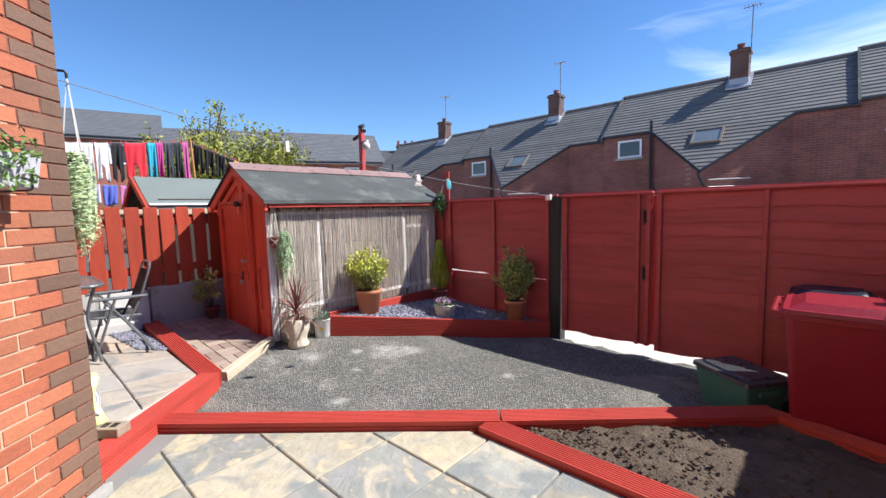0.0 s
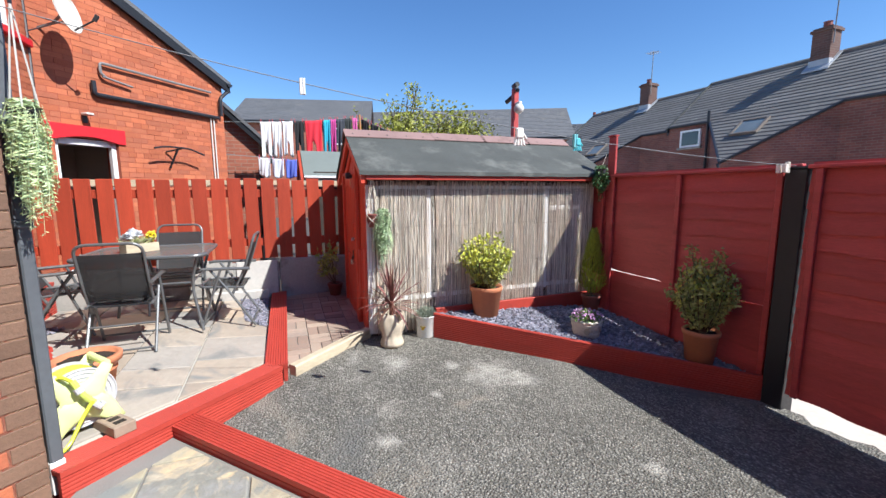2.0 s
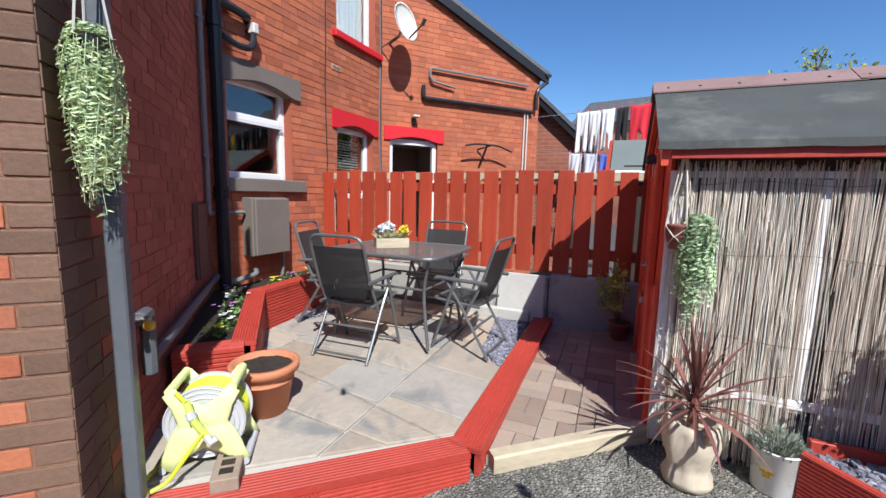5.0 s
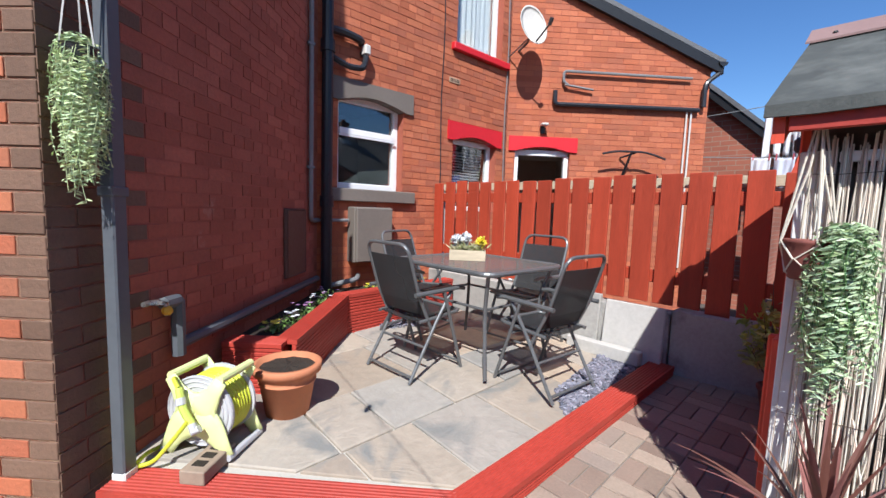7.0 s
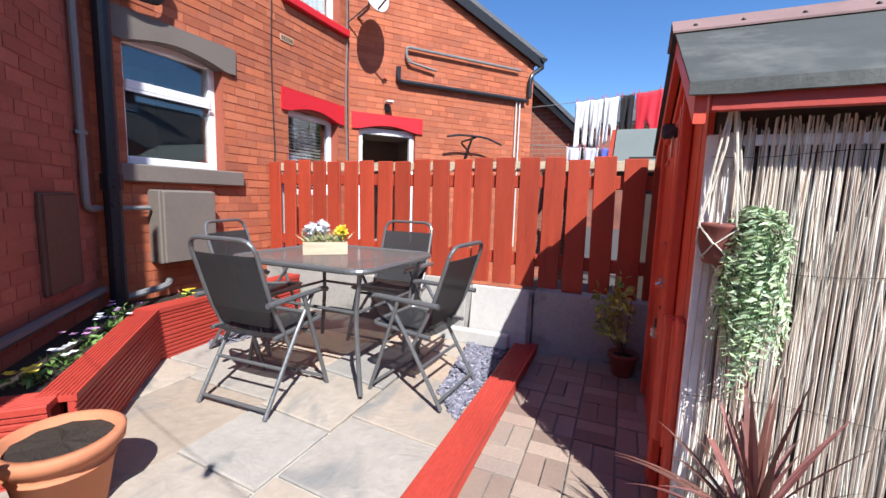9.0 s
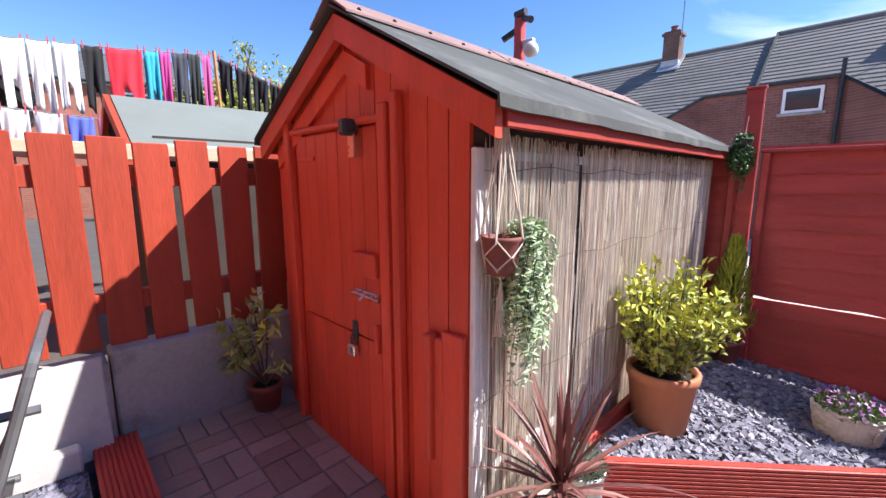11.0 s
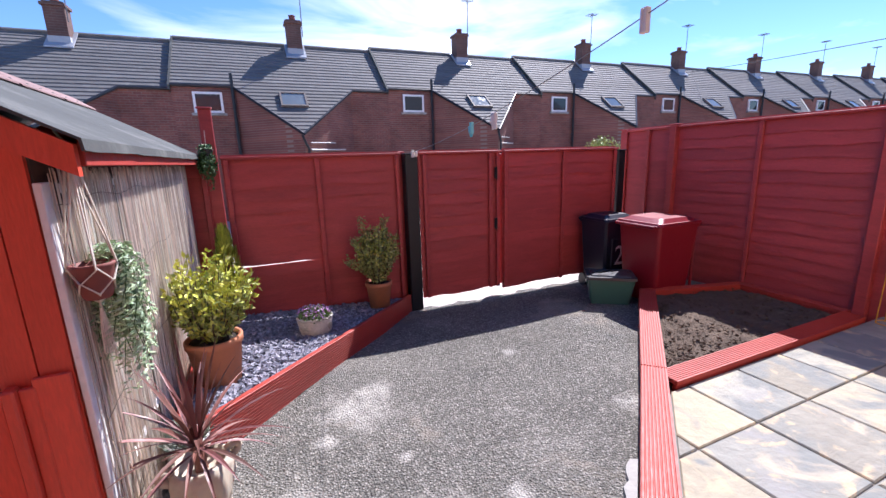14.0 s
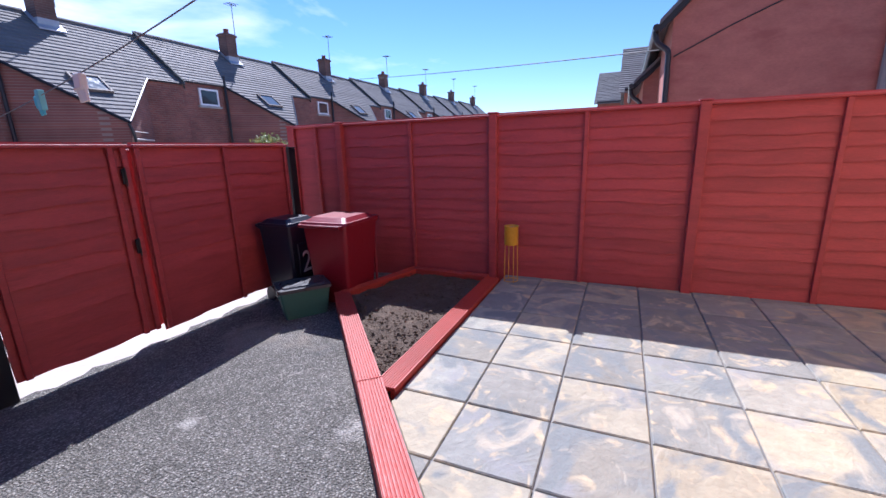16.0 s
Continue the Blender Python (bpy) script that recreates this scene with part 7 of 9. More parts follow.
for z in (1.2, 2.6):
    bm = bmesh.new()
    bx(bm, -0.038, 0.038, -0.030, 0.030, z, z + 0.035, bevel=0.004)
    part("bracket", bm, PIPE_SLATE, sdp)
vb_ = thing("air_brick", "terracotta air brick in the wall", "vent", on_wall(WC, AD, NA, 1.575, 2.73, 0.008))
bm = bmesh.new()
bx(bm, 0, 0.17, -0.004, 0.006, 0, 0.06, bevel=0.003)
part("plate", bm, material("buff_vent", (0.46, 0.30, 0.2), 0.8), vb_)
# Dark strips on the plate's face paint the shade inside the slots.
for i in range(6):
    bm = bmesh.new()
    bx(bm, 0.015 + i * 0.025, 0.028 + i * 0.025, 0.006, 0.008, 0.012, 0.048)
    part("slot", bm, COMPOST, vb_)
cb = thing("wall_cable", "thin dark cables clipped down the wall", "cable")
for s, r in ((1.47, 0.006), (2.58, 0.008), (2.61, 0.005)):
    bm = bmesh.new()
    tube(bm, [wpt(WC, AD, NA, s + 0.012 * math.sin(i * 1.7), 1.3 + i * 0.42, 0.014) for i in range(11)], r, 5)
    part("cable", bm, CABLE if r < 0.007 else PIPE_GREY, cb)
dish = thing("satellite_dish", "white satellite dish on an arm on the gable", "satellite dish")
dc = wpt(WD, GV, NG, 0.18, 3.52, 0.42)
ax = (NG + GV * 0.45 + Vector((0, 0, 0.28))).normalized()
M = ax.to_track_quat("Z", "Y").to_matrix().to_4x4()
M.translation = dc
bm = bmesh.new()
lathe(bm, [(0.004, -0.045), (0.08, -0.040), (0.16, -0.022), (0.215, 0.0), (0.222, 0.0), (0.165, -0.014), (0.08, -0.030), (0.004, -0.036)], 26)
bmesh.ops.transform(bm, matrix=M @ Matrix.Diagonal((0.9, 1.12, 1, 1)), verts=bm.verts[:])
part("reflector", bm, material("dish_white", (0.62, 0.58, 0.52), 0.5, vary=0.12, stain=(0.42, 0.22, 0.12), stain_cut=0.68, stain_scale=9), dish, smooth=True)
bm = bmesh.new()
tube(bm, [M @ Vector((0, -0.22, 0)), M @ Vector((0, -0.16, 0.26))], 0.010, 6)
tube(bm, [M @ Vector((0, -0.17, 0.24)), M @ Vector((0, -0.12, 0.30))], 0.024, 8)
part("feed_arm", bm, DARK_PLASTIC, dish)
bm = bmesh.new()
tube(bm, [M @ Vector((0, 0, -0.04)), wpt(WD, GV, NG, 0.18, 3.42, 0.15), wpt(WD, GV, NG, 0.10, 3.36, 0.0)], 0.016, 6)
tube(bm, [M @ Vector((0, -0.1, -0.03)), wpt(WD, GV, NG, -0.02, 3.28, 0.02)], 0.008, 6)
part("bracket", bm, STEEL, dish)
gpip = thing("gable_pipe", "grey and black pipes running across the gable", "pipe")
bm = bmesh.new()
tube(bm, bend([wpt(WD, GV, NG, 0.76, 2.96, 0.05), wpt(WD, GV, NG, 0.70, 3.00, 0.05), wpt(WD, GV, NG, 0.70, 3.13, 0.05), wpt(WD, GV, NG, 2.42, 3.12, 0.05)], 3, 0.04), 0.018, 6)
tube(bm, [wpt(WD, GV, NG, 0.72, 2.96, 0.05), wpt(WD, GV, NG, 1.10, 2.91, 0.05)], 0.016, 6)
part("grey_run", bm, PIPE_GREY, gpip)
bm = bmesh.new()
tube(bm, bend([wpt(WD, GV, NG, 0.60, 2.88, 0.05), wpt(WD, GV, NG, 0.60, 2.71, 0.05), wpt(WD, GV, NG, 2.55, 2.72, 0.05)], 3, 0.05), 0.030, 8)
part("black_run", bm, PIPE_BLACK, gpip)
bm = bmesh.new()
for s in (2.40, 2.46):
    tube(bm, [wpt(WD, GV, NG, s, 2.70, 0.03), wpt(WD, GV, NG, s, 0.6, 0.03)], 0.012, 6)
part("pale_run", bm, PALE_PIPE, gpip)
wla = thing("door_lamp", "small white floodlight over the doorway", "lamp", on_wall(WD, GV, NG, 0.47, 2.40, 0.0))
bm = bmesh.new()
bx(bm, -0.045, 0.045, 0.03, 0.14, 0.02, 0.05, bevel=0.008)
part("head", bm, PALE_PIPE, wla)
bm = bmesh.new()
bx(bm, -0.03, 0.03, 0.0, 0.03, -0.07, 0.05, bevel=0.006)
part("sensor", bm, DARK_PLASTIC, wla)
br = thing("wall_bracket", "dark iron wall bracket with a bent cross bar", "bracket")
bm = bmesh.new()
tube(bm, bend([wpt(WD, GV, NG, 1.22, 2.08, 0.20), wpt(WD, GV, NG, 1.40, 2.12, 0.20), wpt(WD, GV, NG, 1.80, 2.12, 0.20), wpt(WD, GV, NG, 2.06, 2.04, 0.20)], 4, 0.1), 0.014, 6)
tube(bm, [wpt(WD, GV, NG, 1.58, 1.81, 0.02), wpt(WD, GV, NG, 1.60, 2.11, 0.20)], 0.016, 6)
tube(bm, [wpt(WD, GV, NG, 1.54, 2.06, 0.02), wpt(WD, GV, NG, 1.66, 2.11, 0.20)], 0.014, 6)
part("cross_bar", bm, PIPE_BLACK, br)


# ---- pots and plants ----
def pot(parent, r0, r1, h, mat, rim=0.018, rimh=0.03, soil=0.02, soil_mat=None, bands=()):
    bm = bmesh.new()
    prof = [(r0 * 0.9, 0), (r0, 0.004)]
    for b in bands:
        rb = r0 + (r1 - r0) * b / h
        prof += [(rb, b - 0.006), (rb + 0.006, b - 0.003), (rb + 0.006, b + 0.003), (rb + 0.001, b + 0.006)]
    prof += [(r1, h - rimh), (r1 + rim * 0.8, h - rimh + 0.004), (r1 + rim, h - 0.006), (r1 + rim * 0.6, h), (r1 - 0.008, h), (r1 - 0.012, h - soil - 0.01), (r1 * 0.5, h - soil - 0.012)]
    lathe(bm, prof, 28)
    ob = part("pot", bm, mat, parent, smooth=True)
    bm = bmesh.new()
    rr = r1 - 0.012
    n = 20
    c = bm.verts.new((0, 0, h - soil + 0.006))
    ring1 = [bm.verts.new((rr * 0.6 * math.cos(2 * math.pi * i / n), rr * 0.6 * math.sin(2 * math.pi * i / n), h - soil + 0.008 * math.sin(i * 2.3))) for i in range(n)]
    ring2 = [bm.verts.new((rr * math.cos(2 * math.pi * i / n), rr * math.sin(2 * math.pi * i / n), h - soil + 0.005 * math.sin(i * 3.1))) for i in range(n)]
    for i in range(n):
        bm.faces.new((c, ring1[i], ring1[(i + 1) % n]))
        bm.faces.new((ring1[i], ring2[i], ring2[(i + 1) % n], ring1[(i + 1) % n]))
    part("soil", bm, soil_mat or COMPOST, parent)
    return ob


def shrub(parent, base_z, rng, stems, height, spread, leaves, lsize, mat, tip_mat=None, tip_from=0.75, lean=(0, 0), wood=True, per=26):
    """Branching stems whose upper parts carry whorls of leaves."""
    bw, bl, bt = bmesh.new(), bmesh.new(), bmesh.new()
    for i in range(stems):
        a = i * 2.399 + rng.uniform(-0.3, 0.3)
        r = spread * math.sqrt((i + 0.5) / stems)
        hh = height * rng.uniform(0.62, 1.0) * (1 - 0.28 * (r / spread) ** 2)
        top = Vector((lean[0] + r * math.cos(a), lean[1] + r * math.sin(a), base_z + hh))
        s = Vector((0.03 * math.cos(a), 0.03 * math.sin(a), base_z - 0.01))
        mid = s.lerp(top, 0.5) + Vector((0.03 * math.cos(a), 0.03 * math.sin(a), 0))
        pts = [s, mid, top]
        if wood:
            tube(bw, pts, 0.005, 4, 0.0018)
        for j in range(leaves):
            t = 0.15 + 0.87 * (j + rng.random()) / leaves
            p = s.lerp(mid, t * 2) if t < 0.5 else mid.lerp(top, (t - 0.5) * 2)
            p = p + rnd_dir(rng) * lsize * 0.9 * rng.random()
            d = rnd_dir(rng, 0.45)
            target = bt if (tip_mat and t > tip_from and rng.random() < 0.65) else bl
            leaf(target, p, d, rnd_dir(rng, 0.8), lsize * rng.uniform(0.7, 1.25), lsize * rng.uniform(0.40, 0.58), 0.18)
    if wood:
        part("stem", bw, BARK, parent)["kind"] = "stuff"
    else:
        bw.free()
    part("foliage", bl, mat, parent)
    if tip_mat:
        part("young_leaves", bt, tip_mat, parent, "bright yellow young leaves")
    else:
        bt.free()


eu = thing("potted_euonymus", "yellow variegated euonymus in a terracotta pot on slate", "potted plant", pose(-0.04, -1.45, slate_z(-0.04, -1.45) - 0.01) @ Matrix.Scale(1.08, 4))
pot(eu, 0.108, 0.136, 0.275, TERRACOTTA, 0.011, 0.042)
shrub(eu, 0.255, random.Random(5), 58, 0.50, 0.24, 46, 0.040, EUONYMUS, YELLOW_LEAF, 0.72, (0.02, 0.0))
sh = thing("potted_shrub", "bushy variegated shrub in a terracotta pot by the gate post", "potted plant", pose(1.28, -0.25, slate_z(1.28, -0.25) - 0.01) @ Matrix.Scale(1.05, 4))
pot(sh, 0.092, 0.116, 0.26, TERRACOTTA, 0.012, 0.04)
rng = random.Random(9)
shrub(sh, 0.25, rng, 52, 0.56, 0.20, 58, 0.040, DARK_VARIEG, EUONYMUS, 0.72)
for (dx, dy, dz) in ((-0.27, -0.03, 0.26), (0.21, 0.02, 0.30), (-0.13, 0, 0.62), (0.09, 0.0, 0.60), (-0.20, 0.03, 0.42), (0.17, -0.04, 0.44)):
    bl, bw = bmesh.new(), bmesh.new()
    s, e = Vector((0, 0, 0.27)), Vector((dx, dy, 0.24 + dz))
    tube(bw, [s, s.lerp(e, 0.5) + Vector((0, 0, -0.02)), e], 0.005, 4, 0.002)
    for i in range(150):
        p = s.lerp(e, 0.4 + 0.62 * rng.random()) + rnd_dir(rng) * 0.035
        leaf(bl, p, rnd_dir(rng, 0.3), rnd_dir(rng, 0.8), 0.036 * rng.uniform(0.7, 1.2), 0.018, 0.18)
    part("branch", bw, BARK, sh)
    part("foliage", bl, DARK_VARIEG, sh)
co_ = thing("potted_conifer", "golden dwarf conifer in a plum pot in the corner", "potted plant", pose(-0.02, -0.19, slate_z(-0.02, -0.19) - 0.01) @ Matrix.Scale(1.13, 4))
pot(co_, 0.065, 0.085, 0.15, TERRACOTTA_OLD, 0.01, 0.025)
rng = random.Random(14)
bm = bmesh.new()
for i in range(1500):
    t = rng.random() ** 0.8
    z = 0.16 + 0.58 * t
    r = (0.125 * min(1, (t + 0.08) * 4) * (1 - t) ** 0.75 + 0.008) * rng.uniform(0.55, 1.05)
    a = rng.uniform(0, 2 * math.pi)
    leaf(bm, (r * math.cos(a), r * math.sin(a), z), (math.cos(a) * 0.45, math.sin(a) * 0.45, 1.0), (math.cos(a), math.sin(a), 0), rng.uniform(0.035, 0.07), 0.012, 0.1)
part("foliage", bm, CONIFER, co_)
bm = bmesh.new()
tube(bm, [(0, 0, 0.12), (0, 0, 0.55)], 0.012, 6, 0.004)
part("trunk", bm, BARK, co_)
ba = thing("flower_basket", "grey wicker basket of mauve violas on the slate", "planter", pose(0.60, -0.78, slate_z(0.60, -0.78) - 0.006) @ Matrix.Diagonal((1.12, 1.12, 1.42, 1)))
for k in range(6):
    bm = bmesh.new()
    r = 0.100 + 0.004 * k
    tube(bm, [(r * math.cos(a), r * math.sin(a) * 0.9, 0.012 + k * 0.0175 + 0.004 * math.sin(a * 13 + k * 3.14)) for a in [2 * math.pi * i / 52 for i in range(53)]], 0.009, 5)
    part("weave", bm, WICKER, ba)
bm = bmesh.new()
lathe(bm, [(0.098, 0.0), (0.118, 0.095), (0.105, 0.095), (0.09, 0.08), (0.02, 0.085)], 24)
part("liner", bm, WICKER, ba)
bm = bmesh.new()
bmesh.ops.create_cone(bm, cap_ends=True, segments=14, radius1=0.022, radius2=0.022, depth=0.004, matrix=Matrix.Translation((0.095, -0.075, 0.05)) @ pose(0, 0, 0, 90, 0, 50))
part("tag", bm, WOOD_PALE, ba)
rng = random.Random(23)
bl, bp_ = bmesh.new(), bmesh.new()
for i in range(520):
    a, r = rng.uniform(0, 6.28), 0.115 * math.sqrt(rng.random())
    z = 0.09 + 0.045 * (1 - (r / 0.12) ** 2) + rng.uniform(-0.01, 0.02)
    leaf(bl, (r * math.cos(a), r * math.sin(a), z), rnd_dir(rng, 0.6), rnd_dir(rng, 0.8), 0.022, 0.013, 0.2)
for i in range(150):
    a, r = rng.uniform(0, 6.28), 0.12 * math.sqrt(rng.random())
    leaf(bp_, (r * math.cos(a), r * math.sin(a), 0.125 + 0.03 * (1 - (r / 0.12) ** 2)), rnd_dir(rng, 0.3), (0, 0, 1), 0.020, 0.018, 0.1)
part("foliage", bl, GREEN_LEAF, ba)
part("bloom", bp_, PETAL_PURPLE, ba)

# cordyline in a relief-faced jar
cv = thing("potted_cordyline", "burgundy cordyline in a cream relief-modelled jar", "potted plant", pose(-0.03, -2.39, ground_z(-0.03, -2.39) - 0.004) @ Matrix.Scale(1.28, 4))
bm = bmesh.new()
seg, prof = 36, [(0.050, 0), (0.078, 0.006), (0.082, 0.03), (0.066, 0.06), (0.070, 0.09), (0.084, 0.13), (0.092, 0.17), (0.090, 0.21), (0.082, 0.235), (0.074, 0.238), (0.070, 0.21), (0.02, 0.205)]
rows = []
for k, (r, z) in enumerate(prof):
    row = []
    for i in range(seg):
        a = 2 * math.pi * i / seg
        f = 0
        if 1 < k < 9:
            f = 0.016 * math.exp(-((a - 5.4) / 0.22) ** 2) * math.exp(-((z - 0.12) / 0.045) ** 2) - 0.010 * math.exp(-((a - 5.0) / 0.2) ** 2) * math.exp(-((z - 0.16) / 0.025) ** 2) - 0.010 * math.exp(-((a - 5.8) / 0.2) ** 2) * math.exp(-((z - 0.16) / 0.025) ** 2)
            f += 0.010 * math.exp(-((a - 5.4) / 0.3) ** 2) * math.exp(-((z - 0.06) / 0.012) ** 2) + 0.004 * math.sin(a * 7 + z * 40)
        row.append(bm.verts.new(((r + f) * math.cos(a), (r + f) * math.sin(a), z)))
    rows.append(row)
for a, b in zip(rows, rows[1:]):
    for i in range(seg):
        bm.faces.new((a[i], a[(i + 1) % seg], b[(i + 1) % seg], b[i]))
bm.faces.new(rows[0][::-1])
bm.faces.new(rows[-1])
for a in (0.35, 3.5):
    tube(bm, bend([(0.08 * math.cos(a), 0.08 * math.sin(a), 0.20), (0.115 * math.cos(a), 0.115 * math.sin(a), 0.225), (0.105 * math.cos(a), 0.105 * math.sin(a), 0.25), (0.075 * math.cos(a), 0.075 * math.sin(a), 0.235)], 3, 0.02), 0.013, 6)
part("jar", bm, STONEWARE, cv, smooth=True)
bm = bmesh.new()
rng = random.Random(31)


def strap(bm, p, a, el, length, width, droop):
    """A long arching strap leaf."""
    n = 7
    d = Vector((math.cos(a) * math.cos(el), math.sin(a) * math.cos(el), math.sin(el)))
    side = Vector((-math.sin(a), math.cos(a), 0))
    prev = None
    pos = Vector(p)
    for i in range(n + 1):
        t = i / n
        w = width * (0.55 + 0.9 * t if t < 0.5 else 1.0 - (t - 0.5) * 1.92) * 0.5
        cur = (bm.verts.new(pos + side * w), bm.verts.new(pos - Vector((0, 0, w * 0.35))), bm.verts.new(pos - side * w))
        if prev:
            bm.faces.new((prev[0], prev[1], cur[1], cur[0]))
            bm.faces.new((prev[1], prev[2], cur[2], cur[1]))
        prev = cur
        d = (d + Vector((0, 0, -droop / n))).normalized()
        pos = pos + d * length / n


for i in range(46):
    k = i / 46
    strap(bm, (rng.uniform(-0.01, 0.01), rng.uniform(-0.01, 0.01), 0.27 + 0.05 * (1 - k)), i * 2.399, radians(84 - 78 * k + rng.uniform(-8, 8)), rng.uniform(0.22, 0.33), rng.uniform(0.013, 0.019), 0.35 + 0.75 * k)
part("leaf_rosette", bm, CORDY, cv, "burgundy strap leaves")
bm = bmesh.new()
tube(bm, [(0, 0, 0.2), (0, 0, 0.32)], 0.02, 8, 0.014)
part("stem", bm, CORDY, cv)

wp_ = thing("potted_lavender", "silver-leaved plant in a white enamel pot with a bee", "potted plant", pose(-0.135, -2.04, ground_z(-0.135, -2.04) - 0.003, 0, 0, 0) @ Matrix.Scale(1.30, 4))
bm = bmesh.new()
lathe(bm, [(0.060, 0), (0.064, 0.004), (0.070, 0.150), (0.073, 0.152), (0.073, 0.157), (0.066, 0.157), (0.064, 0.125), (0.01, 0.122)], 28)
part("pot", bm, WHITE_GLAZE, wp_, smooth=True)
bm = bmesh.new()
lathe(bm, [(0.063, 0.120), (0.063, 0.126), (0.01, 0.130)], 20)
part("soil", bm, COMPOST, wp_)
rng = random.Random(41)
bm = bmesh.new()
for i in range(620):
    a, r = rng.uniform(0, 6.28), 0.085 * math.sqrt(rng.random())
    h = 0.07 * (1 - (r / 0.1) ** 2)
    leaf(bm, (r * 0.8 * math.cos(a), r * 0.8 * math.sin(a), 0.135 + h * rng.random()), (math.cos(a) * r * 9 + rng.uniform(-0.4, 0.4), math.sin(a) * r * 9 + rng.uniform(-0.4, 0.4), 0.9), rnd_dir(rng), rng.uniform(0.022, 0.042), 0.005, 0.1)
part("foliage", bm, SILVER, wp_)
bm = bmesh.new()
q = Vector((0.0665 * math.cos(-0.62), 0.0665 * math.sin(-0.62), 0.075))
Mb = Matrix.Translation(q) @ pose(0, 0, 0, 90, 0, math.degrees(-0.62) + 90)
for u, v, w, h in ((0, 0, 0.011, 0.004), (0, 0.008, 0.012, 0.003), (0, -0.008, 0.009, 0.003), (0.012, 0.012, 0.009, 0.004), (-0.012, 0.012, 0.009, 0.004)):
    bx(bm, u - w, u + w, v - h, v + h, 0.0, 0.003, m=Mb)
part("bee_print", bm, material("ochre_print", (0.32, 0.22, 0.03), 0.6), wp_)

dk = thing("potted_shrub", "leggy variegated shrub in a plum pot by the shed door", "potted plant", pose(-1.60, -2.69, pave_z(-1.6) - 0.002) @ Matrix.Scale(1.15, 4))
pot(dk, 0.055, 0.072, 0.13, TERRACOTTA_OLD, 0.009, 0.025)
rng = random.Random(17)
for i, (dx, dy, dz, y_) in enumerate(((0.05, -0.05, 0.55, 0), (0.20, -0.05, 0.40, 1), (0.33, -0.06, 0.26, 0), (-0.02, -0.13, 0.32, 1), (0.02, -0.12, 0.22, 1), (-0.06, -0.06, 0.40, 0), (0.10, -0.06, 0.30, 0), (-0.08, -0.15, 0.16, 0), (0.05, 0.02, 0.42, 0))):
    bw, bl = bmesh.new(), bmesh.new()
    s, e = Vector((0, 0, 0.11)), Vector((dx, dy, 0.11 + dz))
    mid = s.lerp(e, 0.5) + Vector((dx * 0.15, dy * 0.15, 0.03))
    tube(bw, [s, mid, e], 0.004, 4, 0.0018)
    for j in range(34 if y_ else 17):
        t = (0.62 if y_ else 0.42) + 0.42 * rng.random() ** 0.8
        p = (s.lerp(mid, t * 2) if t < 0.5 else mid.lerp(e, (t - 0.5) * 2)) + rnd_dir(rng) * (0.034 if y_ else 0.024)
        leaf(bl, p, rnd_dir(rng, -0.1), rnd_dir(rng, 0.8), rng.uniform(0.040, 0.066), rng.uniform(0.020, 0.031), 0.2)
    part("branch", bw, BARK, dk)
    part("foliage", bl, EUONYMUS if y_ else DARK_VARIEG, dk)

# ivy hanging on the tall post
iv = thing("hanging_ivy", "small trailing ivy hung on the tall post", "hanging plant", pose(-0.06, -0.10, 1.62))
bm = bmesh.new()
st = trailing("ivy", bm, (0, 0, 0.04), 30, 0.36, 0.07, random.Random(6), (0.026, 0.020))
part("foliage", bm, IVY, iv)
bm = bmesh.new()
lathe(bm, [(0.03, -0.03), (0.05, 0.04), (0.054, 0.045), (0.045, 0.045), (0.04, 0.02), (0.01, 0.02)], 14)
part("pot", bm, DARK_PLASTIC, iv)
bm = bmesh.new()
tube(bm, [(0, 0.0, 0.05), (0, 0.06, 0.2)], 0.003, 4)
part("hanger", bm, ROPE, iv)

# fern-like hanging plant at the house corner
hf = thing("hanging_plant", "pale green artificial trailing plant hung at the house corner", "hanging plant", pose(1.285, -4.165, 1.75) @ Matrix.Scale(0.82, 4))
bm = bmesh.new()
st = trailing("fern", bm, (0, 0, 0.02), 95, 0.66, 0.085, random.Random(12), (0.024, 0.008), True)
part("foliage", bm, PALE_FERN, hf)
bm = bmesh.new()
for q in st:
    tube(bm, q[::2], 0.0012, 3)
part("stem", bm, PALE_FERN, hf)
bm = bmesh.new()
lathe(bm, [(0.03, -0.06), (0.06, 0.02), (0.065, 0.025), (0.055, 0.025), (0.05, 0.0), (0.01, 0.0)], 16)
part("pot", bm, DARK_PLASTIC, hf)
bm = bmesh.new()
for a in (0.3, 2.4, 4.5):
    tube(bm, [(0.06 * math.cos(a), 0.06 * math.sin(a), 0.02), (0.0, 0.0, 0.50)], 0.004, 4)
part("hanger", bm, PALE_PIPE, hf, "white plastic hanger straps")
bm = bmesh.new()
tube(bm, bend([(0, 0, 0.49), (0, 0, 0.53), (-0.05, -0.12, 0.53)], 3, 0.03), 0.008, 6)
part("bracket", bm, PIPE_BLACK, hf)

# grey wall planter on the sunny wall
wpl = thing("wall_planter", "grey hanging trough with a leafy plant on the brick wall", "planter", on_wall(P0, LD, NL, 0.30, 1.60, 0.012))
bm = bmesh.new()
pts = [(0.0, 0.0), (0.115, 0.0), (0.125, 0.008), (0.145, 0.13), (0.0, 0.13)]
va = [bm.verts.new((0.0 - 0.008 * z / 0.13, y, z)) for y, z in pts]
vb = [bm.verts.new((0.30 + 0.008 * z / 0.13, y, z)) for y, z in pts]
bm.faces.new(va)
bm.faces.new(vb[::-1])
for i in range(5):
    bm.faces.new((va[i], vb[i], vb[(i + 1) % 5], va[(i + 1) % 5]))
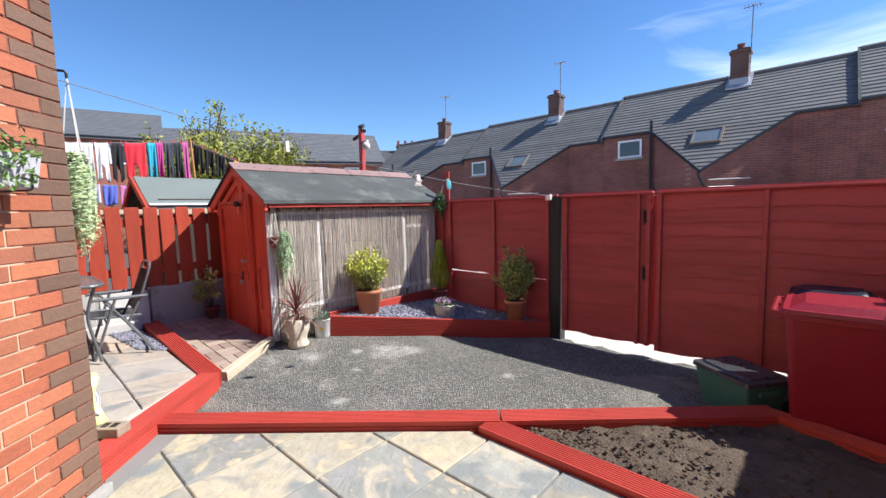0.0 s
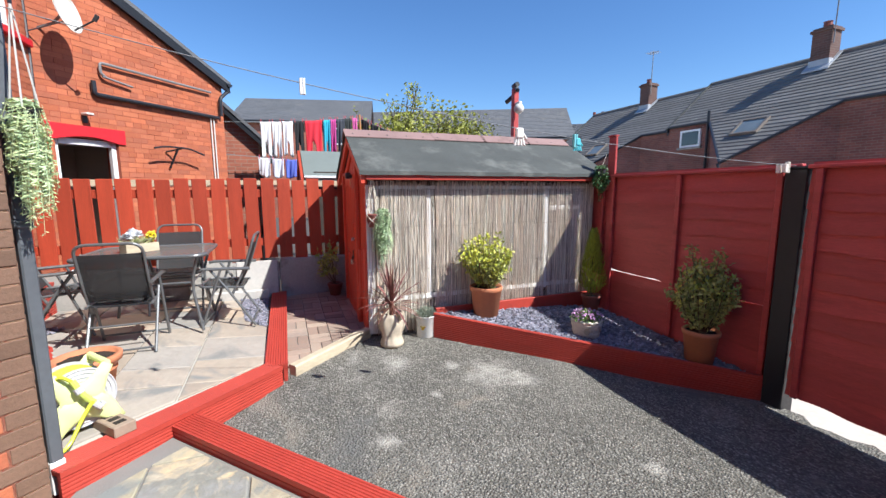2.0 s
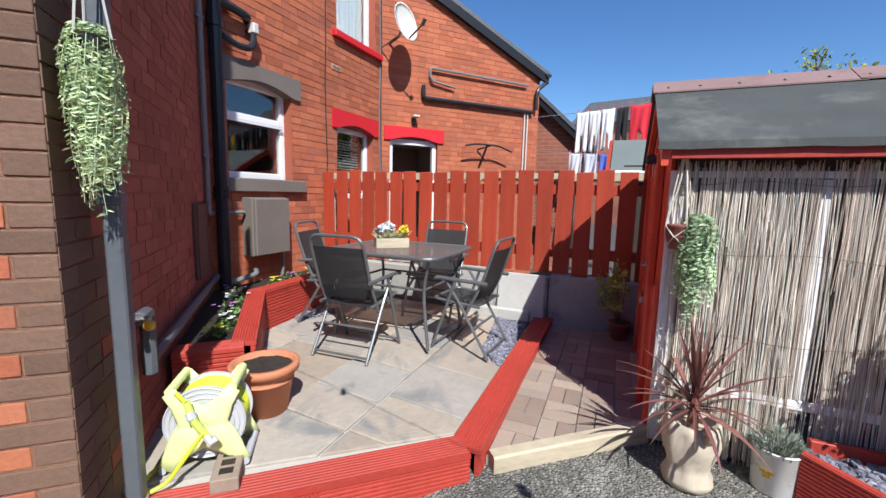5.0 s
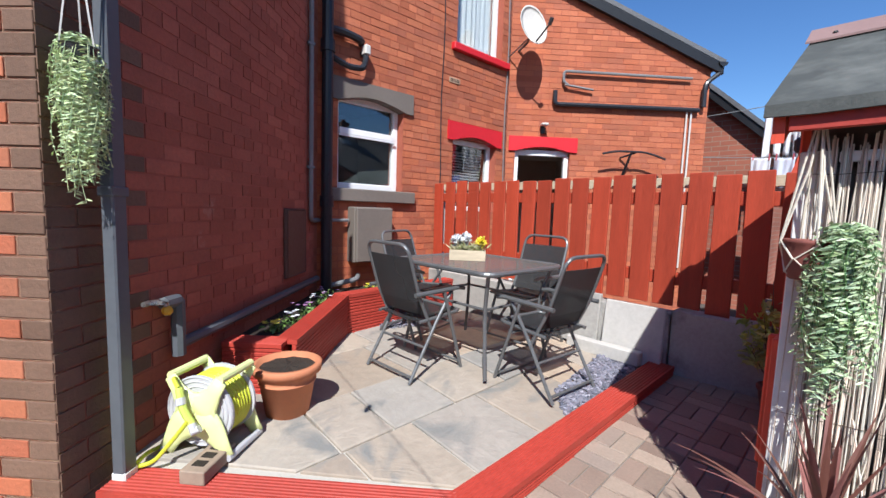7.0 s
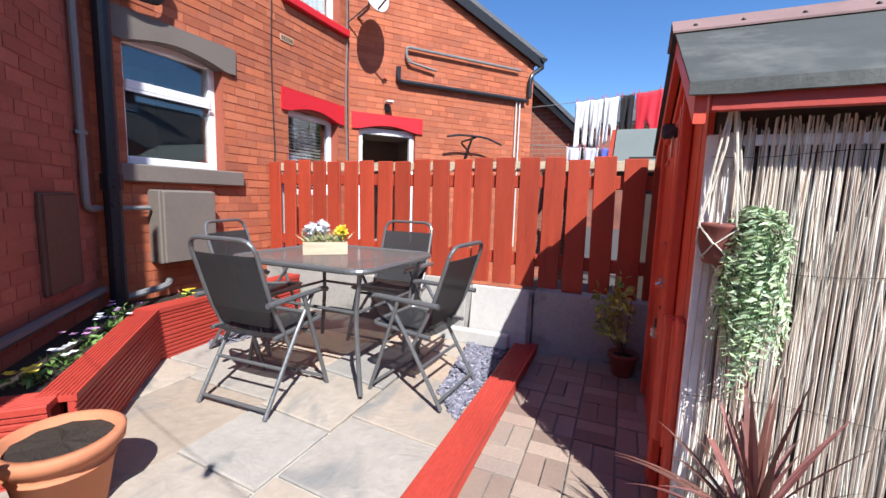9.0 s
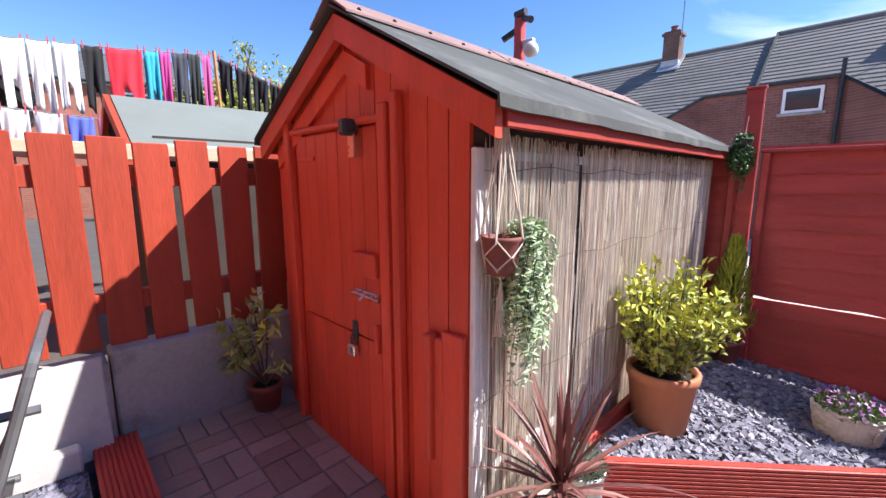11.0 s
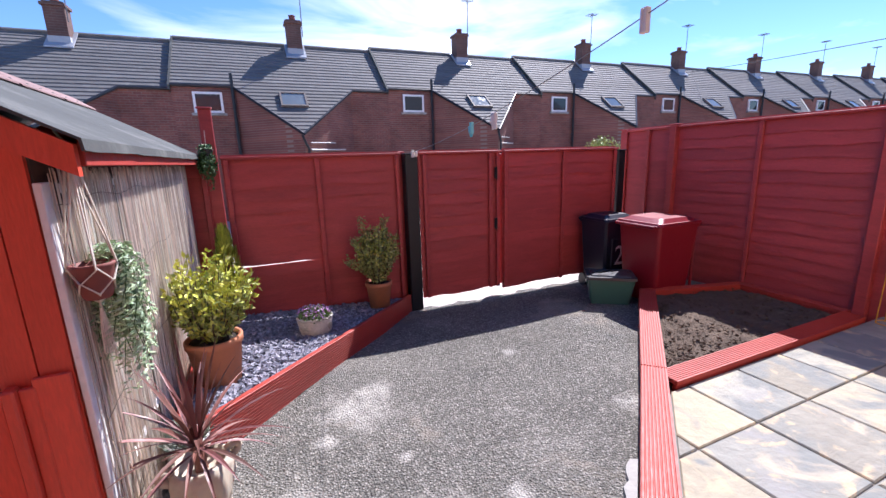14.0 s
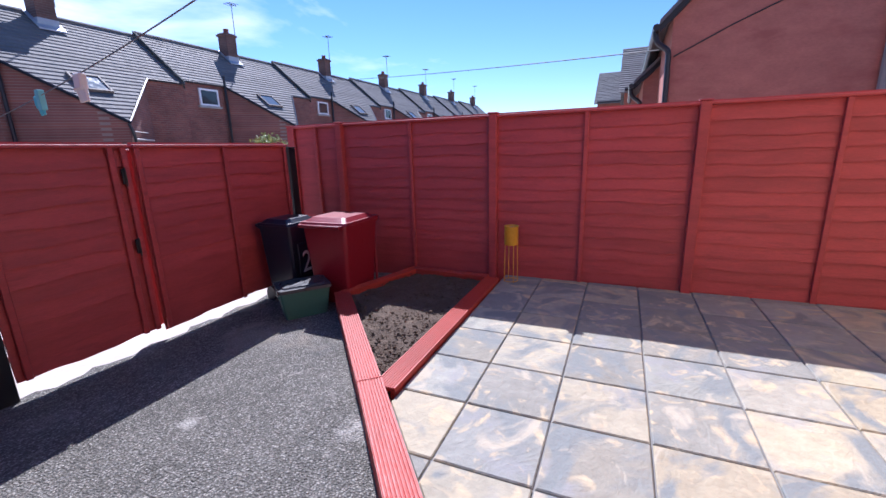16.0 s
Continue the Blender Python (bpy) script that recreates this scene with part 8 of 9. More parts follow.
bmesh.ops.recalc_face_normals(bm, faces=bm.faces[:])
part("trough", bm, GREY_PLASTIC, wpl)
bm = bmesh.new()
tube(bm, bend([(0.03, 0.0, 0.27), (0.03, 0.13, 0.14), (0.03, 0.135, -0.004), (0.03, 0.0, -0.006)], 3, 0.02), 0.004, 5)
tube(bm, bend([(0.27, 0.0, 0.27), (0.27, 0.13, 0.14), (0.27, 0.135, -0.004), (0.27, 0.0, -0.006)], 3, 0.02), 0.004, 5)
part("hanger", bm, DARK_PLASTIC, wpl)
bm = bmesh.new()
rng = random.Random(77)
for i in range(420):
    p = Vector((rng.uniform(0.0, 0.30), rng.uniform(0.02, 0.16), 0.12 + rng.uniform(0, 0.11) * rng.random()))
    if rng.random() < 0.3:
        p = Vector((rng.uniform(0.05, 0.30), 0.15 + rng.uniform(0, 0.03), rng.uniform(0.0, 0.13)))
    leaf(bm, p, rnd_dir(rng, 0.3), rnd_dir(rng, 0.6), 0.032, 0.014, 0.2)
part("foliage", bm, GREEN_LEAF, wpl)

# flowers in the bed by the house
rng = random.Random(50)
for i, (x, y, c) in enumerate(((0.40, -4.86, PETAL_YELLOW), (0.24, -4.98, PETAL_WHITE), (0.05, -5.17, PETAL_PURPLE), (-0.12, -5.34, PETAL_WHITE), (-0.30, -5.56, PETAL_PURPLE), (-0.75, -5.58, PETAL_YELLOW), (-1.0, -5.62, PETAL_PURPLE), (-1.3, -5.60, PETAL_YELLOW))):
    f = thing("bedding_flower", "small pansy plant in the flower bed", "flower", pose(x, y, 0.50), "pansies in the bed")
    bl, bp_ = bmesh.new(), bmesh.new()
    for j in range(50):
        p = Vector((rng.gauss(0, 0.035), rng.gauss(0, 0.035), rng.uniform(0, 0.05)))
        leaf(bl, p, rnd_dir(rng, 0.5), rnd_dir(rng, 0.7), 0.035, 0.018, 0.2)
    for j in range(7):
        p = Vector((rng.gauss(0, 0.035), rng.gauss(0, 0.035), 0.06 + rng.uniform(0, 0.03)))
        for k in range(4):
            leaf(bp_, p, (math.cos(k * 1.57), math.sin(k * 1.57), 0.3), (0, 0, 1), 0.022, 0.02, 0.1)
    part("foliage", bl, GREEN_LEAF, f)
    part("blooms", bp_, c, f)


# ---- terrace furniture ----
tb = thing("garden_table", "grey metal patio table with an obscure glass top", "table", pose(-0.84, -4.33, dine_z(-0.84, -4.33)))
TH = 0.66
HX, HY = 0.40, 0.46


def round_rect(hx, hy, r, n=6):
    out = []
    for cx, cy, a0 in ((hx - r, hy - r, 0), (-hx + r, hy - r, 90), (-hx + r, -hy + r, 180), (hx - r, -hy + r, 270)):
        out += [(cx + r * math.cos(radians(a0 + 90 * i / n)), cy + r * math.sin(radians(a0 + 90 * i / n))) for i in range(n + 1)]
    return out


bm = bmesh.new()
rr = round_rect(HX, HY, 0.10)
tube(bm, [(x, y, TH) for x, y in rr] + [(*rr[0], TH)], 0.016, 8)
part("rim", bm, STEEL, tb)
bm = bmesh.new()
prism(bm, round_rect(HX - 0.012, HY - 0.012, 0.09), TH + 0.004, TH + 0.010)
part("glass_top", bm, TABLE_GLASS, tb, "rippled translucent glass top")
for sx in (1, -1):
    for sy in (1, -1):
        bm = bmesh.new()
        tube(bm, bend([(sx * 0.34, sy * 0.40, TH - 0.01), (sx * 0.28, sy * 0.33, 0.40), (sx * 0.33, sy * 0.40, 0.0)], 4, 0.12), 0.0125, 8)
        part("leg", bm, STEEL, tb)
for q in (((0.285, 0.34, 0.42), (-0.285, 0.34, 0.42)), ((0.285, -0.34, 0.42), (-0.285, -0.34, 0.42)), ((0.285, 0.34, 0.42), (0.285, -0.34, 0.42)), ((-0.285, 0.34, 0.42), (-0.285, -0.34, 0.42))):
    bm = bmesh.new()
    tube(bm, q, 0.009, 6)
    part("stretcher", bm, STEEL, tb)


def chair(m):
    c = thing("garden_chair", "folding garden chair with grey frame and black sling seat", "chair", m, "chairs round the garden table")
    for sx in (1, -1):
        x = sx * 0.225
        bm = bmesh.new()
        tube(bm, [(x, 0.20, 0.0), (x, 0.02, 0.53)], 0.011, 8)
        part("front_leg", bm, STEEL, c)
        bm = bmesh.new()
        tube(bm, [(x * 0.94, -0.24, 0.0), (x * 0.94, -0.02, 0.36), (x * 0.94, 0.10, 0.53)], 0.011, 8)
        part("rear_leg", bm, STEEL, c)
        bm = bmesh.new()
        tube(bm, bend([(x, -0.22, 0.535), (x, 0.16, 0.545), (x, 0.20, 0.535)], 3, 0.03), 0.014, 8)
        part("armrest", bm, STEEL, c)
    bm = bmesh.new()
    tube(bm, bend([(-0.20, -0.06, 0.30), (-0.20, -0.17, 0.52), (-0.20, -0.27, 0.83), (0.20, -0.27, 0.83), (0.20, -0.17, 0.52), (0.20, -0.06, 0.30)], 5, 0.08), 0.011, 8)
    part("back_frame", bm, STEEL, c)
    bm = bmesh.new()
    tube(bm, bend([(-0.20, -0.16, 0.36), (-0.20, 0.20, 0.385), (0.20, 0.20, 0.385), (0.20, -0.16, 0.36)], 4, 0.05), 0.011, 8)
    part("seat_frame", bm, STEEL, c)
    for q in (((-0.215, -0.22, 0.035), (0.215, -0.22, 0.035)), ((-0.225, 0.185, 0.045), (0.225, 0.185, 0.045)), ((-0.21, -0.12, 0.20), (0.21, -0.12, 0.20)), ((-0.22, 0.09, 0.33), (0.22, 0.09, 0.33))):
        bm = bmesh.new()
        tube(bm, q, 0.009, 6)
        part("stretcher", bm, STEEL, c)
    bm = bmesh.new()
    n = 8
    rows = [[bm.verts.new((-0.19 + 0.38 * i / n, y, z - 0.012 * math.sin(math.pi * i / n))) for i in range(n + 1)] for y, z in ((-0.15, 0.368), (0.0, 0.362), (0.12, 0.37), (0.205, 0.392))]
    for a, b in zip(rows, rows[1:]):
        for i in range(n):
            bm.faces.new((a[i], a[i + 1], b[i + 1], b[i]))
    ob = part("seat", bm, MESH_FABRIC, c)
    so = ob.modifiers.new("thick", "SOLIDIFY")
    so.thickness = 0.006
    bm = bmesh.new()
    rows = [[bm.verts.new((-0.19 + 0.38 * i / n, y - 0.012 * math.sin(math.pi * i / n), z)) for i in range(n + 1)] for y, z in ((-0.115, 0.395), (-0.155, 0.48), (-0.205, 0.63), (-0.245, 0.755))]
    for a, b in zip(rows, rows[1:]):
        for i in range(n):
            bm.faces.new((a[i], a[i + 1], b[i + 1], b[i]))
    ob = part("backrest", bm, SLING, c, "see-through black mesh back")
    so = ob.modifiers.new("thick", "SOLIDIFY")
    so.thickness = 0.004
    return c


SLING = bpy.data.materials.new("open_weave_sling")
SLING.use_nodes = True
sn, sl = SLING.node_tree.nodes, SLING.node_tree.links
mxs, trs = sn.new("ShaderNodeMixShader"), sn.new("ShaderNodeBsdfTransparent")
sn["Principled BSDF"].inputs["Base Color"].default_value = (0.03, 0.03, 0.032, 1)
sn["Principled BSDF"].inputs["Roughness"].default_value = 0.8
mxs.inputs[0].default_value = 0.84
sl.new(trs.outputs[0], mxs.inputs[1])
sl.new(sn["Principled BSDF"].outputs[0], mxs.inputs[2])
sl.new(mxs.outputs[0], sn["Material Output"].inputs["Surface"])
ch = chair(pose(-0.36, -4.41, dine_z(-0.36, -4.41), 0, 0, 92))
copy_thing(ch, pose(-0.85, -3.75, dine_z(-0.85, -3.75), 0, 0, 176))
copy_thing(ch, pose(-1.33, -4.25, dine_z(-1.33, -4.25), 0, 0, -90))
copy_thing(ch, pose(-0.87, -5.00, dine_z(-0.87, -5.00), 0, 0, 14))

fb = thing("flower_box", "small timber box of white and yellow silk flowers", "flower box", pose(-0.82, -4.41, dine_z(-0.82, -4.41) + TH + 0.010, 0, 0, -48))
for q in ((-0.13, 0.13, -0.055, -0.045), (-0.13, 0.13, 0.045, 0.055), (-0.13, -0.12, -0.045, 0.045), (0.12, 0.13, -0.045, 0.045), (-0.12, 0.12, -0.045, 0.045)):
    bm = bmesh.new()
    bx(bm, *q, 0.0, 0.075 if q != (-0.12, 0.12, -0.045, 0.045) else 0.012, bevel=0.002)
    part("panel", bm, WOOD_PALE, fb)
rng = random.Random(60)
bl = bmesh.new()
for i in range(180):
    leaf(bl, (rng.uniform(-0.12, 0.12), rng.uniform(-0.04, 0.04), 0.07), (rng.uniform(-1.2, 1.2), rng.uniform(-0.8, 0.8), 0.7), rnd_dir(rng), rng.uniform(0.05, 0.10), 0.008, 0.1)
part("foliage", bl, leaf_mat("pale_grass_leaf", [(0.42, 0.44, 0.22), (0.5, 0.46, 0.3), (0.3, 0.38, 0.12)]), fb)
for cx, m_, n_ in ((-0.075, PETAL_YELLOW, 2), (0.02, PETAL_WHITE, 3), (0.08, PETAL_WHITE, 2)):
    for k in range(n_):
        bp_ = bmesh.new()
        c0 = Vector((cx + rng.uniform(-0.03, 0.03), rng.uniform(-0.05, 0.03), 0.12 + rng.uniform(0, 0.05)))
        for j in range(26):
            leaf(bp_, c0, rnd_dir(rng, 0.25), rnd_dir(rng, 0.5), 0.048, 0.036, 0.25)
        part("bloom", bp_, m_, fb)

ep = thing("terracotta_pot", "large terracotta pot of bare compost on the terrace", "pot", pose(0.53, -4.36, dine_z(0.53, -4.36)) @ Matrix.Diagonal((1, 1, 0.88, 1)))
pot(ep, 0.105, 0.150, 0.30, TERRACOTTA, 0.020, 0.05, 0.03, None, (0.20,))

# hose reel
hr = thing("hose_reel", "lime green freestanding hose reel with coiled hose", "hose reel", pose(0.89, -4.29, dine_z(0.89, -4.29) + 0.004, 0, 0, 128) @ Matrix.Scale(0.86, 4))
AXZ = 0.215
for y in (-0.085, 0.085):
    bm = bmesh.new()
    tube(bm, [(0, y - 0.006, AXZ), (0, y + 0.006, AXZ)], 0.178, 36)
    fl = part("flange", bm, GREY_PLASTIC, hr)
    for rr_ in (0.125, 0.150, 0.172):
        bm = bmesh.new()
        tube(bm, [(rr_ * math.cos(a), y * 1.09, AXZ + rr_ * math.sin(a)) for a in [2 * math.pi * i / 40 for i in range(41)]], 0.004, 5, caps=False)
        part("flange_rib", bm, GREY_PLASTIC, fl)
for k in range(7):
    y = -0.066 + k * 0.022
    for r, dy in ((0.155, 0.0), (0.132, 0.008)):
        bm = bmesh.new()
        tube(bm, [(r * math.cos(a), y + dy + 0.003 * math.sin(a * 2 + k), AXZ + r * math.sin(a)) for a in [2 * math.pi * i / 32 for i in range(33)]], 0.011, 6, caps=False)
        part("hose_coil", bm, HOSE, hr)
for y in (-0.115, 0.115):
    bm = bmesh.new()
    for sx in (1, -1):
        tube(bm, bend([(sx * 0.165, y * 1.12, 0.02), (sx * 0.105, y, 0.12), (0.0, y, AXZ)], 5, 0.10), 0.038, 12, 0.085)
        tube(bm, bend([(0.0, y, AXZ), (sx * 0.07, y, 0.29), (sx * 0.135, y * 1.02, 0.39)], 5, 0.10), 0.085, 12, 0.032)
    tube(bm, [(0, y - 0.04, AXZ), (0, y + 0.04, AXZ)], 0.105, 26)
    bmesh.ops.scale(bm, vec=(1, 0.30, 1), space=Matrix.Translation((0, -y, 0)), verts=bm.verts[:])
    part("side_frame", bm, LIME_PALE, hr, smooth=True)
bm = bmesh.new()
tube(bm, [(-0.13, -0.12, 0.395), (-0.13, 0.12, 0.395)], 0.020, 10)
tube(bm, [(0.13, -0.12, 0.395), (0.13, 0.12, 0.395)], 0.020, 10)
part("carry_bar", bm, LIME_PALE, hr)
bm = bmesh.new()
tube(bm, [(0.175, -0.13, 0.02), (0.175, 0.13, 0.02)], 0.018, 8)
tube(bm, [(-0.175, -0.13, 0.02), (-0.175, 0.13, 0.02)], 0.018, 8)
part("foot_bar", bm, GREY_PLASTIC, hr)
bm = bmesh.new()
tube(bm, bend([(-0.05, -0.16, 0.36), (-0.02, -0.18, 0.27), (0.03, -0.18, 0.20)], 3, 0.05), 0.017, 8)
part("nozzle", bm, LIME, hr)
bm = bmesh.new()
tube(bm, [(-0.037, -0.17, 0.315), (-0.026, -0.178, 0.285)], 0.022, 10)
tube(bm, [(0.03, -0.18, 0.20), (0.05, -0.19, 0.17), (0.07, -0.18, 0.185)], 0.020, 8)
part("connector", bm, GREY_PLASTIC, hr)
bm = bmesh.new()
tube(bm, bend([(0.02, -0.19, 0.22), (-0.04, -0.20, 0.14), (-0.12, -0.24, 0.03), (-0.20, -0.27, 0.012), (-0.24, -0.16, 0.012), (-0.18, -0.02, 0.015), (-0.10, 0.0, 0.06)], 5, 0.07), 0.010, 7)
part("loose_hose", bm, HOSE, hr)
bm = bmesh.new()
tube(bm, bend([(-0.055, -0.16, 0.36), (-0.09, -0.15, 0.40), (-0.11, -0.10, 0.37)], 3, 0.03), 0.010, 7)
part("hose_tail", bm, HOSE, hr)

pb = thing("perforated_brick", "old perforated brick lying on the terrace edge", "brick", pose(0.95, -4.12, dine_z(0.95, -4.12) + 0.004, 0, 0, 42))
bm = bmesh.new()
bx(bm, -0.105, 0.105, -0.05, 0.05, 0, 0.055, bevel=0.004)
part("body", bm, material("old_buff_brick", (0.32, 0.24, 0.18), 0.9, vary=0.2, bump=0.5), pb)
# Holes are not cut: dark plates on top paint the shade inside them.
for i in range(3):
    bm = bmesh.new()
    bx(bm, -0.075 + i * 0.055, -0.04 + i * 0.055, -0.025, 0.025, 0.054, 0.057)
    part("hole", bm, COMPOST, pb)

ls = thing("leaning_slab", "pale concrete slab leaning on the low wall", "slab", pose(-1.665, -3.545, dine_z(-1.665, -3.545), 0, -7, 0))
bm = bmesh.new()
bx(bm, -0.02, 0.02, -0.215, 0.215, 0.0, 0.43, bevel=0.006)
part("slab", bm, CONCRETE_PALE, ls)
ls = thing("leaning_slab", "stained concrete slab standing against the low wall", "slab", pose(-1.675, -4.02, dine_z(-1.675, -4.02), 0, -5, 0))
bm = bmesh.new()
bx(bm, -0.02, 0.02, -0.22, 0.22, 0.0, 0.42, bevel=0.006)
part("slab", bm, CONCRETE, ls)
kc = thing("concrete_kerb", "pale concrete kerb stone at the foot of the wall", "kerb", pose(-1.60, -3.72, dine_z(-1.60, -3.72)))
bm = bmesh.new()
bx(bm, -0.04, 0.035, -0.28, 0.28, 0.0, 0.10, bevel=0.008)
part("stone", bm, CONCRETE_PALE, kc)


# ---- bins and box ----
def taper_box(bm, w0, d0, w1, d1, z0, z1, r=0.04, n=4, cx=0, cy=0):
    a = [bm.verts.new((x + cx, y + cy, z0)) for x, y in round_rect(w0 / 2, d0 / 2, r, n)]
    b = [bm.verts.new((x + cx, y + cy, z1)) for x, y in round_rect(w1 / 2, d1 / 2, r, n)]
    bm.faces.new(a[::-1])
    bm.faces.new(b)
    for i in range(len(a)):
        bm.faces.new((a[i], a[(i + 1) % len(a)], b[(i + 1) % len(a)], b[i]))


def wheelie_bin(name, label, m, mat, number=None):
    b = thing(name, label, "bin", m)
    bm = bmesh.new()
    taper_box(bm, 0.42, 0.46, 0.52, 0.58, 0.05, 0.84)
    bx(bm, -0.14, 0.14, -0.292, -0.262, 0.30, 0.66, bevel=0.012)
    bx(bm, 0.20, 0.235, -0.285, -0.262, 0.10, 0.80, bevel=0.01)
    bx(bm, -0.235, -0.20, -0.285, -0.262, 0.10, 0.80, bevel=0.01)
    part("body", bm, mat, b)
    bm = bmesh.new()
    taper_box(bm, 0.555, 0.62, 0.555, 0.62, 0.835, 0.865)
    part("rim", bm, mat, b)
    bm = bmesh.new()
    taper_box(bm, 0.57, 0.64, 0.55, 0.60, 0.868, 0.893)
    taper_box(bm, 0.50, 0.54, 0.40, 0.40, 0.893, 0.93)
    bx(bm, -0.10, 0.10, -0.345, -0.30, 0.865, 0.89, bevel=0.008)
    part("lid", bm, mat, b)
    bm = bmesh.new()
    tube(bm, [(-0.24, 0.345, 0.86), (0.24, 0.345, 0.86)], 0.018, 8)
    for x in (-0.24, 0.0, 0.24):
        bx(bm, x - 0.014, x + 0.014, 0.29, 0.345, 0.845, 0.875)
    part("handle", bm, mat, b)
    for x in (-0.21, 0.21):
        bm = bmesh.new()
        tube(bm, [(x - 0.025, 0.235, 0.085), (x + 0.025, 0.235, 0.085)], 0.085, 18)
        part("wheel", bm, DARK_PLASTIC, b)
    if number:
        cu = bpy.data.curves.new("number", "FONT")
        cu.body, cu.size, cu.extrude, cu.align_x = number, 0.34, 0.002, "CENTER"
        tmp = bpy.data.objects.new("number", cu)
        me = bpy.data.meshes.new_from_object(tmp)
        bpy.data.objects.remove(tmp)
        me.materials.append(WHITE_WRITE)
        ob = new("number", me)
        ob.parent = b
        ob.matrix_local = pose(-0.02, -0.300, 0.34, 94, 0, 0)
    return b


wheelie_bin("wheelie_bin", "maroon plastic wheelie bin with a closed lid", pose(4.13, -1.06, -0.055, 0, 0, 90), BIN_RED)
wheelie_bin("wheelie_bin", "navy plastic wheelie bin with a white number two", pose(4.06, -0.42, -0.075, 0, 0, 0) @ Matrix.Diagonal((0.84, 0.72, 0.98, 1)), BIN_NAVY, "2")
gb = thing("recycling_box", "green plastic recycling box with a dark lid", "box", pose(3.60, -0.95, ground_z(3.60, -0.95) + 0.002, 0, 0, -38) @ Matrix.Scale(1.0, 4))
bm = bmesh.new()
taper_box(bm, 0.38, 0.28, 0.46, 0.35, 0.0, 0.27, 0.03)
part("body", bm, BOX_GREEN, gb)
bm = bmesh.new()
taper_box(bm, 0.49, 0.38, 0.48, 0.37, 0.272, 0.30, 0.03)
taper_box(bm, 0.40, 0.28, 0.38, 0.26, 0.30, 0.312, 0.03)
part("lid", bm, DARK_PLASTIC, gb)
for sx in (1, -1):
    bm = bmesh.new()
    bx(bm, sx * 0.225 - 0.012, sx * 0.225 + 0.012, -0.08, 0.08, 0.20, 0.23, bevel=0.005)
    part("handle", bm, BOX_GREEN, gb)

# yellow plant stand
ys = thing("plant_stand", "mustard enamel planter on thin wire legs", "plant stand", pose(4.78, -2.70, PATIO))
bm = bmesh.new()
lathe(bm, [(0.066, 0.40), (0.070, 0.405), (0.072, 0.585), (0.075, 0.59), (0.075, 0.597), (0.067, 0.597), (0.065, 0.56), (0.01, 0.555)], 24)
part("pot", bm, YELLOW, ys, smooth=True)
for a in (0.6, 2.2, 3.75, 5.3):
    bm = bmesh.new()
    tube(bm, [(0.066 * math.cos(a), 0.066 * math.sin(a), 0.44), (0.074 * math.cos(a), 0.074 * math.sin(a), 0.006)], 0.004, 6)
    part("leg", bm, YELLOW, ys)
bm = bmesh.new()
tube(bm, [(0.074 * math.cos(a), 0.074 * math.sin(a), 0.014) for a in [0.6 + 2 * math.pi * i / 24 for i in range(25)]], 0.004, 5)
part("foot_ring", bm, YELLOW, ys)
bm = bmesh.new()
lathe(bm, [(0.064, 0.56), (0.064, 0.575), (0.02, 0.585)], 16)
part("gravel", bm, SLATE, ys)

# ---- lines, pegs and cables ----
L0, L1 = Vector((1.73, -0.12, 1.60)), Vector((1.285, -4.26, 2.16))


def yard_line(t):
    s = t * (L0.y - L1.y)
    p = L0.lerp(L1, t)
    return Vector((p.x, p.y, 1.60 + 0.0405 * s + 0.0223 * s * s))


yl = thing("washing_line", "thin cord washing line across the yard with pegs", "washing line")
bm = bmesh.new()
tube(bm, [yard_line(i / 30) for i in range(31)], 0.0021, 5)
part("cord", bm, LINE_WHITE, yl)
for t, c in ((0.02, (0.75, 0.7, 0.6)), (0.73, (0.74, 0.74, 0.71)), (0.395, (0.2, 0.55, 0.6))):
    p = yard_line(t)
    bm = bmesh.new()
    bx(bm, p.x - 0.010, p.x + 0.010, p.y - 0.006, p.y + 0.006, p.z - 0.05, p.z + 0.02, bevel=0.002)
    bx(bm, p.x - 0.010, p.x + 0.010, p.y + 0.008, p.y + 0.018, p.z - 0.05, p.z + 0.02, bevel=0.002)
    part("peg", bm, cloth_mat(c), yl)
for t, c, lb in ((0.473, (0.74, 0.70, 0.66), "pale work glove pegged on the yard line"), (0.39, (0.12, 0.50, 0.58), "turquoise glove pegged on the yard line"), (0.03, (0.78, 0.70, 0.64), "pale cloth folded over the yard line")):
    p = yard_line(t)
    g = thing("glove" if "glove" in lb else "cloth", lb, "laundry", pose(p.x, p.y, p.z))
    bm = bmesh.new()
    if "glove" in lb:
        k = 1.0 if t > 0.43 else 0.75
        bx(bm, -0.012, 0.012, -0.022 * k, 0.022 * k, -0.05 * k, 0.004, bevel=0.006)
        for i in range(4):
            tube(bm, [(0, (-0.018 + i * 0.012) * k, -0.045 * k), (0.004 * (i - 1), (-0.026 + i * 0.017) * k, -0.085 * k)], 0.007 * k, 6)
        tube(bm, [(0, 0.016 * k, -0.02 * k), (0.004, 0.040 * k, -0.05 * k)], 0.007 * k, 6)
    else:
        bx(bm, -0.030, -0.004, -0.012, 0.012, -0.055, 0.004, bevel=0.004)
        bx(bm, 0.004, 0.030, -0.012, 0.012, -0.05, 0.004, bevel=0.004)
    part("fabric", bm, cloth_mat(c), g)
oc = thing("overhead_cable", "dark overhead cable strung between the houses", "cable")
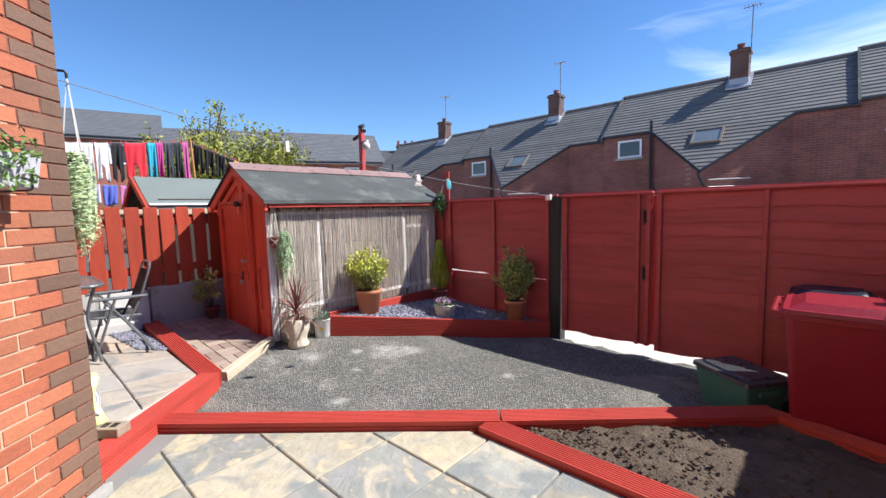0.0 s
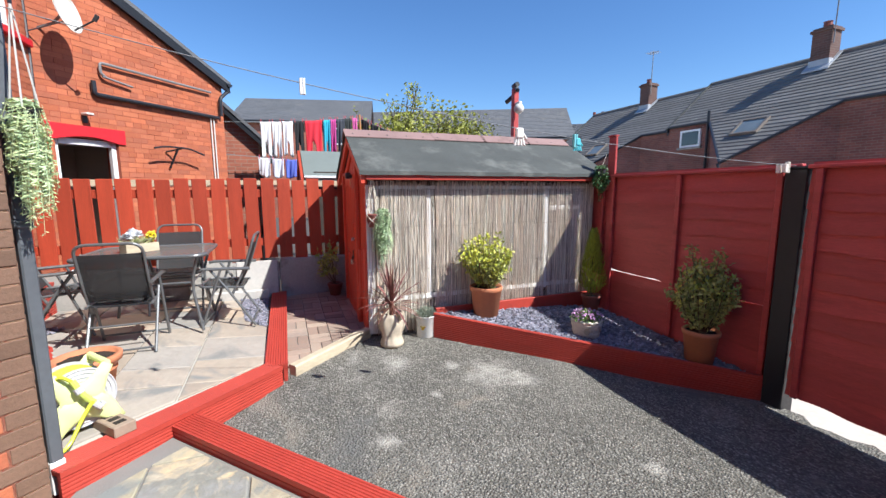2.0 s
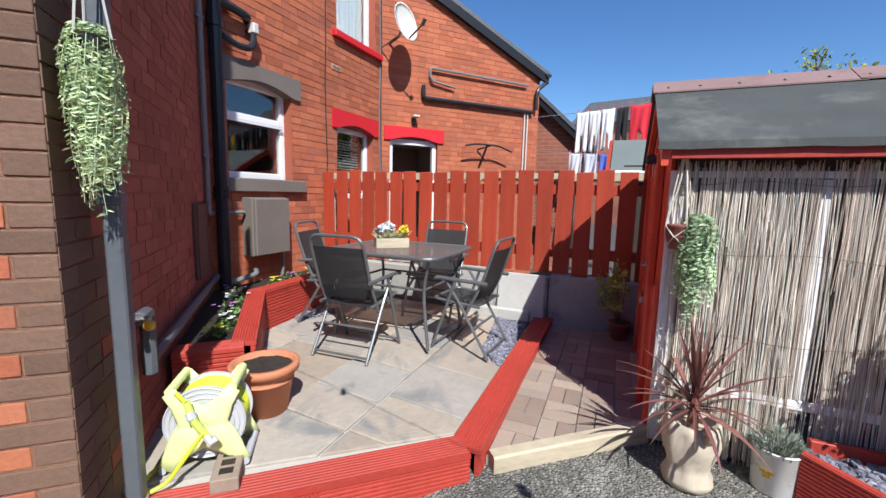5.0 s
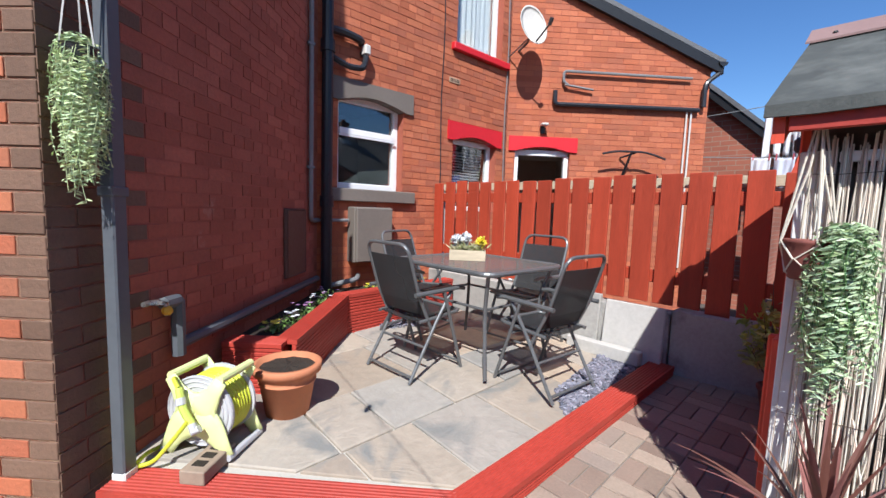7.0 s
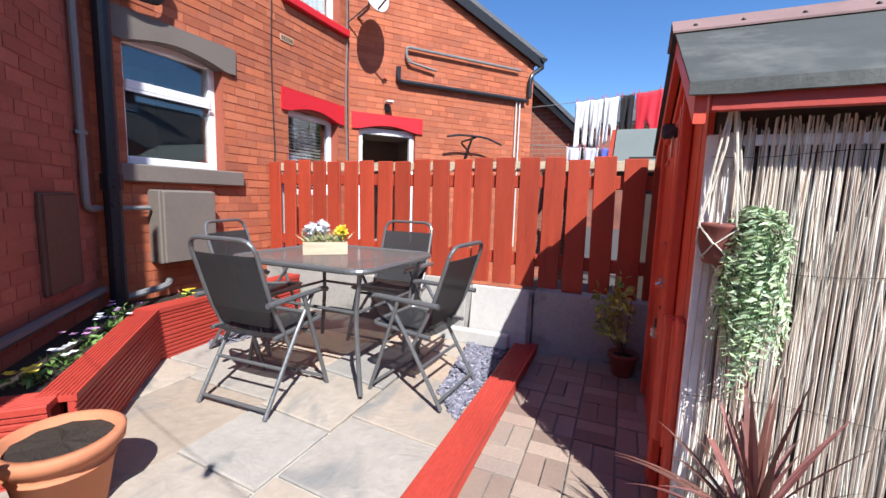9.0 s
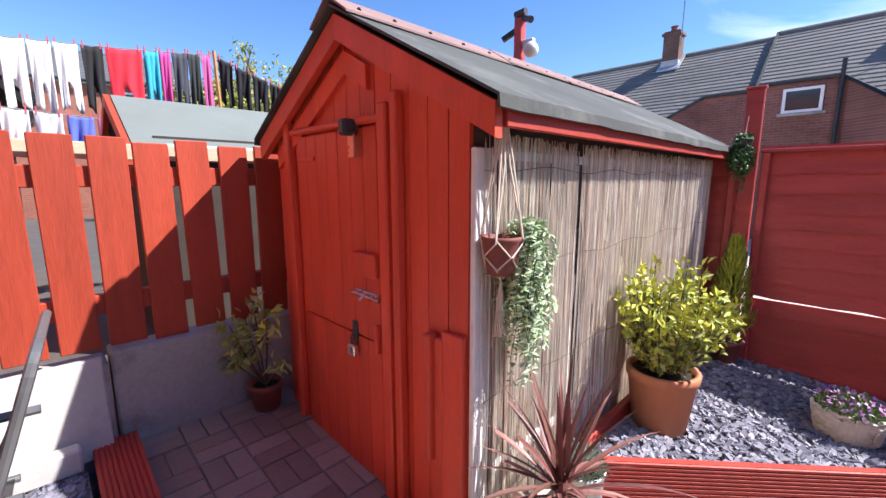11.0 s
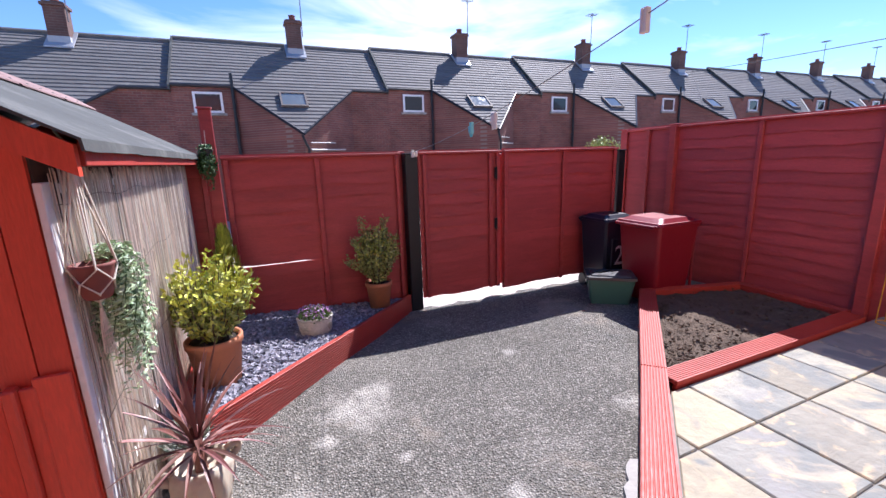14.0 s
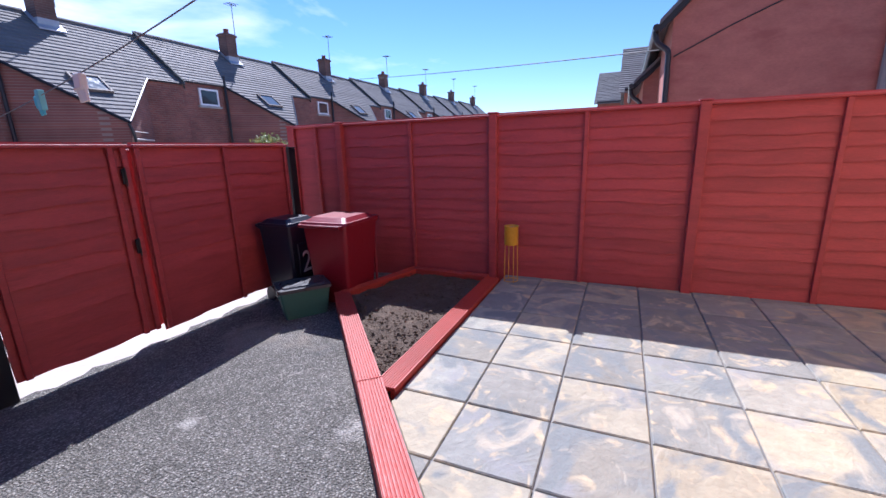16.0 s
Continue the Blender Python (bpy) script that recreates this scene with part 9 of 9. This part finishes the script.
for a, b, sag in (((9.7, -4.6, 3.15), (24, 14.9, 6.1), 0.12),):
    a, b = Vector(a), Vector(b)
    bm = bmesh.new()
    tube(bm, [a.lerp(b, i / 24) + Vector((0, 0, -sag * 4 * (i / 24) * (1 - i / 24))) for i in range(25)], 0.012, 5)
    part("cable", bm, CABLE, oc)

# bush beyond the gate corner
bu = thing("bush", "rounded yellow-green bush beyond the gate corner", "bush", pose(6.0, 1.7, -0.14))
rng = random.Random(71)
bw, bl = bmesh.new(), bmesh.new()
for i in range(9):
    a = i * 2.4
    tube(bw, [(0, 0, 0), (0.1 * math.cos(a), 0.1 * math.sin(a), 0.9), (0.28 * math.cos(a), 0.28 * math.sin(a), 1.7)], 0.02, 5, 0.008)
for i in range(1600):
    d = rnd_dir(rng)
    leaf(bl, Vector((0, 0, 1.55)) + Vector((d.x * 0.36, d.y * 0.36, d.z * 0.40)) * rng.uniform(0.6, 1.05), rnd_dir(rng, 0.2), rnd_dir(rng, 0.6), 0.06, 0.035, 0.2)
part("stems", bw, BARK, bu)
part("crown", bl, leaf_mat("bush_leaf", [(0.30, 0.36, 0.10), (0.40, 0.44, 0.16), (0.20, 0.28, 0.07)]), bu)


# ---- paving slabs, blocks and bricks laid one by one ----
def slab_mesh(name, poly, h, mat, bevel=0.006):
    """A slab with chamfered top edges; poly is a plan round its own origin."""
    bm = bmesh.new()
    cx, cy = sum(p[0] for p in poly) / len(poly), sum(p[1] for p in poly) / len(poly)
    k = len(poly)
    if sum(poly[i][0] * poly[(i + 1) % k][1] - poly[(i + 1) % k][0] * poly[i][1] for i in range(k)) < 0:
        poly = poly[::-1]
    low = [bm.verts.new((x, y, -h)) for x, y in poly]
    edge = [bm.verts.new((x, y, -bevel)) for x, y in poly]
    top = []
    for x, y in poly:
        d = Vector((cx - x, cy - y))
        f = bevel * 1.4 / max(0.02, d.length)
        top.append(bm.verts.new((x + d.x * f, y + d.y * f, 0)))
    bm.faces.new(top)
    for i in range(k):
        j = (i + 1) % k
        bm.faces.new((low[i], low[j], edge[j], edge[i]))
        bm.faces.new((edge[i], edge[j], top[j], top[i]))
    return mesh_of(name, bm, mat)


G = 0.465
rng = random.Random(7)
full = slab_mesh("slab", [(0.004, 0.004), (G - 0.006, 0.004), (G - 0.006, G - 0.006), (0.004, G - 0.006)], 0.03, SLAB)
for i in range(-4, 6):
    for j in range(-8, 4):
        x, y = 2.582 + i * G, -3.457 + j * G
        poly = [(x + 0.004, y + 0.004), (x + G - 0.006, y + 0.004), (x + G - 0.006, y + G - 0.006), (x + 0.004, y + G - 0.006)]
        a0 = area_of(poly)
        # inside the deck-board kerbs, the house wall and the fence
        poly = clip(poly, 0.89, -3.94, 0.656, -0.755)
        if poly and x + G > 2.45:
            poly = clip(poly, 0, -2.59, 0, -1)
        poly = clip(poly, P0[0] + 0.05, P0[1] + 0.03, NL.x, NL.y) if poly else poly
        poly = clip(poly, 4.985, 0, -1, 0) if poly else poly
        poly = clip(poly, 0, -7.3, 0, 1) if poly else poly
        a1 = area_of(poly)
        if a1 < 0.004:
            continue
        tilt = pose(0, 0, 0, rng.uniform(-0.25, 0.25), rng.uniform(-0.25, 0.25))
        if abs(a1 - a0) < 1e-6:
            shared("slab", full, patio, Matrix.Translation((x, y, PATIO)) @ tilt)
        else:
            shared("slab", slab_mesh("slab", [(p[0] - x, p[1] - y) for p in poly], 0.03, SLAB), patio, Matrix.Translation((x, y, PATIO)) @ tilt)

# terrace: courses of mixed lengths
rows = [(-3.43, -3.90), (-3.90, -4.33), (-4.33, -4.93), (-4.93, -5.36), (-5.36, -5.92)]
starts = [(1.30, 0.92, 0.47, 0.09, -0.38, -0.95, -1.30, -1.63), (1.30, 0.90, 0.48, 0.19, -0.23, -0.68, -1.20, -1.63), (1.30, 0.85, 0.44, -0.28, -0.66, -1.25, -1.63), (0.9, 0.45, 0.02, -0.40, -0.98, -1.63), (0.9, 0.1, -0.5, -1.1, -1.63)]
tiltm = pose(0, 0, 0, 0, math.degrees(math.atan(0.055)))
for (ya, yb), xs in zip(rows, starts):
    for xa, xb in zip(xs, xs[1:]):
        poly = [(xb + 0.006, yb + 0.006), (xa - 0.006, yb + 0.006), (xa - 0.006, ya - 0.006), (xb + 0.006, ya - 0.006)]
        poly = clip(poly, 1.05, -4.28, -0.707, -0.707 * 0.98)
        poly = clip(poly, P0[0], P0[1], NS.x, NS.y) if poly else poly
        if area_of(poly) < 0.006:
            continue
        cx, cy = (xa + xb) / 2, (ya + yb) / 2
        shared("slab", slab_mesh("slab", [(p[0] - cx, p[1] - cy) for p in poly], 0.03, STONE), dining, Matrix.Translation((cx, cy, dine_z(cx, cy) + rng.uniform(0, 0.003))) @ pose(0, 0, 0, -math.degrees(math.atan(0.08)) if cy > -4.2 else 0, math.degrees(math.atan(0.02))))

# block paving in a woven bond
bw_, bl_ = 0.094, 0.190
blk = slab_mesh("block", [(0.002, 0.002), (bl_ - 0.003, 0.002), (bl_ - 0.003, bw_ - 0.003), (0.002, bw_ - 0.003)], 0.03, BLOCK, 0.004)
blk2 = slab_mesh("block", [(0.002, 0.002), (bw_ - 0.003, 0.002), (bw_ - 0.003, bl_ - 0.003), (0.002, bl_ - 0.003)], 0.03, BLOCK, 0.004)
for i in range(-1, 12):
    for j in range(-1, 6):
        x, y = -1.73 + i * bl_, -3.275 + j * bl_
        for q in range(2):
            if (i + j) % 2:
                px, py, me, w, h = x, y + q * bw_, blk, bl_, bw_
            else:
                px, py, me, w, h = x + q * bw_, y, blk2, bw_, bl_
            poly = [(px + 0.002, py + 0.002), (px + w - 0.003, py + 0.002), (px + w - 0.003, py + h - 0.003), (px + 0.002, py + h - 0.003)]
            a0 = area_of(poly)
            for k in range(4):
                a, b = PAVED[k], PAVED[(k + 1) % 4]
                d = Vector((b[0] - a[0], b[1] - a[1])).normalized()
                poly = clip(poly, a[0], a[1], -d.y, d.x) if poly else poly
            a1 = area_of(poly)
            if a1 < 0.0008:
                continue
            mm = Matrix.Translation((px, py, pave_z(px) + 0.005 + rng.uniform(-0.002, 0.002))) @ tiltm
            shared("block", me if abs(a0 - a1) < 1e-7 else slab_mesh("block", [(p[0] - px, p[1] - py) for p in poly], 0.03, BLOCK, 0.004), paving, mm)

# corner bricks, brown quoins toothed into orange
def brick_mesh(w, h, mat):
    bm = bmesh.new()
    bx(bm, 0, w, -0.02, 0.005, 0, h, bevel=0.002)
    return mesh_of("brick", bm, mat)


CO = 0.0703
LB, HB = 0.205, 0.098
kinds = {}
rng = random.Random(33)


def lay(s, w, z, mat, top):
    key = (round(w, 3), mat.name)
    if key not in kinds:
        kinds[key] = brick_mesh(w, CO - 0.009, mat)
    m = on_wall(P0, LD, NL, s, z, rng.uniform(-0.0015, 0.0015))
    shared("brick", kinds[key], wall_corner, m)


for r in range(1, 36):
    z = 0.045 + r * CO
    q = HB if r % 2 else LB
    lay(0.0, q, z, BRICK_DARK, 0)
    s = q + 0.009
    n = 0
    while s < 0.85:
        lay(s, LB, z, BRICK_LIGHT, 0)
        s += LB + 0.009
# toothed quoin returns on the shaded side are part of that wall's bricks
bm = bmesh.new()
f0 = wall_points(P0, LD, 0.0, 0.0, 0, NL)
prism(bm, [(P0[0], P0[1]), (P0[0] + LD.x * 5, P0[1] + LD.y * 5), (P0[0] + LD.x * 5 + NL.x * 0.035, P0[1] + LD.y * 5 + NL.y * 0.035), (P0[0] + NL.x * 0.035 - LD.x * 0.02, P0[1] + NL.y * 0.035 - LD.y * 0.02)], 0.0, 0.16)
structure("trim_plinth", bm, CONCRETE, "mossy concrete plinth at the foot of the wall", "trim")
# dark square stains of vent bricks on the shaded return
